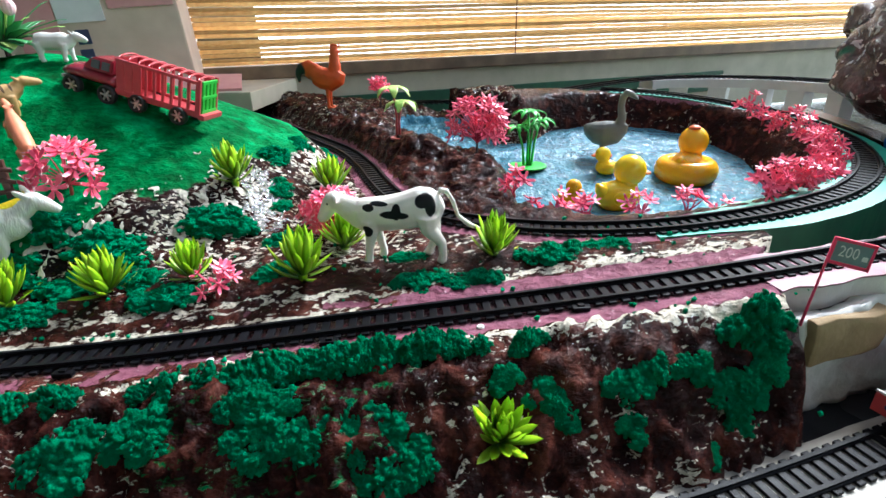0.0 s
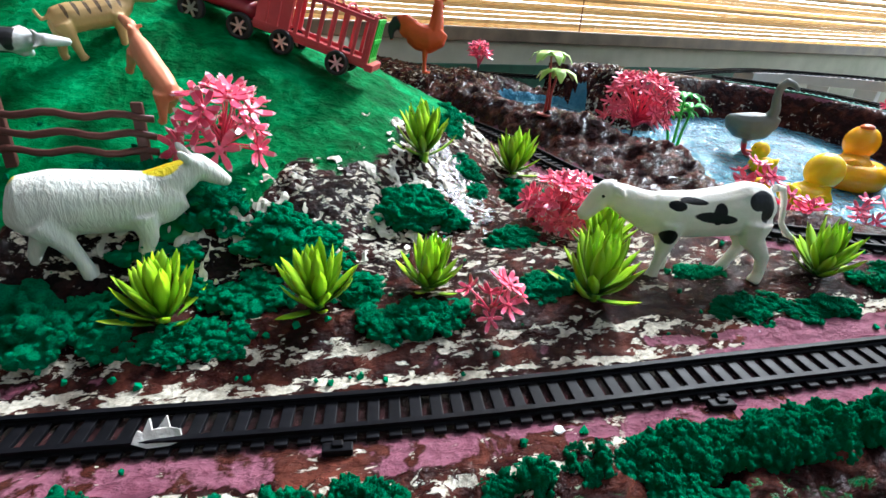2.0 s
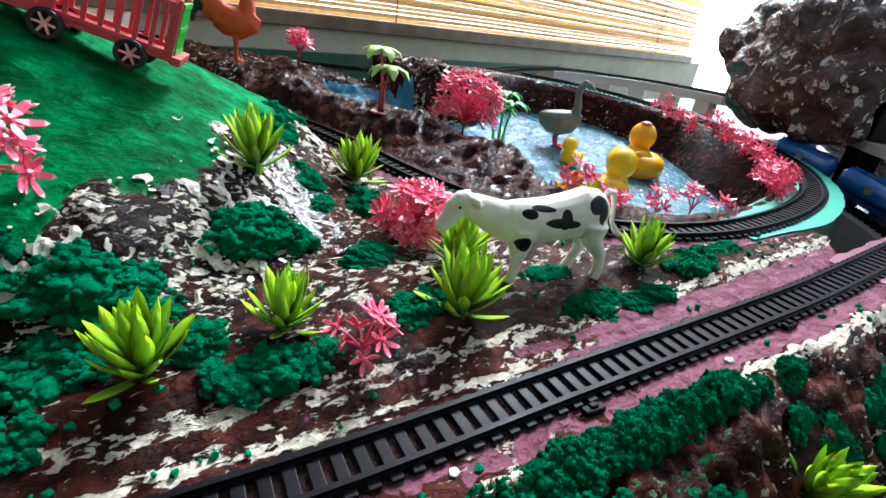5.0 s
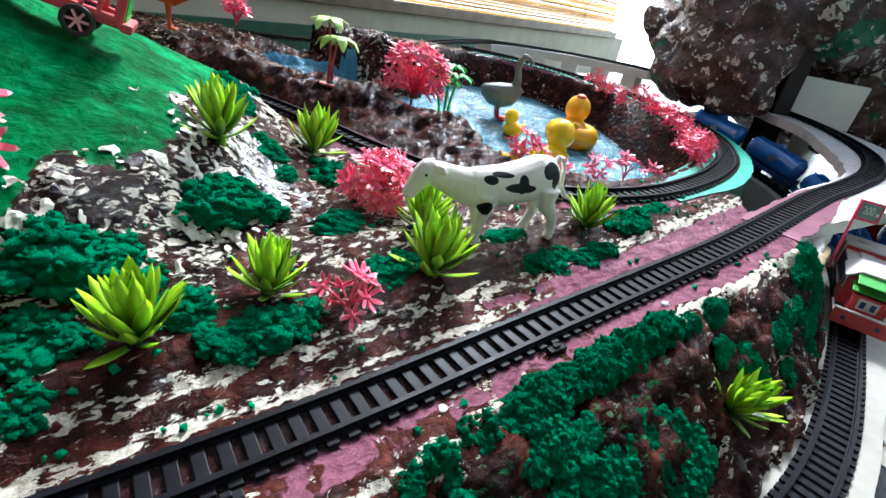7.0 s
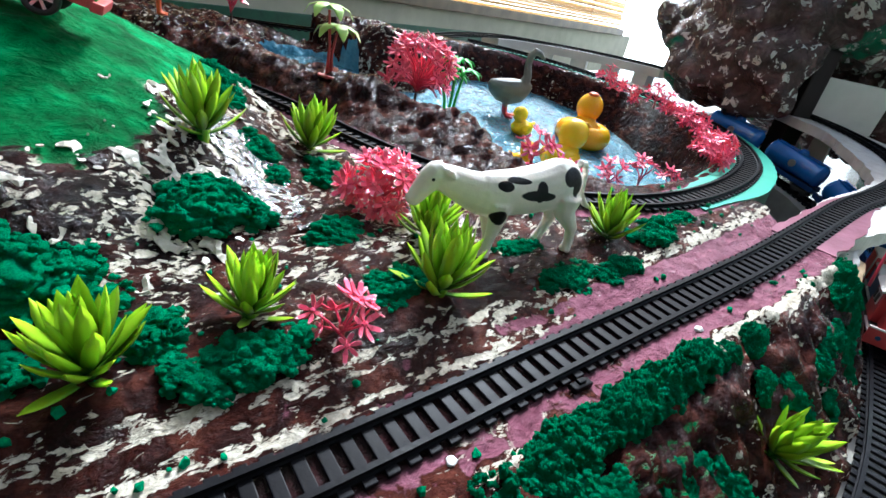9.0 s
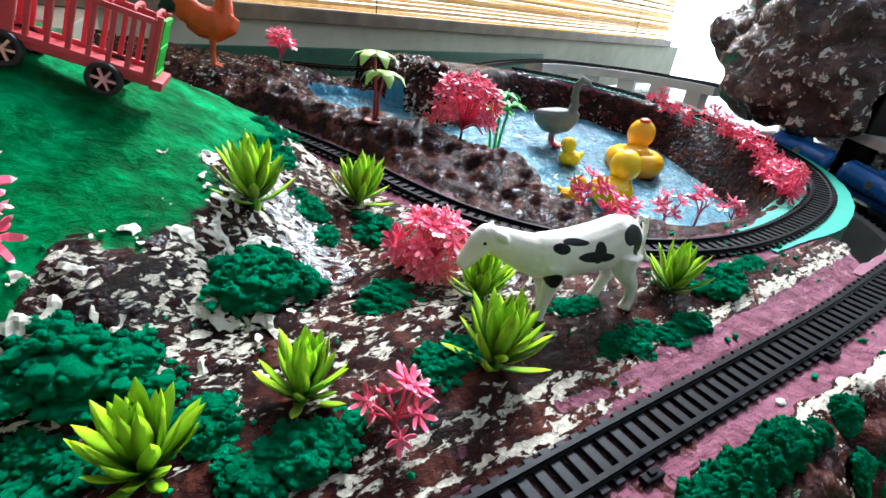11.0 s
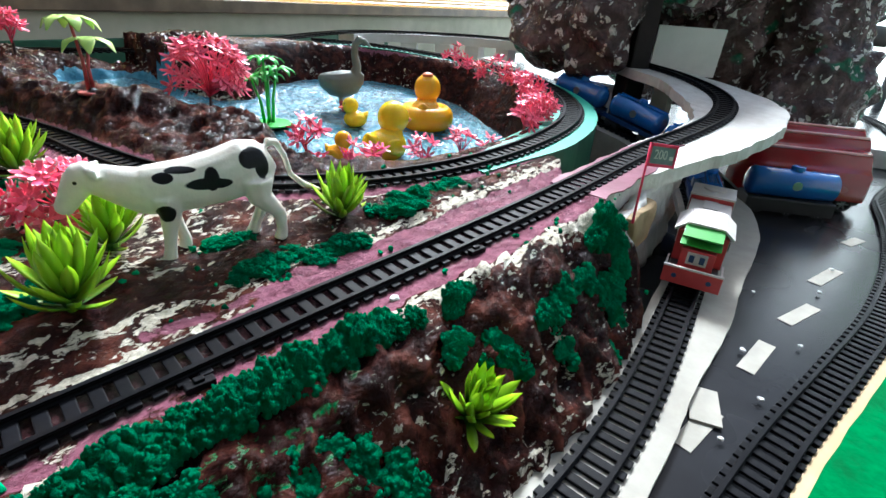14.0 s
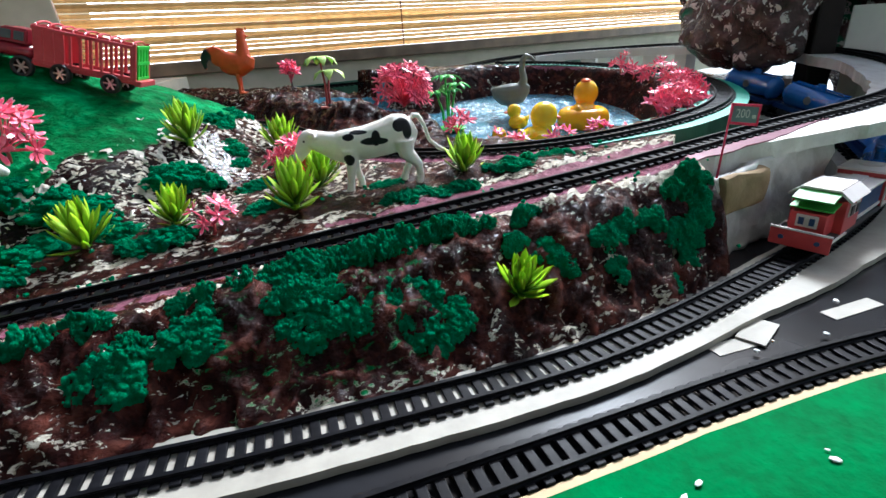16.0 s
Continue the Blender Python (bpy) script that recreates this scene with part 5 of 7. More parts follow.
def beast(length, height, neck_up, head_len, leg_r, tail, bulk=1.0):
    """A four-legged figure, nose towards +x, feet at z = 0, rump at x = 0."""
    bm = bmesh.new()
    L, h = length, height
    b_ = 0.5 * h * 0.46 * bulk
    zc = h * 0.68
    side_tube(bm, [(0, zc, b_ * 0.5, b_ * 0.4), (0.05 * L, zc, b_ * 0.9, b_ * 0.75), (0.2 * L, zc, b_ * 1.05, b_ * 0.95), (0.4 * L, zc - 0.02 * h, b_, b_ * 0.95), (0.6 * L, zc - 0.02 * h, b_ * 1.08, b_ * 0.92), (0.72 * L, zc, b_ * 0.95, b_ * 0.75), (0.80 * L, zc + 0.10 * neck_up * h, b_ * 0.72, b_ * 0.55), (0.86 * L, zc + 0.30 * neck_up * h, b_ * 0.55, b_ * 0.45)])
    hx, hz = 0.86 * L, zc + 0.36 * neck_up * h
    side_tube(bm, [(hx - 0.02 * L, hz + 0.02 * h, b_ * 0.35, b_ * 0.36), (hx + 0.25 * head_len, hz + 0.02 * h, b_ * 0.56, b_ * 0.50), (hx + 0.6 * head_len, hz - 0.05 * h, b_ * 0.46, b_ * 0.40), (hx + 0.92 * head_len, hz - 0.12 * h, b_ * 0.33, b_ * 0.30), (hx + head_len, hz - 0.15 * h, b_ * 0.15, b_ * 0.15)])
    for s in (-1, 1):
        leg(bm, [(0.66 * L, zc - 0.3 * b_, leg_r * 1.7, 1), (0.67 * L + 0.03 * L * s, h * 0.32, leg_r * 1.15, 1), (0.66 * L + 0.05 * L * s, h * 0.08, leg_r * 0.85, 1), (0.68 * L + 0.05 * L * s, -0.001, leg_r * 1.1, 1)], b_ * 0.55 * s)
        leg(bm, [(0.08 * L, zc - 0.1 * b_, leg_r * 2.1, 1), (0.07 * L - 0.04 * L * s, h * 0.34, leg_r * 1.25, 1), (0.05 * L - 0.07 * L * s, h * 0.10, leg_r * 0.85, 1), (0.07 * L - 0.07 * L * s, -0.001, leg_r * 1.1, 1)], b_ * 0.55 * s)
        tube(bm, [((hx + 0.05 * head_len, b_ * 0.32 * s, hz + 0.30 * b_), leg_r * 0.5, leg_r * 0.6), ((hx - 0.05 * head_len, b_ * 0.55 * s, hz + 0.62 * b_), leg_r * 0.35, leg_r * 0.5), ((hx - 0.10 * head_len, b_ * 0.62 * s, hz + 0.8 * b_), leg_r * 0.15, leg_r * 0.2)], 7)
    if tail:
        tube(bm, [((0.01 * L, 0, zc + 0.4 * b_), leg_r * 0.6, leg_r * 0.6), ((-0.07 * L, 0, zc + 0.2 * b_), leg_r * 0.5, leg_r * 0.5), ((-0.10 * L, 0, zc + tail * h), leg_r * 0.5, leg_r * 0.5)], 7)
    return bm


def on_ground(x, y, heading, z=None, tilt=0.0, side=0.0):
    return pose(x, y, gz(x, y) if z is None else z, side, tilt, heading)


def lamb_body():
    bm = bmesh.new()
    side_tube(bm, [(0, 0.033, 0.008, 0.006), (0.004, 0.0320, 0.0125, 0.0095), (0.016, 0.0322, 0.0142, 0.0115), (0.034, 0.0306, 0.0138, 0.0115), (0.047, 0.0298, 0.0134, 0.0105), (0.056, 0.0305, 0.0115, 0.0090), (0.063, 0.0325, 0.0080, 0.0070)], 20)
    side_tube(bm, [(0.048, 0.0325, 0.0100, 0.0082), (0.057, 0.0362, 0.0088, 0.0072), (0.0650, 0.0405, 0.0070, 0.0060), (0.0695, 0.0430, 0.0054, 0.0052)], 16)
    side_tube(bm, [(0.0655, 0.0460, 0.0040, 0.0042), (0.0700, 0.0440, 0.0060, 0.0056), (0.0755, 0.0405, 0.0050, 0.0046), (0.0805, 0.0370, 0.0036, 0.0036), (0.0835, 0.0350, 0.0022, 0.0024)], 16)
    for s in (-1, 1):
        tube(bm, [((0.0680, 0.0038 * s, 0.0470), 0.0018, 0.0024), ((0.0650, 0.0070 * s, 0.0505), 0.0014, 0.0026), ((0.0632, 0.0086 * s, 0.0535), 0.0006, 0.0010)], 7)
        leg(bm, [(0.046, 0.026, 0.0068, 1), (0.042 - 0.005 * s, 0.014, 0.0040, 1), (0.036 - 0.0075 * s, 0.004, 0.0032, 1), (0.0365 - 0.0075 * s, -0.004, 0.0040, 1)], 0.0060 * s)
        leg(bm, [(0.010, 0.027, 0.0074, 1), (0.012 - 0.005 * s, 0.016, 0.0042, 1), (0.012 - 0.009 * s, 0.007, 0.0030, 1), (0.014 - 0.009 * s, -0.001, 0.0038, 1)], 0.0062 * s)
    return bm


lamb = spots_material("cream_white_paint", (0.76, 0.75, 0.68), (0.80, 0.62, 0.01), [(0.056, 0.0, 0.0450, 0.0085, 0.0070, 0.0050), (0.0620, 0.0, 0.0490, 0.005, 0.0060, 0.0050), (-0.004, 0.0, 0.0460, 0.010, 0.008, 0.006)], 0.45, 0.2)
wt = lamb.node_tree                              # combed wool
wc, wm = wt.nodes.new("ShaderNodeTexCoord"), wt.nodes.new("ShaderNodeMapping")
wm.inputs["Scale"].default_value = (420, 420, 90)
wt.links.new(wc.outputs["Object"], wm.inputs[0])
wool = add(wt, "ShaderNodeTexNoise", Scale=1.0, Detail=3.0, Roughness=0.6, Distortion=0.4)
wt.links.new(wm.outputs[0], wool.inputs["Vector"])
bump(wt, wt.nodes["Principled BSDF"], wool.outputs[0], 0.7, 0.0014)
figure("toy_lamb", on_ground(-0.346, 0.322, 26, gz(-0.322, 0.331) - 0.003) @ Matrix.Diagonal((1.1, 1.1, 1.1, 1)), lamb_body(), lamb, 0.0010, "white plastic toy lamb with a yellow neck, walking", "toy lamb", 5)
stripes = spots_material("tan_paint_dark_stripes", (0.56, 0.35, 0.13), (0.10, 0.055, 0.02), [(x, y, 0.0285, 0.0011, 0.006, 0.006) for x in (0.008, 0.014, 0.020, 0.026, 0.032, 0.038) for y in (-0.006, 0.006)], 0.5, 0.35)
figure("toy_tiger", on_ground(-0.378, 0.440, 44, None, -14), beast(0.052, 0.032, 0.45, 0.017, 0.0026, 0.25, 1.1), stripes, 0.0009, "tan striped toy tiger standing on the green hill", "toy tiger")
M["orange"] = plain("salmon_orange_paint", (0.72, 0.22, 0.10), (0.85, 0.33, 0.18), 0.5, 120, through=0.15)
figure("toy_pig", on_ground(-0.308, 0.402, 137, gz(-0.316, 0.407) + 0.004, -34, 0), beast(0.056, 0.026, 0.35, 0.016, 0.0024, 0.15, 1.1), M["orange"], 0.0009, "salmon orange toy pig lying on the slope", "toy pig")
dogm = spots_material("white_paint_black_spots", (0.74, 0.73, 0.70), (0.02, 0.02, 0.022), [(0.010, 0.0, 0.024, 0.006, 0.01, 0.004), (0.026, 0.004, 0.026, 0.004, 0.01, 0.006), (0.040, -0.003, 0.024, 0.003, 0.01, 0.004), (0.022, -0.006, 0.02, 0.005, 0.006, 0.004)], 0.4, 0.2)
figure("toy_calf", on_ground(-0.425, 0.428, 20, gz(-0.40, 0.437) + 0.009, 0, 78), beast(0.046, 0.032, 0.4, 0.015, 0.0026, 0.1), dogm, 0.0009, "white toy calf with black spots, toppled on its side", "toy calf")
figure("toy_sheep", on_ground(-0.375, 0.530, 12), beast(0.040, 0.026, 0.35, 0.012, 0.0024, 0, 1.35), plain("white_wool_paint", (0.60, 0.60, 0.56), (0.72, 0.72, 0.68), 0.6, 200), 0.0009, "small white toy sheep on the hill", "toy sheep")
figure("toy_calf", on_ground(-0.49, 0.535, 5, gz(-0.47, 0.53) + 0.008, 0, 80), beast(0.044, 0.030, 0.4, 0.014, 0.0026, 0.1), dogm, 0.0010, "white toy calf lying at the top of the hill", "toy calf")


def rooster():
    bm = bmesh.new()
    side_tube(bm, [(-0.030, 0.044, 0.004, 0.002), (-0.024, 0.049, 0.011, 0.005), (-0.016, 0.047, 0.014, 0.0085), (-0.006, 0.042, 0.016, 0.0120), (0.006, 0.040, 0.017, 0.0135), (0.016, 0.045, 0.015, 0.0115), (0.021, 0.052, 0.010, 0.008)], 14)
    tube(bm, [((0.012, 0, 0.046), 0.0110, 0.0110), ((0.0145, 0, 0.060), 0.0090, 0.0090), ((0.0145, 0, 0.072), 0.0068, 0.0068), ((0.0150, 0, 0.080), 0.0062, 0.0064), ((0.0155, 0, 0.085), 0.0035, 0.0045)], 12)
    side_tube(bm, [(-0.014, 0.052, 0.010, 0.006), (-0.026, 0.058, 0.010, 0.005), (-0.036, 0.056, 0.008, 0.0035), (-0.043, 0.048, 0.005, 0.002)], 10)
    tube(bm, [((-0.034, 0, 0.056), 0.003, 0.004), ((-0.042, 0, 0.046), 0.002, 0.005), ((-0.041, 0, 0.036), 0.001, 0.002)], 8)
    for k in range(4):
        tube(bm, [((0.011 + 0.004 * k, 0, 0.084), 0.0016, 0.0016), ((0.0105 + 0.0042 * k, 0, 0.089 + 0.001 * (k % 2)), 0.0012, 0.0012)], 7)
    tube(bm, [((0.020, 0, 0.079), 0.002, 0.002), ((0.026, 0, 0.077), 0.0006, 0.0006)], 7)
    for s in (-1, 1):
        tube(bm, [((0.002, 0.005 * s, 0.028), 0.0040, 0.0040), ((0.002, 0.0055 * s, 0.012), 0.0024, 0.0024), ((0.002, 0.006 * s, 0.001), 0.0026, 0.0026)], 8)
        for a in (-0.5, 0, 0.5):
            tube(bm, [((0.000, 0.006 * s, 0.0015), 0.0018, 0.0016), ((0.010, 0.006 * s + 0.007 * a, 0.0010), 0.0012, 0.0010)], 6)
    mt = spots_material("orange_red_paint_dark_tail", (0.80, 0.10, 0.012), (0.012, 0.010, 0.012), [(-0.042, 0, 0.052, 0.0125, 0.012, 0.016)], 0.42, 0.3)
    return figure("toy_rooster", on_ground(-0.160, 0.800, -4, 0.1125) @ Matrix.Scale(1.02, 4), bm, mt, 0.0011, "orange-red toy rooster with a dark tail on the rocks", "toy rooster", 2)


rooster()


def goose():
    bm = bmesh.new()
    side_tube(bm, [(-0.028, 0.040, 0.003, 0.002), (-0.022, 0.036, 0.010, 0.009), (-0.012, 0.032, 0.015, 0.014), (0.000, 0.031, 0.017, 0.0155), (0.011, 0.034, 0.016, 0.013), (0.019, 0.041, 0.011, 0.008), (0.022, 0.047, 0.007, 0.005)], 14)
    tube(bm, [((0.016, 0, 0.040), 0.008, 0.008), ((0.019, 0, 0.054), 0.0056, 0.0056), ((0.016, 0, 0.068), 0.0045, 0.0045), ((0.017, 0, 0.079), 0.0046, 0.0046), ((0.022, 0, 0.085), 0.0050, 0.0050), ((0.028, 0, 0.083), 0.0036, 0.0036), ((0.036, 0, 0.077), 0.0016, 0.0014)], 10)
    for s in (-1, 1):
        tube(bm, [((-0.002, 0.006 * s, 0.018), 0.003, 0.003), ((0.000, 0.007 * s, 0.004), 0.0026, 0.0026), ((0.002, 0.008 * s, 0.001), 0.004, 0.003), ((0.011, 0.009 * s, 0.000), 0.006, 0.0018)], 8)
    mt = spots_material("grey_paint_red_feet", (0.17, 0.185, 0.17), (0.50, 0.02, 0.05), [(0.002, 0, 0.0, 0.03, 0.03, 0.0125)], 0.5, 0.1)
    return figure("toy_goose", pose(0.234, 0.694, float(water_z(0.234, 0.694)) + 0.001, 0, 0, -28), bm, mt, 0.0011, "grey toy goose with red feet in the pond", "toy goose", 2)


goose()
M["yellow"] = plain("yellow_rubber", (1.0, 0.62, 0.003), (1.0, 0.74, 0.008), 0.2, 60, relief=0.05, through=0.6)
M["amber"] = plain("amber_rubber", (1.0, 0.44, 0.003), (1.0, 0.54, 0.006), 0.2, 60, relief=0.05, through=0.6)
M["beak"] = plain("orange_red_rubber", (0.70, 0.10, 0.01), (0.80, 0.16, 0.02), 0.3, 60)
M["black"] = plain("black_paint", (0.006, 0.006, 0.007), (0.014, 0.014, 0.016), 0.35, 100)


def ball(bm, c, r, mi=0, turn=None, n=18):
    m = Matrix.Translation(c) @ (turn.to_matrix().to_4x4() if turn else Matrix()) @ Matrix.Diagonal((*r, 1))
    vs = bmesh.ops.create_uvsphere(bm, u_segments=n, v_segments=n * 2 // 3, radius=1.0, matrix=m)["verts"]
    for f in {f for v in vs for f in v.link_faces}:
        f.material_index = mi


def duck(x, y, heading, s, body, ring=False, z=None):
    """Rubber duck, nose towards +x, one metre long before scaling; with a swim ring and a cap where it has one."""
    bm = bmesh.new()
    ball(bm, (-0.02, 0, 0.30), (0.42, 0.34, 0.30))
    tube(bm, [((-0.28, 0, 0.36), 0.20, 0.18), ((-0.42, 0, 0.48), 0.10, 0.09), ((-0.48, 0, 0.57), 0.03, 0.03)], 12)
    ball(bm, (0.16, 0, 0.78), (0.29, 0.27, 0.29))
    tube(bm, [((0.10, 0, 0.45), 0.24, 0.24), ((0.14, 0, 0.62), 0.18, 0.18)], 14, False)
    for sgn in (-1, 1):
        ball(bm, (-0.08, 0.30 * sgn, 0.34), (0.22, 0.07, 0.15), 0, Euler((0, 0.3, 0)))
        ball(bm, (0.36, 0.13 * sgn, 0.86), (0.035, 0.035, 0.045), 2, None, 10)
    ball(bm, (0.46, 0, 0.72), (0.13, 0.12, 0.045), 1, Euler((0, 0.1, 0)))
    if ring:
        n, k = 36, 14
        loops = [[bm.verts.new(((0.44 + 0.18 * math.cos(v)) * math.cos(u), (0.40 + 0.18 * math.cos(v)) * math.sin(u), 0.25 + 0.23 * math.sin(v))) for v in (2 * math.pi * j / k for j in range(k))] for u in (2 * math.pi * i / n for i in range(n))]
        for i in range(n):
            for j in range(k):
                f = bm.faces.new((loops[i][j], loops[(i + 1) % n][j], loops[(i + 1) % n][(j + 1) % k], loops[i][(j + 1) % k]))
                f.material_index = 3
        ball(bm, (0.10, 0, 1.05), (0.12, 0.11, 0.05), 1)
    bmesh.ops.recalc_face_normals(bm, faces=bm.faces)
    ob = mesh_object("rubber_duck", bm, [M[body], M["beak"], M["black"], M["amber"]], None, "", True)
    ob.matrix_basis = pose(x, y, (float(water_z(x, y)) - 0.002) if z is None else z, 0, 0, heading) @ Matrix.Diagonal((s, s, s, 1))
    return tagged(ob, "amber rubber duck with a swim ring and red cap, floating" if ring else "glossy %s rubber duck floating on the pond" % body, "toy duck", "rubber ducks")


duck(0.319, 0.628, 48, 0.063, "amber", True, float(water_z(0.319, 0.628)) - 0.006)
duck(0.214, 0.550, 15, 0.060, "yellow", False, float(water_z(0.214, 0.550)) - 0.006)
duck(0.224, 0.641, 160, 0.033, "yellow")
duck(0.160, 0.554, -50, 0.031, "amber")


# ---------------- fence, flag, pebbles ----------------
M["fence"] = plain("dark_red_brown_plastic", (0.06, 0.018, 0.014), (0.13, 0.04, 0.032), 0.5, 120)


def fence(a, b_):
    a, b_ = Vector(a), Vector(b_)
    d = b_ - a
    th = thing("fence", None, "dark red-brown plastic rail fence on the green slope", "toy fence")
    for p, h in ((a, 0.037), (b_, 0.034)):
        bm = bmesh.new()
        box(bm, (0.0056, 0.0032, h + 0.006), (0, 0, h / 2 - 0.003), None, 0.0008)
        ob = part("post", bm, M["fence"], th)
        ob.matrix_basis = Matrix.Translation(p) @ Matrix.Rotation(math.atan2(d.y, d.x), 4, "Z")
    for k, f in enumerate((0.25, 0.52, 0.80)):
        bm = bmesh.new()
        side = Vector((-d.y, d.x, 0)).normalized()
        pts = []
        for i in range(13):
            u = -0.10 + 1.22 * i / 12
            p = a + d * u + Vector((0, 0, 0.034 * f + 0.0012 * math.sin(i * 1.3 + k))) - side * 0.0022
            pts.append((p, 0.0011, 0.0019))
        tube(bm, pts, 8)
        part("rail", bm, M["fence"], th, smooth=True)
    return th


fence((-0.372, 0.366, gz(-0.372, 0.366)), (-0.311, 0.377, gz(-0.311, 0.377)))
M["flagred"] = plain("translucent_red_pink_plastic", (0.85, 0.025, 0.10), (0.95, 0.07, 0.18), 0.3, 120, through=0.3)
M["flagface"] = plain("blue_grey_print", (0.10, 0.15, 0.17), (0.28, 0.36, 0.38), 0.4, 60)


def flag():
    th = thing("flag_sign", pose(0.2215, 0.2535, 0.0735, -6, 9, 0) @ Matrix.Rotation(radians(-35), 4, "Z") @ Matrix.Diagonal((0.66, 1, 0.93, 1)), "red-pink plastic signal flag at the end of the bridge", "toy sign")
    bm = bmesh.new()
    tube(bm, [((0, 0, -0.004), 0.0013, 0.0013), ((0, 0, 0.028), 0.0010, 0.0010), ((0, 0, 0.052), 0.0010, 0.0010)], 8)
    part("pole", bm, M["flagred"], th, smooth=True)
    bm = bmesh.new()
    for z in (0.0375, 0.051):
        box(bm, (0.027, 0.0022, 0.0020), (0.0135, 0, z), None, 0.0004)
    for x in (0.0008, 0.0262):
        box(bm, (0.0020, 0.0022, 0.0155), (x, 0, 0.0442), None, 0.0004)
    part("frame", bm, M["flagred"], th)
    bm = bmesh.new()
    box(bm, (0.0236, 0.0010, 0.0115), (0.0135, 0, 0.0442))
    part("panel", bm, M["flagface"], th, "pale blue-grey printed panel")
    fc = bpy.data.curves.new("distance", "FONT")
    fc.body, fc.size, fc.extrude, fc.align_x, fc.align_y = "200", 0.0088, 0.0002, "CENTER", "CENTER"
    tmp = bpy.data.objects.new("distance", fc)
    me = bpy.data.meshes.new_from_object(tmp)
    bpy.data.objects.remove(tmp)
    me.materials.clear()
    me.materials.append(M["white"])
    shared("distance_figures", me, th, Matrix.Translation((0.0115, -0.0009, 0.0445)) @ Matrix.Rotation(radians(90), 4, "X"))
    bm = bmesh.new()
    box(bm, (0.0035, 0.0006, 0.0026), (0.0222, -0.0009, 0.0430))
    part("print_bar", bm, M["white"], th)
    return th


flag()
bm = bmesh.new()
bmesh.ops.create_icosphere(bm, subdivisions=2, radius=1.0)
for v in bm.verts:
    v.co *= 1 + 0.3 * noise.noise(v.co * 1.7)
pebble_mesh = bpy.data.meshes.new("pebble")
bm.to_mesh(pebble_mesh)
bm.free()
pebble_mesh.materials.append(M["white"])
rnd = random.Random(3)
for k, (x, y, z, s) in enumerate([(0.045, 0.262, 0.0625, 0.0026), (-0.110, 0.247, 0.0495, 0.0024), (0.26, 0.178, 0.001, 0.0022), (0.22, 0.150, 0.001, 0.0020), (0.30, 0.158, 0.001, 0.0018), (0.40, 0.18, 0.001, 0.002), (0.35, 0.21, 0.001, 0.0016), (0.17, 0.148, 0.001, 0.0018), (0.46, 0.19, 0.001, 0.002)]):
    ob = new("pebble", pebble_mesh)
    ob.matrix_basis = pose(x, y, z + s * 0.2, 0, 0, 40 * k) @ Matrix.Diagonal((s, s * 0.8, s * 0.55, 1))
    tagged(ob, "small white crumb lying on the layout", "pebble", "white crumbs")
bm = bmesh.new()                                    # a torn scrap lying over the rail
ragged = ((-9.5, 0), (-8, 4.5), (-6.2, 3.6), (-4.6, 8.6), (-3.2, 4.6), (-1.2, 5.2), (1.2, 9.4), (2.8, 5.2), (6.4, 4.4), (7.4, 0.4), (3.2, -1.2), (-4.4, -1.8))
front, rear = ([bm.verts.new((0.001 * x, y + 0.0011 * noise.noise(Vector((x, z, y * 900)) * 0.4), 0.001 * z)) for x, z in ragged] for y in (-0.0008, 0.0008))
bm.faces.new(front)
bm.faces.new(rear[::-1])
for i in range(len(front)):
    bm.faces.new((front[i], front[i - 1], rear[i - 1], rear[i]))
bmesh.ops.recalc_face_normals(bm, faces=bm.faces)
ob = mesh_object("paper_scrap", bm, M["deck"])
ob.matrix_basis = pose(-0.256, 0.2455, 0.0415, -42, 0, 6)
tagged(ob, "ragged cream paper scrap lying over the front rail", "paper scrap")
for x0, y0, x1, y1 in ((0.243, 0.168, 0.287, 0.173), (0.328, 0.178, 0.374, 0.1745), (0.420, 0.190, 0.470, 0.1885), (0.551, 0.2055, 0.583, 0.202), (0.15, 0.158, 0.19, 0.161)):
    bm = bmesh.new()
    L, a = math.hypot(x1 - x0, y1 - y0), math.atan2(y1 - y0, x1 - x0)
    box(bm, (L, 0.0105, 0.0006), (0, 0, 0.0003))
    ob = mesh_object("road_dash", bm, M["foam"])
    ob.matrix_basis = Matrix.Translation(((x0 + x1) / 2, (y0 + y1) / 2, -0.0015)) @ Matrix.Rotation(a, 4, "Z")
    tagged(ob, "cream paper strip marking the middle of the road", "road marking", "road dashes")
bm = bmesh.new()
box(bm, (0.030, 0.016, 0.0012), (0, 0, 0.0006), Euler((0, 0, 0.55)))
ob = mesh_object("card_scrap", bm, M["foam"])
ob.matrix_basis = Matrix.Translation((0.188, 0.166, -0.0005))
tagged(ob, "torn cream card corner beside the lower track", "card scrap")


# ---------------- toy truck with a cattle trailer on the hill ----------------
M["tred"] = plain("dark_red_gloss_plastic", (0.22, 0.012, 0.025), (0.34, 0.03, 0.05), 0.22, 80, coat=0.5)
M["tpink"] = plain("rose_red_plastic", (0.48, 0.045, 0.06), (0.62, 0.09, 0.11), 0.35, 80, through=0.15)
M["tyre"] = plain("black_tyre", (0.008, 0.008, 0.009), (0.02, 0.02, 0.022), 0.6, 200)
M["chrome"] = plain("silver_plastic", (0.36, 0.37, 0.38), (0.55, 0.56, 0.57), 0.3, 80, metal=0.8)
M["glass"] = plain("dark_tinted_window", (0.05, 0.06, 0.07), (0.12, 0.14, 0.15), 0.12, 60)
M["dgrey"] = plain("dark_grey_plastic", (0.012, 0.012, 0.014), (0.03, 0.03, 0.033), 0.5, 90)


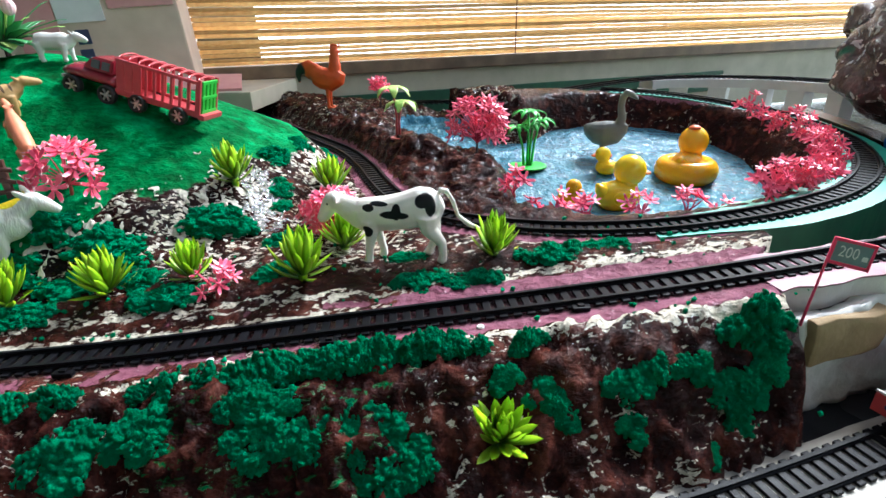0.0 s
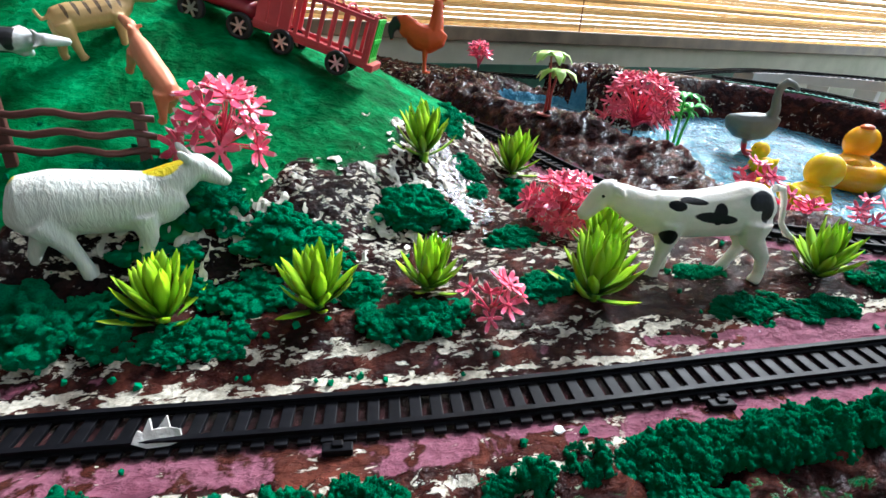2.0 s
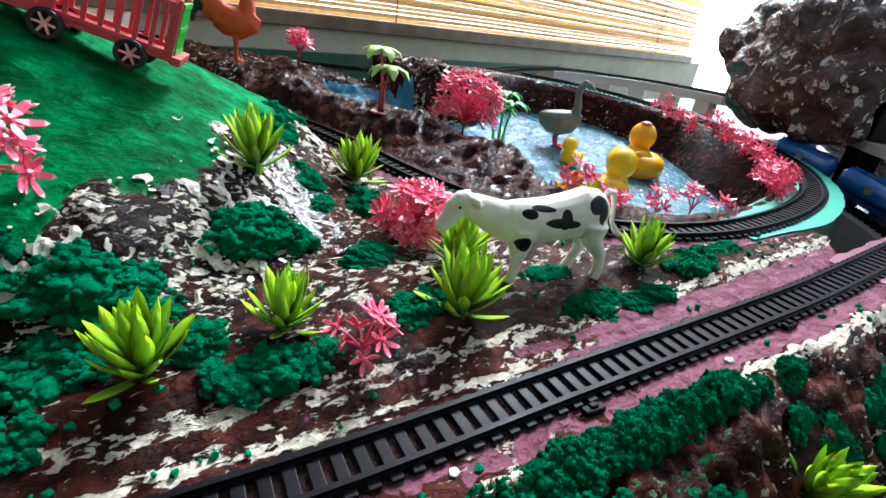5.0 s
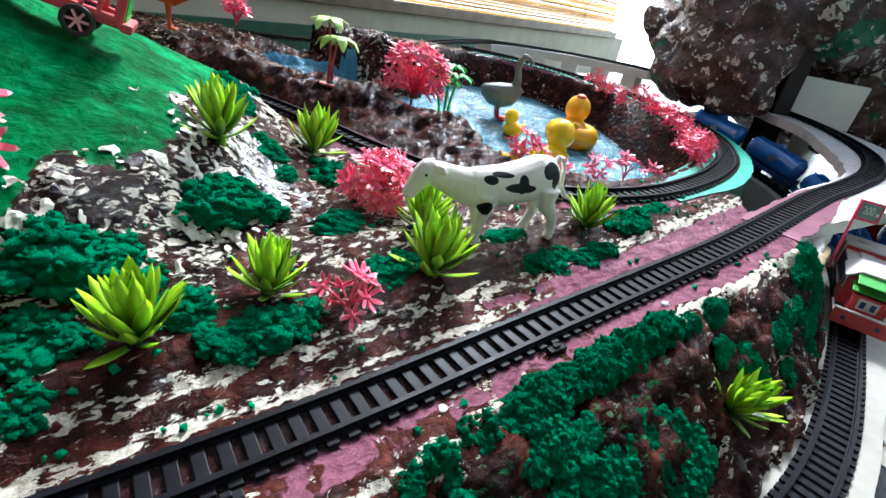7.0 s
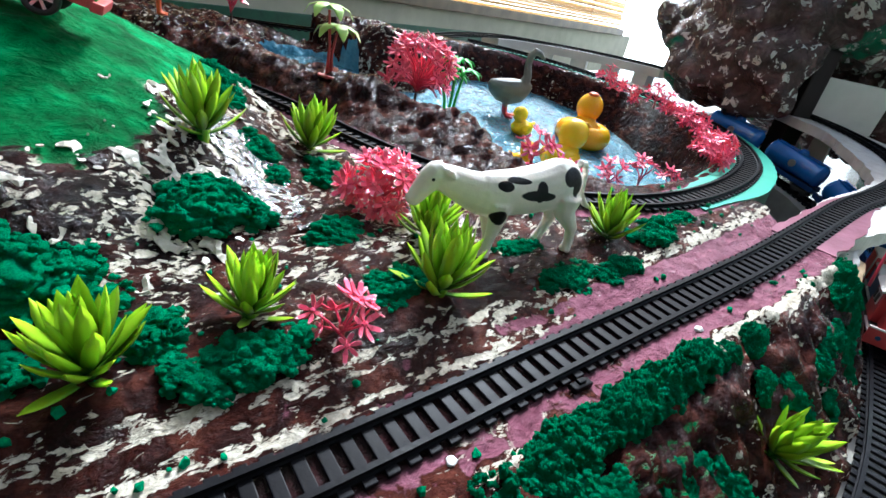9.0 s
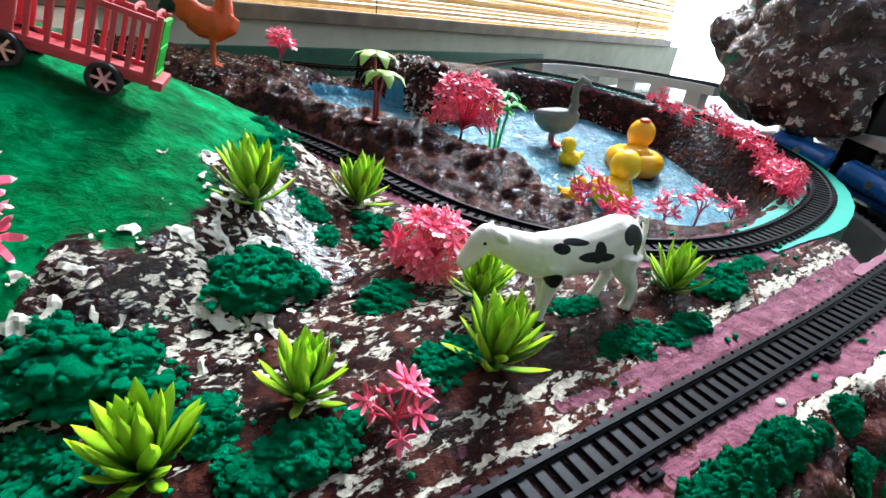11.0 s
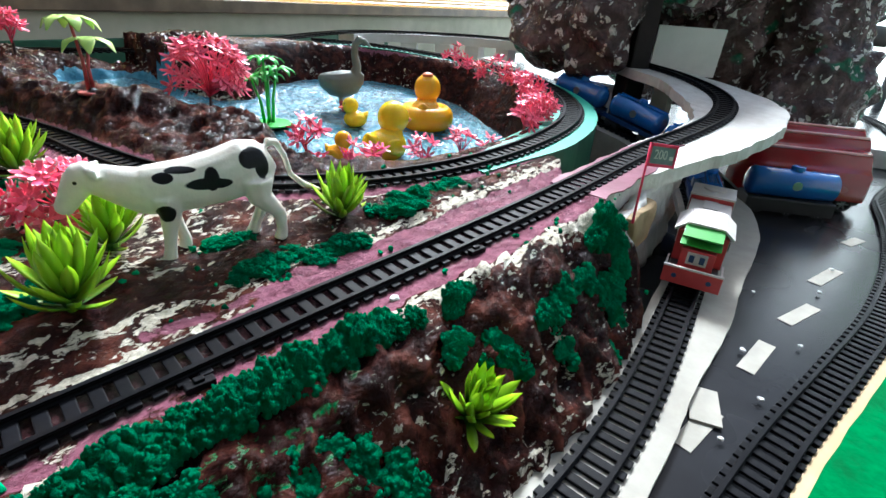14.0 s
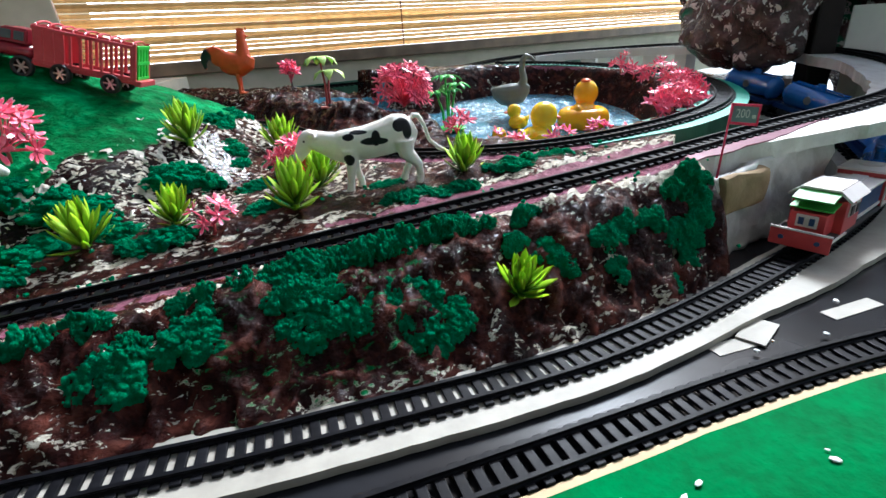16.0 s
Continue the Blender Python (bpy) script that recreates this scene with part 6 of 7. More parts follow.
def wheel(parent, x, y, z, r=0.0085, w=0.006):
    bm = bmesh.new()
    n = 22
    prof = [(r * 0.68, -w / 2), (r * 0.95, -w / 2), (r, -w * 0.3), (r, w * 0.3), (r * 0.95, w / 2), (r * 0.68, w / 2)]
    loops = [[bm.verts.new((a * math.cos(t), h, a * math.sin(t))) for a, h in prof] for t in (2 * math.pi * i / n for i in range(n))]
    for i in range(n):
        for j in range(len(prof)):
            bm.faces.new((loops[i][j], loops[(i + 1) % n][j], loops[(i + 1) % n][(j + 1) % len(prof)], loops[i][(j + 1) % len(prof)]))
    disc(bm, r * 0.70, w * 0.3, (0, 0, 0), "Y", 20)
    bmesh.ops.recalc_face_normals(bm, faces=bm.faces)
    wh = part("wheel", bm, M["tyre"], parent, "", True)
    wh.matrix_basis = Matrix.Translation((x, y, z))
    bm = bmesh.new()
    disc(bm, r * 0.20, w * 0.9, (0, 0, 0), "Y", 12)
    for k in range(6):
        a = 2 * math.pi * k / 6
        box(bm, (r * 0.62, w * 0.75, r * 0.15), (0.40 * r * math.cos(a), 0, 0.40 * r * math.sin(a)), Euler((0, -a, 0)))
    part("rim", bm, M["chrome"], wh, "silver spoked rim")
    return wh


def truck():
    rear, front = Vector((-0.2275, 0.4835, 0.1425)), Vector((-0.329, 0.4965, 0.1705))
    fx = (front - rear).normalized()
    fy = Vector((0, 0, 1)).cross(fx).normalized()
    fz = fx.cross(fy)
    m = Matrix(((fx.x, fy.x, fz.x), (fx.y, fy.y, fz.y), (fx.z, fy.z, fz.z))).to_4x4()
    m.translation = rear - fy * 0.015
    th = thing("toy_truck", m, "red toy pickup with a rose-red cattle trailer on the green hill", "toy truck")
    hw = 0.0135
    for x in (0.0, 0.040, 0.070, 0.104):
        for s in (-1, 1):
            wheel(th, x, 0.0145 * s, 0.0082, 0.0083 if x < 0.06 else 0.0088)
    # trailer
    bm = bmesh.new()
    box(bm, (0.084, 0.027, 0.0035), (0.022, 0, 0.0125), None, 0.0008)
    box(bm, (0.006, 0.031, 0.005), (-0.022, 0, 0.0125), None, 0.001)
    part("trailer_floor", bm, M["tpink"], th)
    for s in (-1, 1):
        for k in range(10):
            bm = bmesh.new()
            box(bm, (0.0024 if k < 7 else 0.0075, 0.0022, 0.0285), (-0.0165 + 0.0082 * k, hw * s, 0.0285), None, 0.0006)
            part("slat", bm, M["tpink"], th)
        bm = bmesh.new()
        for z, w in ((0.0155, 0.003), (0.0425, 0.003)):
            box(bm, (0.081, 0.0026, w), (0.0215, hw * s, z), None, 0.0006)
        part("side_rail", bm, M["tpink"], th)
    for k in range(9):
        bm = bmesh.new()
        tube(bm, [((-0.017 + 0.0095 * k, hw * math.cos(a), 0.0430 + 0.0045 * math.sin(a)), 0.0011, 0.0009) for a in (math.pi * i / 8 for i in range(9))], 6)
        part("roof_hoop", bm, M["tpink"], th)
    bm = bmesh.new()
    box(bm, (0.0020, 0.027, 0.032), (0.0605, 0, 0.0290), None, 0.0006)
    part("front_wall", bm, M["tpink"], th)
    bm = bmesh.new()
    for k in range(4):
        box(bm, (0.0018, 0.0036, 0.027), (-0.0200, -0.0090 + 0.006 * k, 0.0295), None, 0.0004)
    for z in (0.0165, 0.0295, 0.0430):
        box(bm, (0.0020, 0.024, 0.003), (-0.0202, 0, z), None, 0.0004)
    part("tail_gate", bm, M["bright"], th, "bright green slotted tail gate")
    for s in (-1, 1):
        bm = bmesh.new()
        box(bm, (0.0026, 0.0026, 0.034), (-0.0190, 0.0138 * s, 0.0290), None, 0.0006)
        part("rear_post", bm, M["tpink"], th)
    # cab
    bm = bmesh.new()
    side_tube(bm, [(0.064, 0.0195, 0.0060, 0.0140), (0.070, 0.0200, 0.0072, 0.0148), (0.095, 0.0205, 0.0076, 0.0150), (0.108, 0.0200, 0.0070, 0.0148), (0.1145, 0.0185, 0.0050, 0.0135)], 20)
    part("cab_body", bm, M["tred"], th, "", True)
    bm = bmesh.new()
    tube(bm, [((0.0645, 0, 0.0260), 0.0125, 0.0125, (0, 1, 0), (1, 0, 0)), ((0.0655, 0, 0.0262), 0.0125, 0.0002, (0, 1, 0), (1, 0, 0))], 4)
    bm.free()
    bm = bmesh.new()
    v = [bm.verts.new(p) for p in ((0.066, -0.0135, 0.0265), (0.096, -0.0135, 0.0265), (0.096, 0.0135, 0.0265), (0.066, 0.0135, 0.0265), (0.0665, -0.0112, 0.0385), (0.0855, -0.0112, 0.0385), (0.0855, 0.0112, 0.0385), (0.0665, 0.0112, 0.0385))]
    for q in ((0, 1, 2, 3), (4, 5, 6, 7), (0, 1, 5, 4), (1, 2, 6, 5), (2, 3, 7, 6), (3, 0, 4, 7)):
        bm.faces.new([v[i] for i in q])
    bmesh.ops.recalc_face_normals(bm, faces=bm.faces)
    bmesh.ops.bevel(bm, geom=list(bm.edges), offset=0.0012, segments=2, affect="EDGES")
    part("cab_roof", bm, M["tred"], th)
    for x, w in ((0.0725, 0.0075), (0.0825, 0.0080)):
        for s in (-1, 1):
            bm = bmesh.new()
            box(bm, (w, 0.0016, 0.0075), (x, 0.0124 * s, 0.0325), Euler((0.19 * s, 0, 0)), 0.0006)
            part("side_window", bm, M["glass"], th, "dark tinted window")
    bm = bmesh.new()
    box(bm, (0.0016, 0.021, 0.0110), (0.0912, 0, 0.0325), Euler((0, -0.72, 0)), 0.0006)
    part("windscreen", bm, M["glass"], th)
    for s in (-1, 1):
        bm = bmesh.new()
        ball(bm, (0.1135, 0.0095 * s, 0.0205), (0.0018, 0.0026, 0.0022), 0, None, 10)
        part("headlight", bm, M["chrome"], th, "small silver headlight")
    bm = bmesh.new()
    box(bm, (0.003, 0.028, 0.0035), (0.1150, 0, 0.0135), None, 0.0008)
    part("bumper", bm, M["chrome"], th, "silver front bumper")
    return th


truck()


# ---------------- trains ----------------
M["lred"] = plain("red_paper_print", (0.50, 0.035, 0.04), (0.66, 0.07, 0.075), 0.45, 90)
M["lblue"] = plain("navy_paper_print", (0.008, 0.035, 0.12), (0.015, 0.06, 0.18), 0.4, 90)
M["lpale"] = plain("pinkish_white_card", (0.60, 0.54, 0.52), (0.74, 0.69, 0.66), 0.55, 90)
M["lgreen"] = plain("leaf_green_card", (0.03, 0.30, 0.03), (0.07, 0.42, 0.06), 0.45, 90)
M["tank"] = plain("blue_gloss_plastic", (0.014, 0.125, 0.45), (0.028, 0.18, 0.58), 0.16, 60, relief=0.08, coat=0.6)
M["tankdk"] = plain("dark_blue_plastic", (0.005, 0.03, 0.12), (0.01, 0.05, 0.18), 0.35, 90)


QL, DL = curve_points(LINE_L, 0.002)
SL = np.arange(len(QL)) * 0.002


def on_line(q, s_tab, s, half, flip=1):
    """The pose of a vehicle whose middle stands s metres along a line, resting on two points of it."""
    a = np.array([np.interp(s - half, s_tab, q[:, k]) for k in range(3)])
    b_ = np.array([np.interp(s + half, s_tab, q[:, k]) for k in range(3)])
    x = Vector((b_ - a) * flip).normalized()
    y = Vector((0, 0, 1)).cross(x).normalized()
    z = x.cross(y)
    m = Matrix(((x.x, y.x, z.x), (x.y, y.y, z.y), (x.z, y.z, z.z))).to_4x4()
    m.translation = Vector((a + b_) / 2) + z * 0.0046
    return m


def bogie(parent, x):
    bm = bmesh.new()
    for s in (-1, 1):
        box(bm, (0.021, 0.0022, 0.0040), (x, 0.0105 * s, 0.0055), None, 0.0006)
    box(bm, (0.006, 0.021, 0.0030), (x, 0, 0.0070))
    bg = part("bogie", bm, M["dgrey"], parent)
    for dx in (-0.0065, 0.0065):
        for s in (-1, 1):
            bm = bmesh.new()
            disc(bm, 0.0048, 0.0020, (x + dx, 0.0083 * s, 0.0050), "Y", 18)
            disc(bm, 0.0056, 0.0008, (x + dx, 0.0070 * s, 0.0050), "Y", 18)
            part("wheel", bm, M["dgrey"], bg)
    return bg


def locomotive(m):
    """Card-clad toy diesel, nose towards +x, 165 mm long."""
    th = thing("toy_locomotive", m, "red, navy and white card-clad toy locomotive on the lower track", "toy locomotive")
    bogie(th, -0.052)
    bogie(th, 0.048)
    bm = bmesh.new()
    box(bm, (0.156, 0.029, 0.004), (-0.002, 0, 0.0110), None, 0.0006)
    part("chassis", bm, M["dgrey"], th)
    bm = bmesh.new()
    box(bm, (0.060, 0.0270, 0.0190), (-0.010, 0, 0.0225), None, 0.0006)
    part("engine_hood", bm, M["lblue"], th)
    for s in (-1, 1):
        bm = bmesh.new()
        box(bm, (0.060, 0.0008, 0.0022), (-0.010, 0.0141 * s, 0.0165))
        part("white_stripe", bm, M["lpale"], th)
    bm = bmesh.new()
    box(bm, (0.062, 0.0285, 0.0018), (-0.010, 0, 0.0333), None, 0.0004)
    rf = part("hood_roof", bm, M["lpale"], th, "pinkish white card roof")
    for x in (-0.004, 0.010):
        bm = bmesh.new()
        disc(bm, 0.0075, 0.0016, (x, 0, 0.0350), "Z", 20, 0.0004)
        part("fan", bm, M["lpale"], rf)
    bm = bmesh.new()
    box(bm, (0.024, 0.010, 0.0014), (-0.026, 0, 0.0349), None, 0.0003)
    part("vent", bm, M["lpale"], rf)
    # rear house
    bm = bmesh.new()
    box(bm, (0.036, 0.0300, 0.0250), (-0.059, 0, 0.0250), None, 0.0006)
    part("rear_house", bm, M["lred"], th)
    bm = bmesh.new()
    box(bm, (0.038, 0.0315, 0.0018), (-0.059, 0, 0.0384), None, 0.0004)
    rr = part("rear_roof", bm, M["lpale"], th)
    bm = bmesh.new()
    disc(bm, 0.0080, 0.0014, (-0.063, 0, 0.0399), "Z", 20, 0.0004)
    part("fan", bm, M["lpale"], rr)
    for s in (-1, 1):
        bm = bmesh.new()
        box(bm, (0.0030, 0.0008, 0.0250), (-0.0425, 0.0154 * s, 0.0250))
        box(bm, (0.0360, 0.0008, 0.0022), (-0.059, 0.0154 * s, 0.0140))
        part("white_stripe", bm, M["lpale"], th)
    # cab
    bm = bmesh.new()
    box(bm, (0.034, 0.0300, 0.0230), (0.037, 0, 0.0240), None, 0.0006)
    cb = part("cab", bm, M["lred"], th)
    for s in (-1, 1):
        for x in (0.031, 0.043):
            bm = bmesh.new()
            box(bm, (0.0085, 0.0008, 0.0085), (x, 0.0153 * s, 0.0280))
            part("window_frame", bm, M["lpale"], cb)
            bm = bmesh.new()
            box(bm, (0.0062, 0.0008, 0.0064), (x, 0.0159 * s, 0.0280))
            part("window", bm, M["black"], cb)
    bm = bmesh.new()
    box(bm, (0.040, 0.0200, 0.0018), (0.036, 0, 0.0418), None, 0.0004)
    for s in (-1, 1):
        box(bm, (0.040, 0.0095, 0.0016), (0.036, 0.0138 * s, 0.0388), Euler((-0.72 * s, 0, 0)), 0.0003)
    part("cab_roof", bm, M["lpale"], th)
    bm = bmesh.new()
    box(bm, (0.017, 0.0230, 0.0012), (0.0615, 0, 0.0385), Euler((0, 0.25, 0)), 0.0003)
    box(bm, (0.016, 0.0240, 0.0012), (0.0610, 0, 0.0320), Euler((0, 0.22, 0)), 0.0003)
    part("visor", bm, M["lgreen"], th, "two leaf green card visors over the nose")
    bm = bmesh.new()
    box(bm, (0.018, 0.0200, 0.0150), (0.062, 0, 0.0205), None, 0.0006)
    ns = part("nose", bm, M["lred"], th)
    bm = bmesh.new()
    box(bm, (0.0008, 0.0120, 0.0085), (0.0715, 0, 0.0225))
    part("badge_plate", bm, M["lpale"], ns)
    bm = bmesh.new()
    box(bm, (0.0008, 0.0030, 0.0050), (0.0721, -0.0030, 0.0225))
    box(bm, (0.0008, 0.0030, 0.0050), (0.0721, 0.0030, 0.0225))
    part("badge_bar", bm, M["lblue"], ns)
    bm = bmesh.new()
    box(bm, (0.0016, 0.0340, 0.0120), (0.0790, 0, 0.0110), None, 0.0004)
    bf = part("buffer_plate", bm, M["lred"], th, "wide red front plate with a pale edge")
    bm = bmesh.new()
    box(bm, (0.0020, 0.0345, 0.0012), (0.0790, 0, 0.0172))
    part("edge", bm, M["lpale"], bf)
    for s in (-1, 1):
        bm = bmesh.new()
        box(bm, (0.030, 0.0012, 0.0012), (0.0640, 0.0165 * s, 0.0135))
        part("side_rail", bm, M["lpale"], th)
        bm = bmesh.new()
        disc(bm, 0.0016, 0.0008, (0.0803, 0.0100 * s, 0.0110), "X", 12)
        part("lamp", bm, M["lblue"], bf)
    return th


def tank_wagon(m, label="glossy blue toy tank wagon coupled behind the locomotive"):
    th = thing("tank_wagon", m, label, "toy wagon", "blue tank wagons")
    bogie(th, -0.026)
    bogie(th, 0.026)
    bm = bmesh.new()
    box(bm, (0.080, 0.026, 0.0040), (0, 0, 0.0115), None, 0.0008)
    for s in (-1, 1):
        box(bm, (0.080, 0.002, 0.005), (0, 0.0130 * s, 0.0130), None, 0.0005)
        box(bm, (0.006, 0.004, 0.004), (0.042 * s, 0, 0.009))
    part("chassis", bm, M["tankdk"], th)
    bm = bmesh.new()
    r = 0.0142
    tube(bm, [((x, 0, 0.0285), r * f, r * f, (0, 1, 0), (0, 0, 1)) for x, f in ((-0.0385, 0.55), (-0.0375, 0.80), (-0.0355, 0.94), (-0.033, 1.0), (-0.0325, 1.03), (-0.0305, 1.03), (-0.030, 1.0), (0.030, 1.0), (0.0305, 1.03), (0.0325, 1.03), (0.033, 1.0), (0.0355, 0.94), (0.0375, 0.80), (0.0385, 0.55))], 28)
    part("barrel", bm, M["tank"], th, "", True)
    bm = bmesh.new()
    disc(bm, 0.0058, 0.0060, (0, 0, 0.0435), "Z", 20, 0.0010)
    disc(bm, 0.0040, 0.0020, (0, 0, 0.0470), "Z", 16, 0.0005)
    part("dome", bm, M["tank"], th)
    for s in (-1, 1):
        bm = bmesh.new()
        disc(bm, 0.0046, 0.0008, (0, 0.0141 * s, 0.0290), "Y", 18)
        part("round_badge", bm, M["chrome"], th)
        bm = bmesh.new()
        box(bm, (0.070, 0.0020, 0.0012), (0, 0.0055 * s, 0.0425))
        part("walkway", bm, M["tank"], th)
    return th


front_s = float(SL[np.argmin(np.hypot(QL[:, 0] - 0.280, QL[:, 1] - 0.2325))])
locomotive(on_line(QL, SL, front_s + 0.082, 0.05, -1) @ Matrix.Diagonal((1.0, 1.18, 1.1, 1)))
for k in range(4):
    tank_wagon(on_line(QL, SL, front_s + 0.170 + 0.040 + 0.089 * k, 0.026, -1))


# ---------------- parked vehicles ----------------
M["ribred"] = plain("red_gloss_plastic", (0.24, 0.005, 0.010), (0.34, 0.011, 0.018), 0.22, 60, relief=0.05, coat=0.15)


# ridge tops coloured pale: a highlight painted onto the red plastic
M["ribtop"] = plain("red_plastic_painted_shine", (0.55, 0.16, 0.16), (0.80, 0.46, 0.44), 0.14, 40, relief=0.05, coat=0.6)


def red_carrier():
    a, b_ = Vector((0.622, 0.366, 0)), Vector((0.716, 0.264, 0))
    d = (b_ - a).normalized()
    m = Matrix.Translation((a + b_) / 2 + Vector((0, 0, -0.0015))) @ Matrix.Rotation(math.atan2(d.y, d.x), 4, "Z")
    th = thing("toy_carrier", m, "glossy red ribbed toy truck body parked under the bridge", "toy truck")
    L = (b_ - a).length
    bm = bmesh.new()
    n = 40
    prof = []
    for i in range(n + 1):
        u = -1 + 2 * i / n
        prof.append((0.050 * u, 0.088 - 0.044 * abs(u) ** 1.7 + 0.0025 * math.cos(u * 18.5)))
    rows = []
    for x in (-L / 2, -L / 2 + 0.003, L / 2 - 0.003, L / 2):
        f = 1.0 if abs(x) < L / 2 - 0.001 else 0.95
        rows.append([bm.verts.new((x, y, 0.014)) for y in (-0.050 * f,)] + [bm.verts.new((x, y * f, z * f)) for y, z in prof] + [bm.verts.new((x, 0.050 * f, 0.014))])
    for r0, r1 in zip(rows, rows[1:]):
        for i in range(len(r0) - 1):
            bm.faces.new((r0[i], r0[i + 1], r1[i + 1], r1[i]))
    bm.faces.new(rows[0])
    bm.faces.new(rows[-1][::-1])
    bmesh.ops.recalc_face_normals(bm, faces=bm.faces)
    part("body", bm, M["ribred"], th, "", True)
    # ridges whose pale colour stands for the gloss line along each
    for u in (-0.68, -0.34, 0.0, 0.34, 0.68):
        bm = bmesh.new()
        z = 0.088 - 0.044 * abs(u) ** 1.7 + 0.0026
        tube(bm, [((x, 0.050 * u, z), 0.0024, 0.0018, (0, 1, 0), (0, 0, 1)) for x in (-L * 0.47, -L * 0.2, L * 0.2, L * 0.47)], 12)
        part("rib", bm, M["ribtop"], th, "ridge with its highlight painted pale", True)
    bm = bmesh.new()
    box(bm, (L * 0.96, 0.090, 0.008), (0, 0, 0.0125), None, 0.001)
    part("chassis", bm, M["dgrey"], th)
    for x in (-0.35, 0.35):
        for s in (-1, 1):
            wheel(th, x * L, 0.046 * s, 0.010, 0.010, 0.007)
    bm = bmesh.new()
    box(bm, (0.004, 0.080, 0.006), (L / 2 + 0.003, 0, 0.016), None, 0.001)
    part("bumper", bm, M["chrome"], th, "silver bumper")
    return th


def blue_tanker():
    a, b_ = Vector((0.565, 0.318, 0)), Vector((0.625, 0.252, 0))
    d = (b_ - a).normalized()
    m = Matrix.Translation((a + b_) / 2 + Vector((0, 0, -0.0015))) @ Matrix.Rotation(math.atan2(d.y, d.x), 4, "Z")
    th = thing("toy_tanker", m, "blue toy tanker parked on the road beside the red truck", "toy truck")
    bm = bmesh.new()
    r = 0.0165
    tube(bm, [((x, 0, 0.0345), r * f, r * f, (0, 1, 0), (0, 0, 1)) for x, f in ((-0.047, 0.6), (-0.0455, 0.85), (-0.043, 1.0), (0.043, 1.0), (0.0455, 0.85), (0.047, 0.6))], 28)
    part("barrel", bm, M["tank"], th, "", True)
    bm = bmesh.new()
    disc(bm, 0.0070, 0.0060, (0.002, 0, 0.0525), "Z", 20, 0.0012)
    part("dome", bm, M["tank"], th)
    bm = bmesh.new()
    disc(bm, 0.0050, 0.0008, (0.0, -0.0166, 0.0360), "Y", 18)
    part("round_badge", bm, M["chrome"], th)
    bm = bmesh.new()
    # chassis box brought down over the wheels: its dark sides stand for shade
    box(bm, (0.094, 0.033, 0.0165), (0, 0, 0.0112), None, 0.002)
    part("chassis", bm, M["dgrey"], th)
    for x in (-0.032, 0.0, 0.032):
        for s in (-1, 1):
            wheel(th, x, 0.0125 * s, 0.0065, 0.0065, 0.006)
    return th


red_carrier()
blue_tanker()


# ---------------- rock tunnel, board, piers ----------------
def rock_material():
    m, t, b = nodes_of("painted_rock")
    mid, fl = tex(t, 38.0, 6.0, 0.65, 0.8), tex(t, 72.0, 8.0, 0.62, 0.5)
    col = ramp(t, mid, [(0.3, (0.022, 0.013, 0.013)), (0.52, (0.075, 0.038, 0.035)), (0.72, (0.19, 0.12, 0.115))])
    col = mixc(t, ramp(t, tex(t, 11.0, 3.0), [(0.57, (0, 0, 0)), (0.60, (1, 1, 1))]), col, ramp(t, mid, [(0.3, (0.003, 0.07, 0.04)), (0.7, (0.01, 0.19, 0.09))]))
    col = mixc(t, ramp(t, fl, [(0.580, (0, 0, 0)), (0.60, (1, 1, 1))]), col, (0.60, 0.58, 0.54))
    t.links.new(col, b.inputs["Base Color"])
    b.inputs["Roughness"].default_value = 0.24
    bump(t, b, fl, 0.9, 0.010)
    return m


M["rock"] = rock_material()


def rocks(name, balls, label, voxel=0.007, amp=0.016):
    bm = bmesh.new()
    for c, r in balls:
        ball(bm, c, r, 0, None, 16)
    ob = mesh_object(name, bm, M["rock"], None, "", True)
    mod = ob.modifiers.new("skin", "REMESH")
    mod.mode, mod.voxel_size, mod.use_smooth_shade = "VOXEL", voxel, True
    tx = bpy.data.textures.new("rock_relief", "MUSGRAVE")
    tx.noise_scale = 0.035
    d = ob.modifiers.new("relief", "DISPLACE")
    d.texture, d.strength, d.mid_level, d.texture_coords = tx, amp, 0.5, "LOCAL"
    return tagged(ob, label, "rock tunnel", "", "structure")


# the last two lumps are added to stand for the mouth's dark interior
rocks("rock_tunnel", [((0.548, 0.560, 0.180), (0.034, 0.058, 0.064)), ((0.543, 0.615, 0.178), (0.034, 0.050, 0.062)), ((0.556, 0.660, 0.180), (0.042, 0.048, 0.058)), ((0.590, 0.600, 0.245), (0.070, 0.10, 0.055)), ((0.645, 0.73, 0.225), (0.07, 0.085, 0.045)), ((0.70, 0.640, 0.260), (0.13, 0.16, 0.055)), ((0.68, 0.52, 0.265), (0.12, 0.09, 0.055)), ((0.82, 0.54, 0.275), (0.13, 0.13, 0.065)), ((0.875, 0.43, 0.20), (0.085, 0.085, 0.10)), ((0.865, 0.405, 0.09), (0.095, 0.085, 0.12)), ((0.80, 0.400, 0.05), (0.07, 0.05, 0.07)), ((0.79, 0.59, 0.17), (0.095, 0.12, 0.10)), ((0.765, 0.485, 0.17), (0.040, 0.045, 0.09))], "dark brown and grey painted rock tunnel with green patches", 0.006, 0.012)
bm = bmesh.new()
box(bm, (0.032, 0.026, 0.22), (0, 0, 0.11), None, 0.003)
ob = tagged(mesh_object("tunnel_pillar", bm, plain("near_black_brown_paint", (0.003, 0.0022, 0.002), (0.016, 0.008, 0.007), 0.5, 60, relief=0.5, depth=0.001, spec=0.15)), "dark brown pillar holding up the rock tunnel", "pillar", "", "structure")
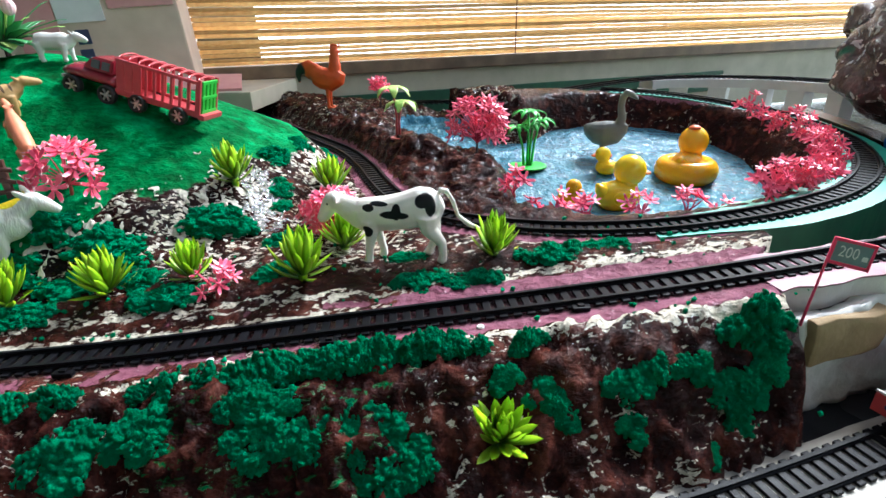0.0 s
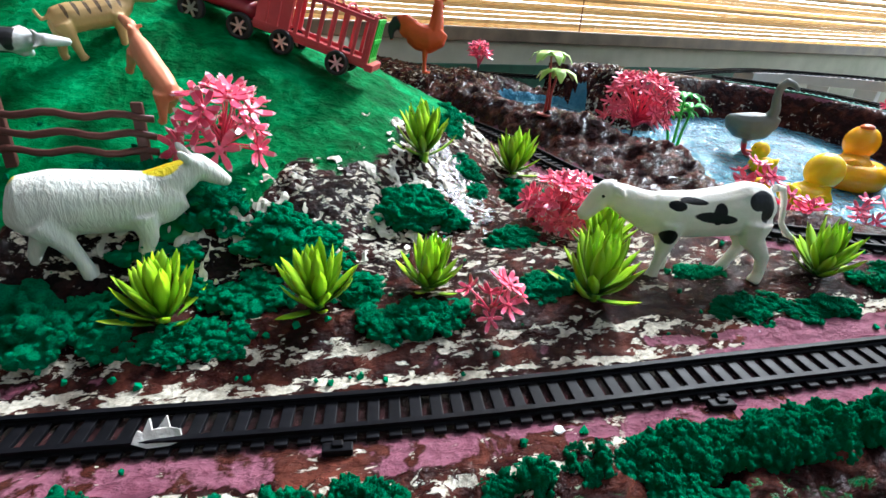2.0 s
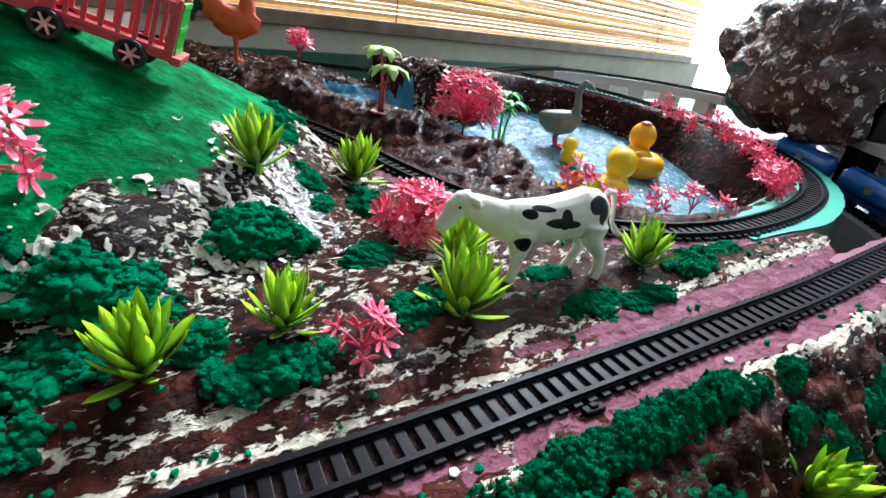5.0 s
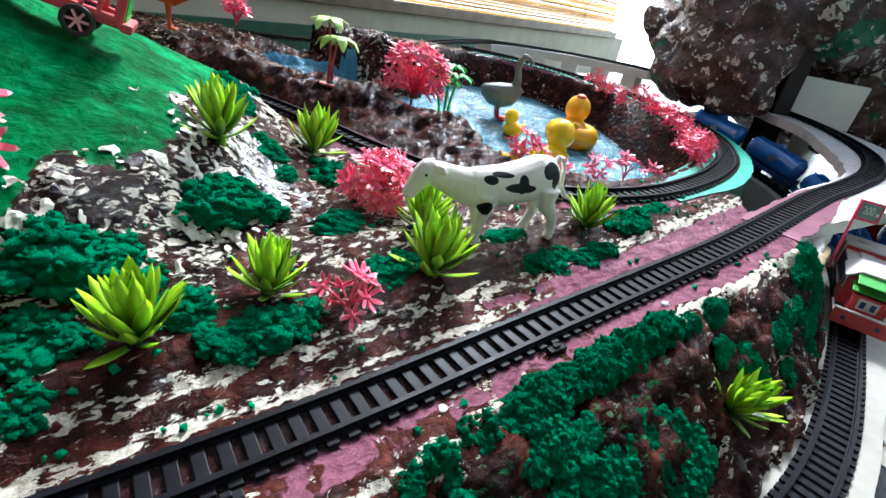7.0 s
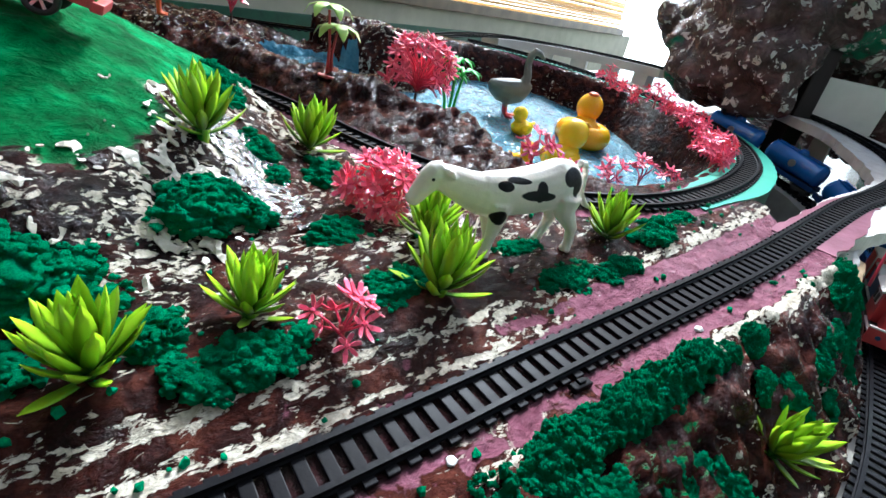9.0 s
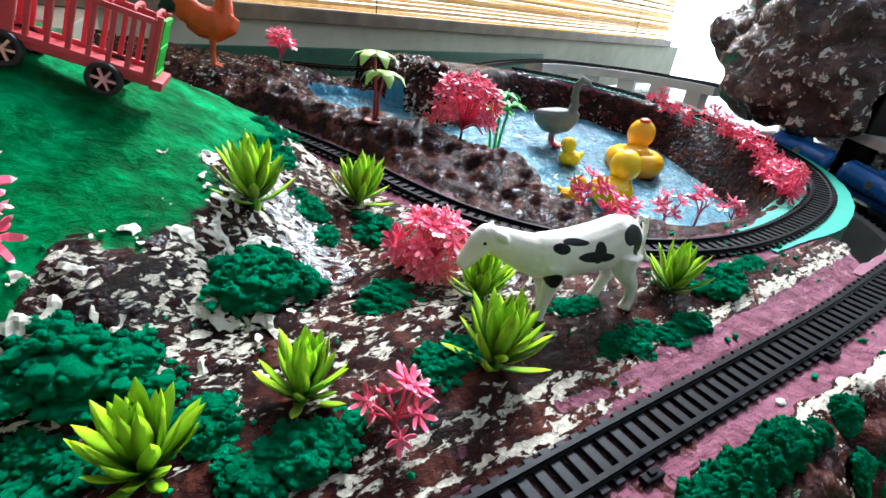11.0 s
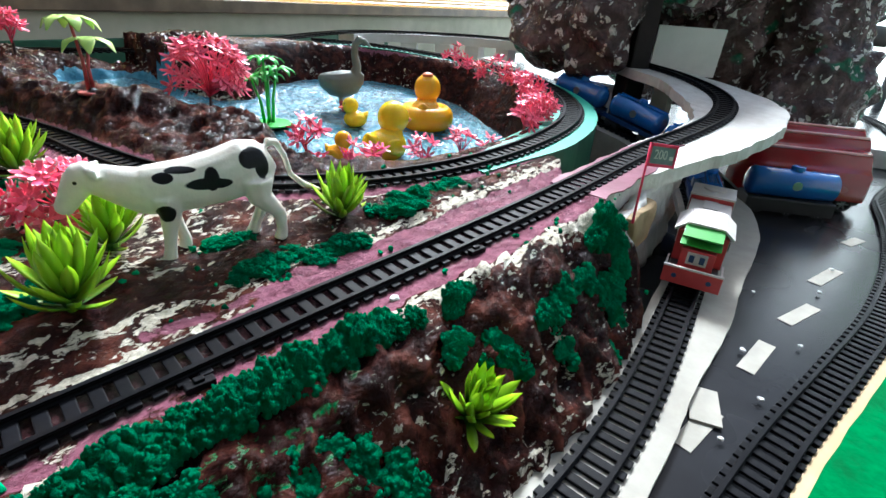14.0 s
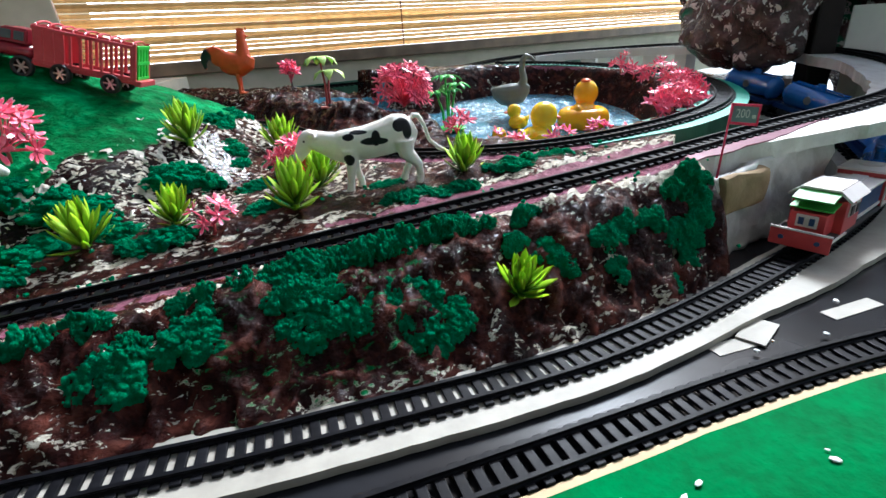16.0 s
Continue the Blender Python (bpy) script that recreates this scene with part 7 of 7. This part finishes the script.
ob.matrix_basis = pose(0.580, 0.512, -0.0015, 0, 0, -15)
bm = bmesh.new()
box(bm, (0.094, 0.004, 0.064), (0, 0, 0.032), None, 0.0008)
ob = mesh_object("white_board", bm, M["white"])
ob.matrix_basis = pose(0.670, 0.492, 0.1225, 4, 0, -40)
tagged(ob, "plain white board standing inside the tunnel mouth", "board")
bm = bmesh.new()
box(bm, (0.045, 0.100, 0.100), (0, 0, 0.05), Euler((0, 0, 0.10)), 0.001)
ob = mesh_object("white_slab", bm, M["white"])
ob.matrix_basis = Matrix.Translation((0.606, 0.600, -0.0015))
tagged(ob, "white foam block under the rock overhang", "foam slab")
for x, y, w, h in ((0.33, 0.322, 0.05, 0.076), (0.60, 0.47, 0.03, 0.112)):
    bm = bmesh.new()
    box(bm, (w, 0.022, h), (0, 0, h / 2), None, 0.0015)
    ob = mesh_object("bridge_pier", bm, M["foam"])
    ob.matrix_basis = Matrix.Translation((x, y, -0.0015)) @ Matrix.Rotation(0.3, 4, "Z")
    tagged(ob, "cream foam block holding up the bridge deck", "bridge pier", "foam piers")
bm = bmesh.new()
box(bm, (0.062, 0.008, 0.028), (0, 0, 0.014), None, 0.003)
bmesh.ops.subdivide_edges(bm, edges=bm.edges[:], cuts=3, use_grid_fill=True)
for v in bm.verts:
    v.co += Vector((0, 0.6, 1.0 if v.co.z > 0.01 else 0.0)) * 0.005 * noise.noise(v.co * 90)
ob = mesh_object("foam_block", bm, plain("bare_tan_foam", (0.20, 0.13, 0.06), (0.42, 0.29, 0.15), 0.8, 70, relief=0.8, depth=0.002), smooth=True)
ob.matrix_basis = Matrix.Translation((0.2653, 0.2727, 0.036)) @ Matrix.Rotation(0.322, 4, "Z")
tagged(ob, "bare tan foam patch set in the plaster below the bridge", "foam block")
for s in np.linspace(0.02, 0.34, 6):
    k = int(ke + 12 + s / 0.006)
    p = QA6[min(k, len(QA6) - 1)]
    bm = bmesh.new()
    box(bm, (0.022, 0.030, p[2] - 0.013), (0, 0, (p[2] - 0.013) / 2), None, 0.001)
    ob = mesh_object("viaduct_pier", bm, M["white"])
    ob.matrix_basis = Matrix.Translation((p[0], p[1], -0.0015)) @ Matrix.Rotation(float(s) * 4, 4, "Z")
    tagged(ob, "white pier under the raised strip", "viaduct pier", "white piers")
ribbon("green_board", LINE_A, 0.060, -0.028, 0.02, [M["dgreen"], M["dgreen"]], "dark green painted board behind the viaduct", "board", "structure", 0.001, ke + 20, kw + 60, None, 0.085)

def plaster_wall():
    """Lumpy plaster closing the gap under the end of the bridge."""
    a, b_ = Vector((0.231, 0.264, 0)), Vector((0.405, 0.322, 0))
    d = (b_ - a).normalized()
    side = Vector((d.y, -d.x, 0))
    bm = bmesh.new()
    rows = []
    n, k = 40, 16
    for j in range(k + 1):
        row = []
        for i in range(n + 1):
            u, w = i / n, j / k
            top = 0.066 + 0.014 * u
            p = a + (b_ - a) * u + Vector((0, 0, -0.0015 + top * w))
            q = 0.0045 * noise.noise(p * 62) + 0.0025 * noise.noise(p * 150)
            row.append(bm.verts.new(p + side * (q + 0.004 * (1 - w))))
        rows.append(row)
    for r0, r1 in zip(rows, rows[1:]):
        for i in range(n):
            bm.faces.new((r0[i], r0[i + 1], r1[i + 1], r1[i]))
    ob = mesh_object("plaster_wall", bm, M["deck"], None, "", True)
    s = ob.modifiers.new("thickness", "SOLIDIFY")
    s.thickness, s.offset = 0.012, -1.0
    return tagged(ob, "lumpy off-white plaster wall under the bridge end", "plaster wall", "", "structure")


plaster_wall()

# ---------------- carton, plant, railing ----------------
# carton colours paled to take in the haze of daylight over them
M["carton"] = plain("brown_cardboard", (0.55, 0.42, 0.33), (0.72, 0.58, 0.48), 0.8, 30)
M["cartonpink"] = plain("hazed_red_carton_print", (0.58, 0.25, 0.25), (0.74, 0.40, 0.39), 0.7, 30)
M["navy"] = plain("navy_print", (0.02, 0.03, 0.08), (0.05, 0.06, 0.13), 0.6, 60)


def carton():
    th = thing("cardboard_box", pose(-0.477, 0.956, 0.1332, 0, 0, 20), "worn cardboard box with red print standing on the ledge", "cardboard box")
    bm = bmesh.new()
    box(bm, (0.40, 0.16, 0.30), (-0.16, 0, 0.15), Euler((0, -0.07, 0)), 0.003)
    part("body", bm, M["carton"], th)
    bm = bmesh.new()
    box(bm, (0.055, 0.004, 0.24), (-0.160, -0.081, 0.15), Euler((0, -0.07, 0)))
    part("red_panel", bm, M["cartonpink"], th, "red printed panel, its colour paled for haze")
    bm = bmesh.new()
    box(bm, (0.092, 0.004, 0.05), (-0.012, -0.081, 0.150), Euler((0, -0.07, 0)))
    part("red_panel", bm, M["cartonpink"], th)
    bm = bmesh.new()
    box(bm, (0.064, 0.003, 0.060), (-0.0975, -0.082, 0.133), Euler((0, -0.07, 0)))
    part("label", bm, M["white"], th, "white paper label")
    for k, z in enumerate((0.054, 0.082)):
        bm = bmesh.new()
        box(bm, (0.018, 0.003, 0.021), (-0.099, -0.081, z), Euler((0, -0.07, 0)))
        part("print_bar", bm, M["navy"], th)
    bm = bmesh.new()
    box(bm, (0.24, 0.09, 0.004), (0.0, -0.11, 0.012), Euler((0.18, 0.02, 0)))
    part("flap", bm, M["cartonpink"], th, "open carton flap")
    return th


carton()
slab("side_shelf", (0.9, 0.45, 0.03), Matrix.Translation((-0.74, 1.055, 0.118)), M["ledge"], "grey shelf at the left of the layout", "shelf")


M["bushleaf"] = plain("mid_green_plastic_leaf", (0.015, 0.14, 0.035), (0.06, 0.30, 0.09), 0.35, 120, through=0.2)


def potted_bush(x, y):
    rnd = random.Random(9)
    th = thing("plastic_bush", Matrix.Translation((x, y, gz(x, y))), "leafy plastic bush with pale yellow leaves and a pink bud", "toy plant")
    bm = bmesh.new()
    tube(bm, [((0, 0, -0.004), 0.003, 0.003), ((0, 0, 0.03), 0.002, 0.002)], 7)
    part("stem", bm, M["stem"], th)
    for k in range(48):
        a, e = rnd.uniform(0, 6.28), rnd.uniform(0.0, 1.4)
        bm = bmesh.new()
        u = Vector((math.cos(a) * math.cos(e), math.sin(a) * math.cos(e), math.sin(e)))
        v = Vector((-math.sin(a), math.cos(a), 0))
        w = u.cross(v)
        c, r = Vector((0, 0, 0.012)), rnd.uniform(0.040, 0.070)
        tube(bm, [(c, 0.001, 0.0006, v, w), (c + u * r * 0.5, 0.0075, 0.0006, v, w), (c + u * r * 0.85 - Z * 0.004, 0.0052, 0.0006, v, w), (c + u * r - Z * 0.008, 0.0006, 0.0004, v, w)], 8)
        part("leaf", bm, M["palmleaf"] if k % 4 == 0 else M["bushleaf"], th, "", True)
    bm = bmesh.new()
    ball(bm, (0.022, -0.008, 0.046), (0.007, 0.006, 0.008), 0, None, 12)
    part("bud", bm, M["pinktip"], th, "pale pink bud")
    return th


potted_bush(-0.43, 0.56)
M["gpost"] = plain("bright_green_painted_post", (0.14, 0.55, 0.12), (0.25, 0.70, 0.22), 0.5, 12)
M["rod"] = plain("dark_weathered_stick", (0.07, 0.068, 0.065), (0.17, 0.165, 0.16), 0.7, 40)
M["bamboo"] = plain("dry_brown_stick", (0.34, 0.25, 0.10), (0.60, 0.52, 0.25), 0.7, 40)


def railing():
    th = thing("porch_railing", pose(2.0, 0.42, -0.79, 0, 0, -78), "rustic railing of dark sticks with bright green posts", "railing")
    rnd = random.Random(4)
    for x in (-0.60, -0.30, 0.02, 0.34, 0.75):
        bm = bmesh.new()
        box(bm, (0.11, 0.05, 1.7), (x, 0.03, 0.85), Euler((0, 0.05, 0)), 0.004)
        part("post", bm, M["gpost"], th, "bright green painted post")
    for z in (0.98, 0.55):
        bm = bmesh.new()
        tube(bm, [((-1.0, 0, z), 0.034, 0.034), ((0.0, 0.01, z + 0.01), 0.030, 0.030), ((1.0, 0, z - 0.01), 0.034, 0.034)], 10)
        part("rail", bm, M["rod"], th, "", True)
    for k in range(34):
        x = -0.9 + 0.056 * k
        bm = bmesh.new()
        t0 = rnd.uniform(-0.06, 0.16)
        tube(bm, [((x, -0.01, 0.0), 0.015, 0.015), ((x + t0 * 0.5, -0.012, 0.5), 0.014, 0.014), ((x + t0, -0.01, 0.98), 0.012, 0.012)], 8)
        part("stick", bm, M["rod"] if k % 3 else M["bamboo"], th, "", True)
    for a, b_ in (((-0.6, 0.75), (0.1, 1.25)), ((-0.2, 1.1), (0.5, 1.3)), ((0.0, 0.62), (0.7, 1.1))):
        bm = bmesh.new()
        tube(bm, [((a[0], -0.03, a[1]), 0.008, 0.008), ((b_[0], -0.03, b_[1]), 0.008, 0.008)], 8)
        part("brace", bm, M["rod"], th, "", True)
    return th


railing()
pink_plant("pink_tree", 0.905, 0.405, 0.205, 0.025, 0.024, 30, 0.010, 61, "pink plastic tree on top of the rock tunnel", M["stem"], False)
bm = bmesh.new()
box(bm, (0.085, 0.05, 0.030), (0, 0, 0.015), None, 0.002)
ob = mesh_object("white_carton", bm, M["white"])
ob.matrix_basis = Matrix.Translation((1.03, 0.315, -0.0015)) @ Matrix.Rotation(0.5, 4, "Z")
tagged(ob, "small white carton standing beside the outer track", "carton")
moss(0.985, 0.365, 0.07, 0.04, 10, 2, 0.8, 0.0)
slab("white_ground", (1.3, 0.34, 0.004), Matrix.Translation((1.35, 0.02, -0.0002)) @ Matrix.Rotation(0.12, 4, "Z"), M["white"], "white painted board past the end of the felt", "board", 0.0008)


# ---------------- lint on the felt ----------------
def felt_lint():
    rnd = random.Random(31)
    bm = bmesh.new()
    for k in range(110):
        x, y = rnd.uniform(-0.05, 0.72), rnd.uniform(-0.12, 0.16)
        edge = np.interp(x, QO[:, 0], QO[:, 1]) - 0.03
        if y > edge:
            continue
        s = rnd.uniform(0.0008, 0.0024)
        m = Matrix.Translation((x, y, 0.0052)) @ Euler((0, 0, rnd.uniform(0, 6))).to_matrix().to_4x4() @ Matrix.Diagonal((s * rnd.uniform(0.8, 2.0), s * 0.7, s * 0.35, 1))
        bmesh.ops.create_icosphere(bm, subdivisions=1, radius=1.0, matrix=m)
    return tagged(mesh_object("felt_lint", bm, M["white"]), "pale lint and crumbs lying on the green felt", "lint", "", "stuff")


QO = curve_points(LINE_O, 0.01)[0]
felt_lint()
for x, y in ((-0.0430, 0.2555), (-0.192, 0.2405), (0.105, 0.2735)):
    bm = bmesh.new()
    box(bm, (0.011, 0.0042, 0.0030), (0, 0, 0.0015), None, 0.0006)
    box(bm, (0.004, 0.0026, 0.0042), (0, 0.0006, 0.0021), None, 0.0005)
    ob = mesh_object("rail_joiner", bm, M["rail"])
    ob.matrix_basis = Matrix.Translation((x, y, gz(x, y) + 0.0004)) @ Matrix.Rotation(0.1, 4, "Z")
    tagged(ob, "black plastic clip joining two track pieces", "track clip", "track clips")
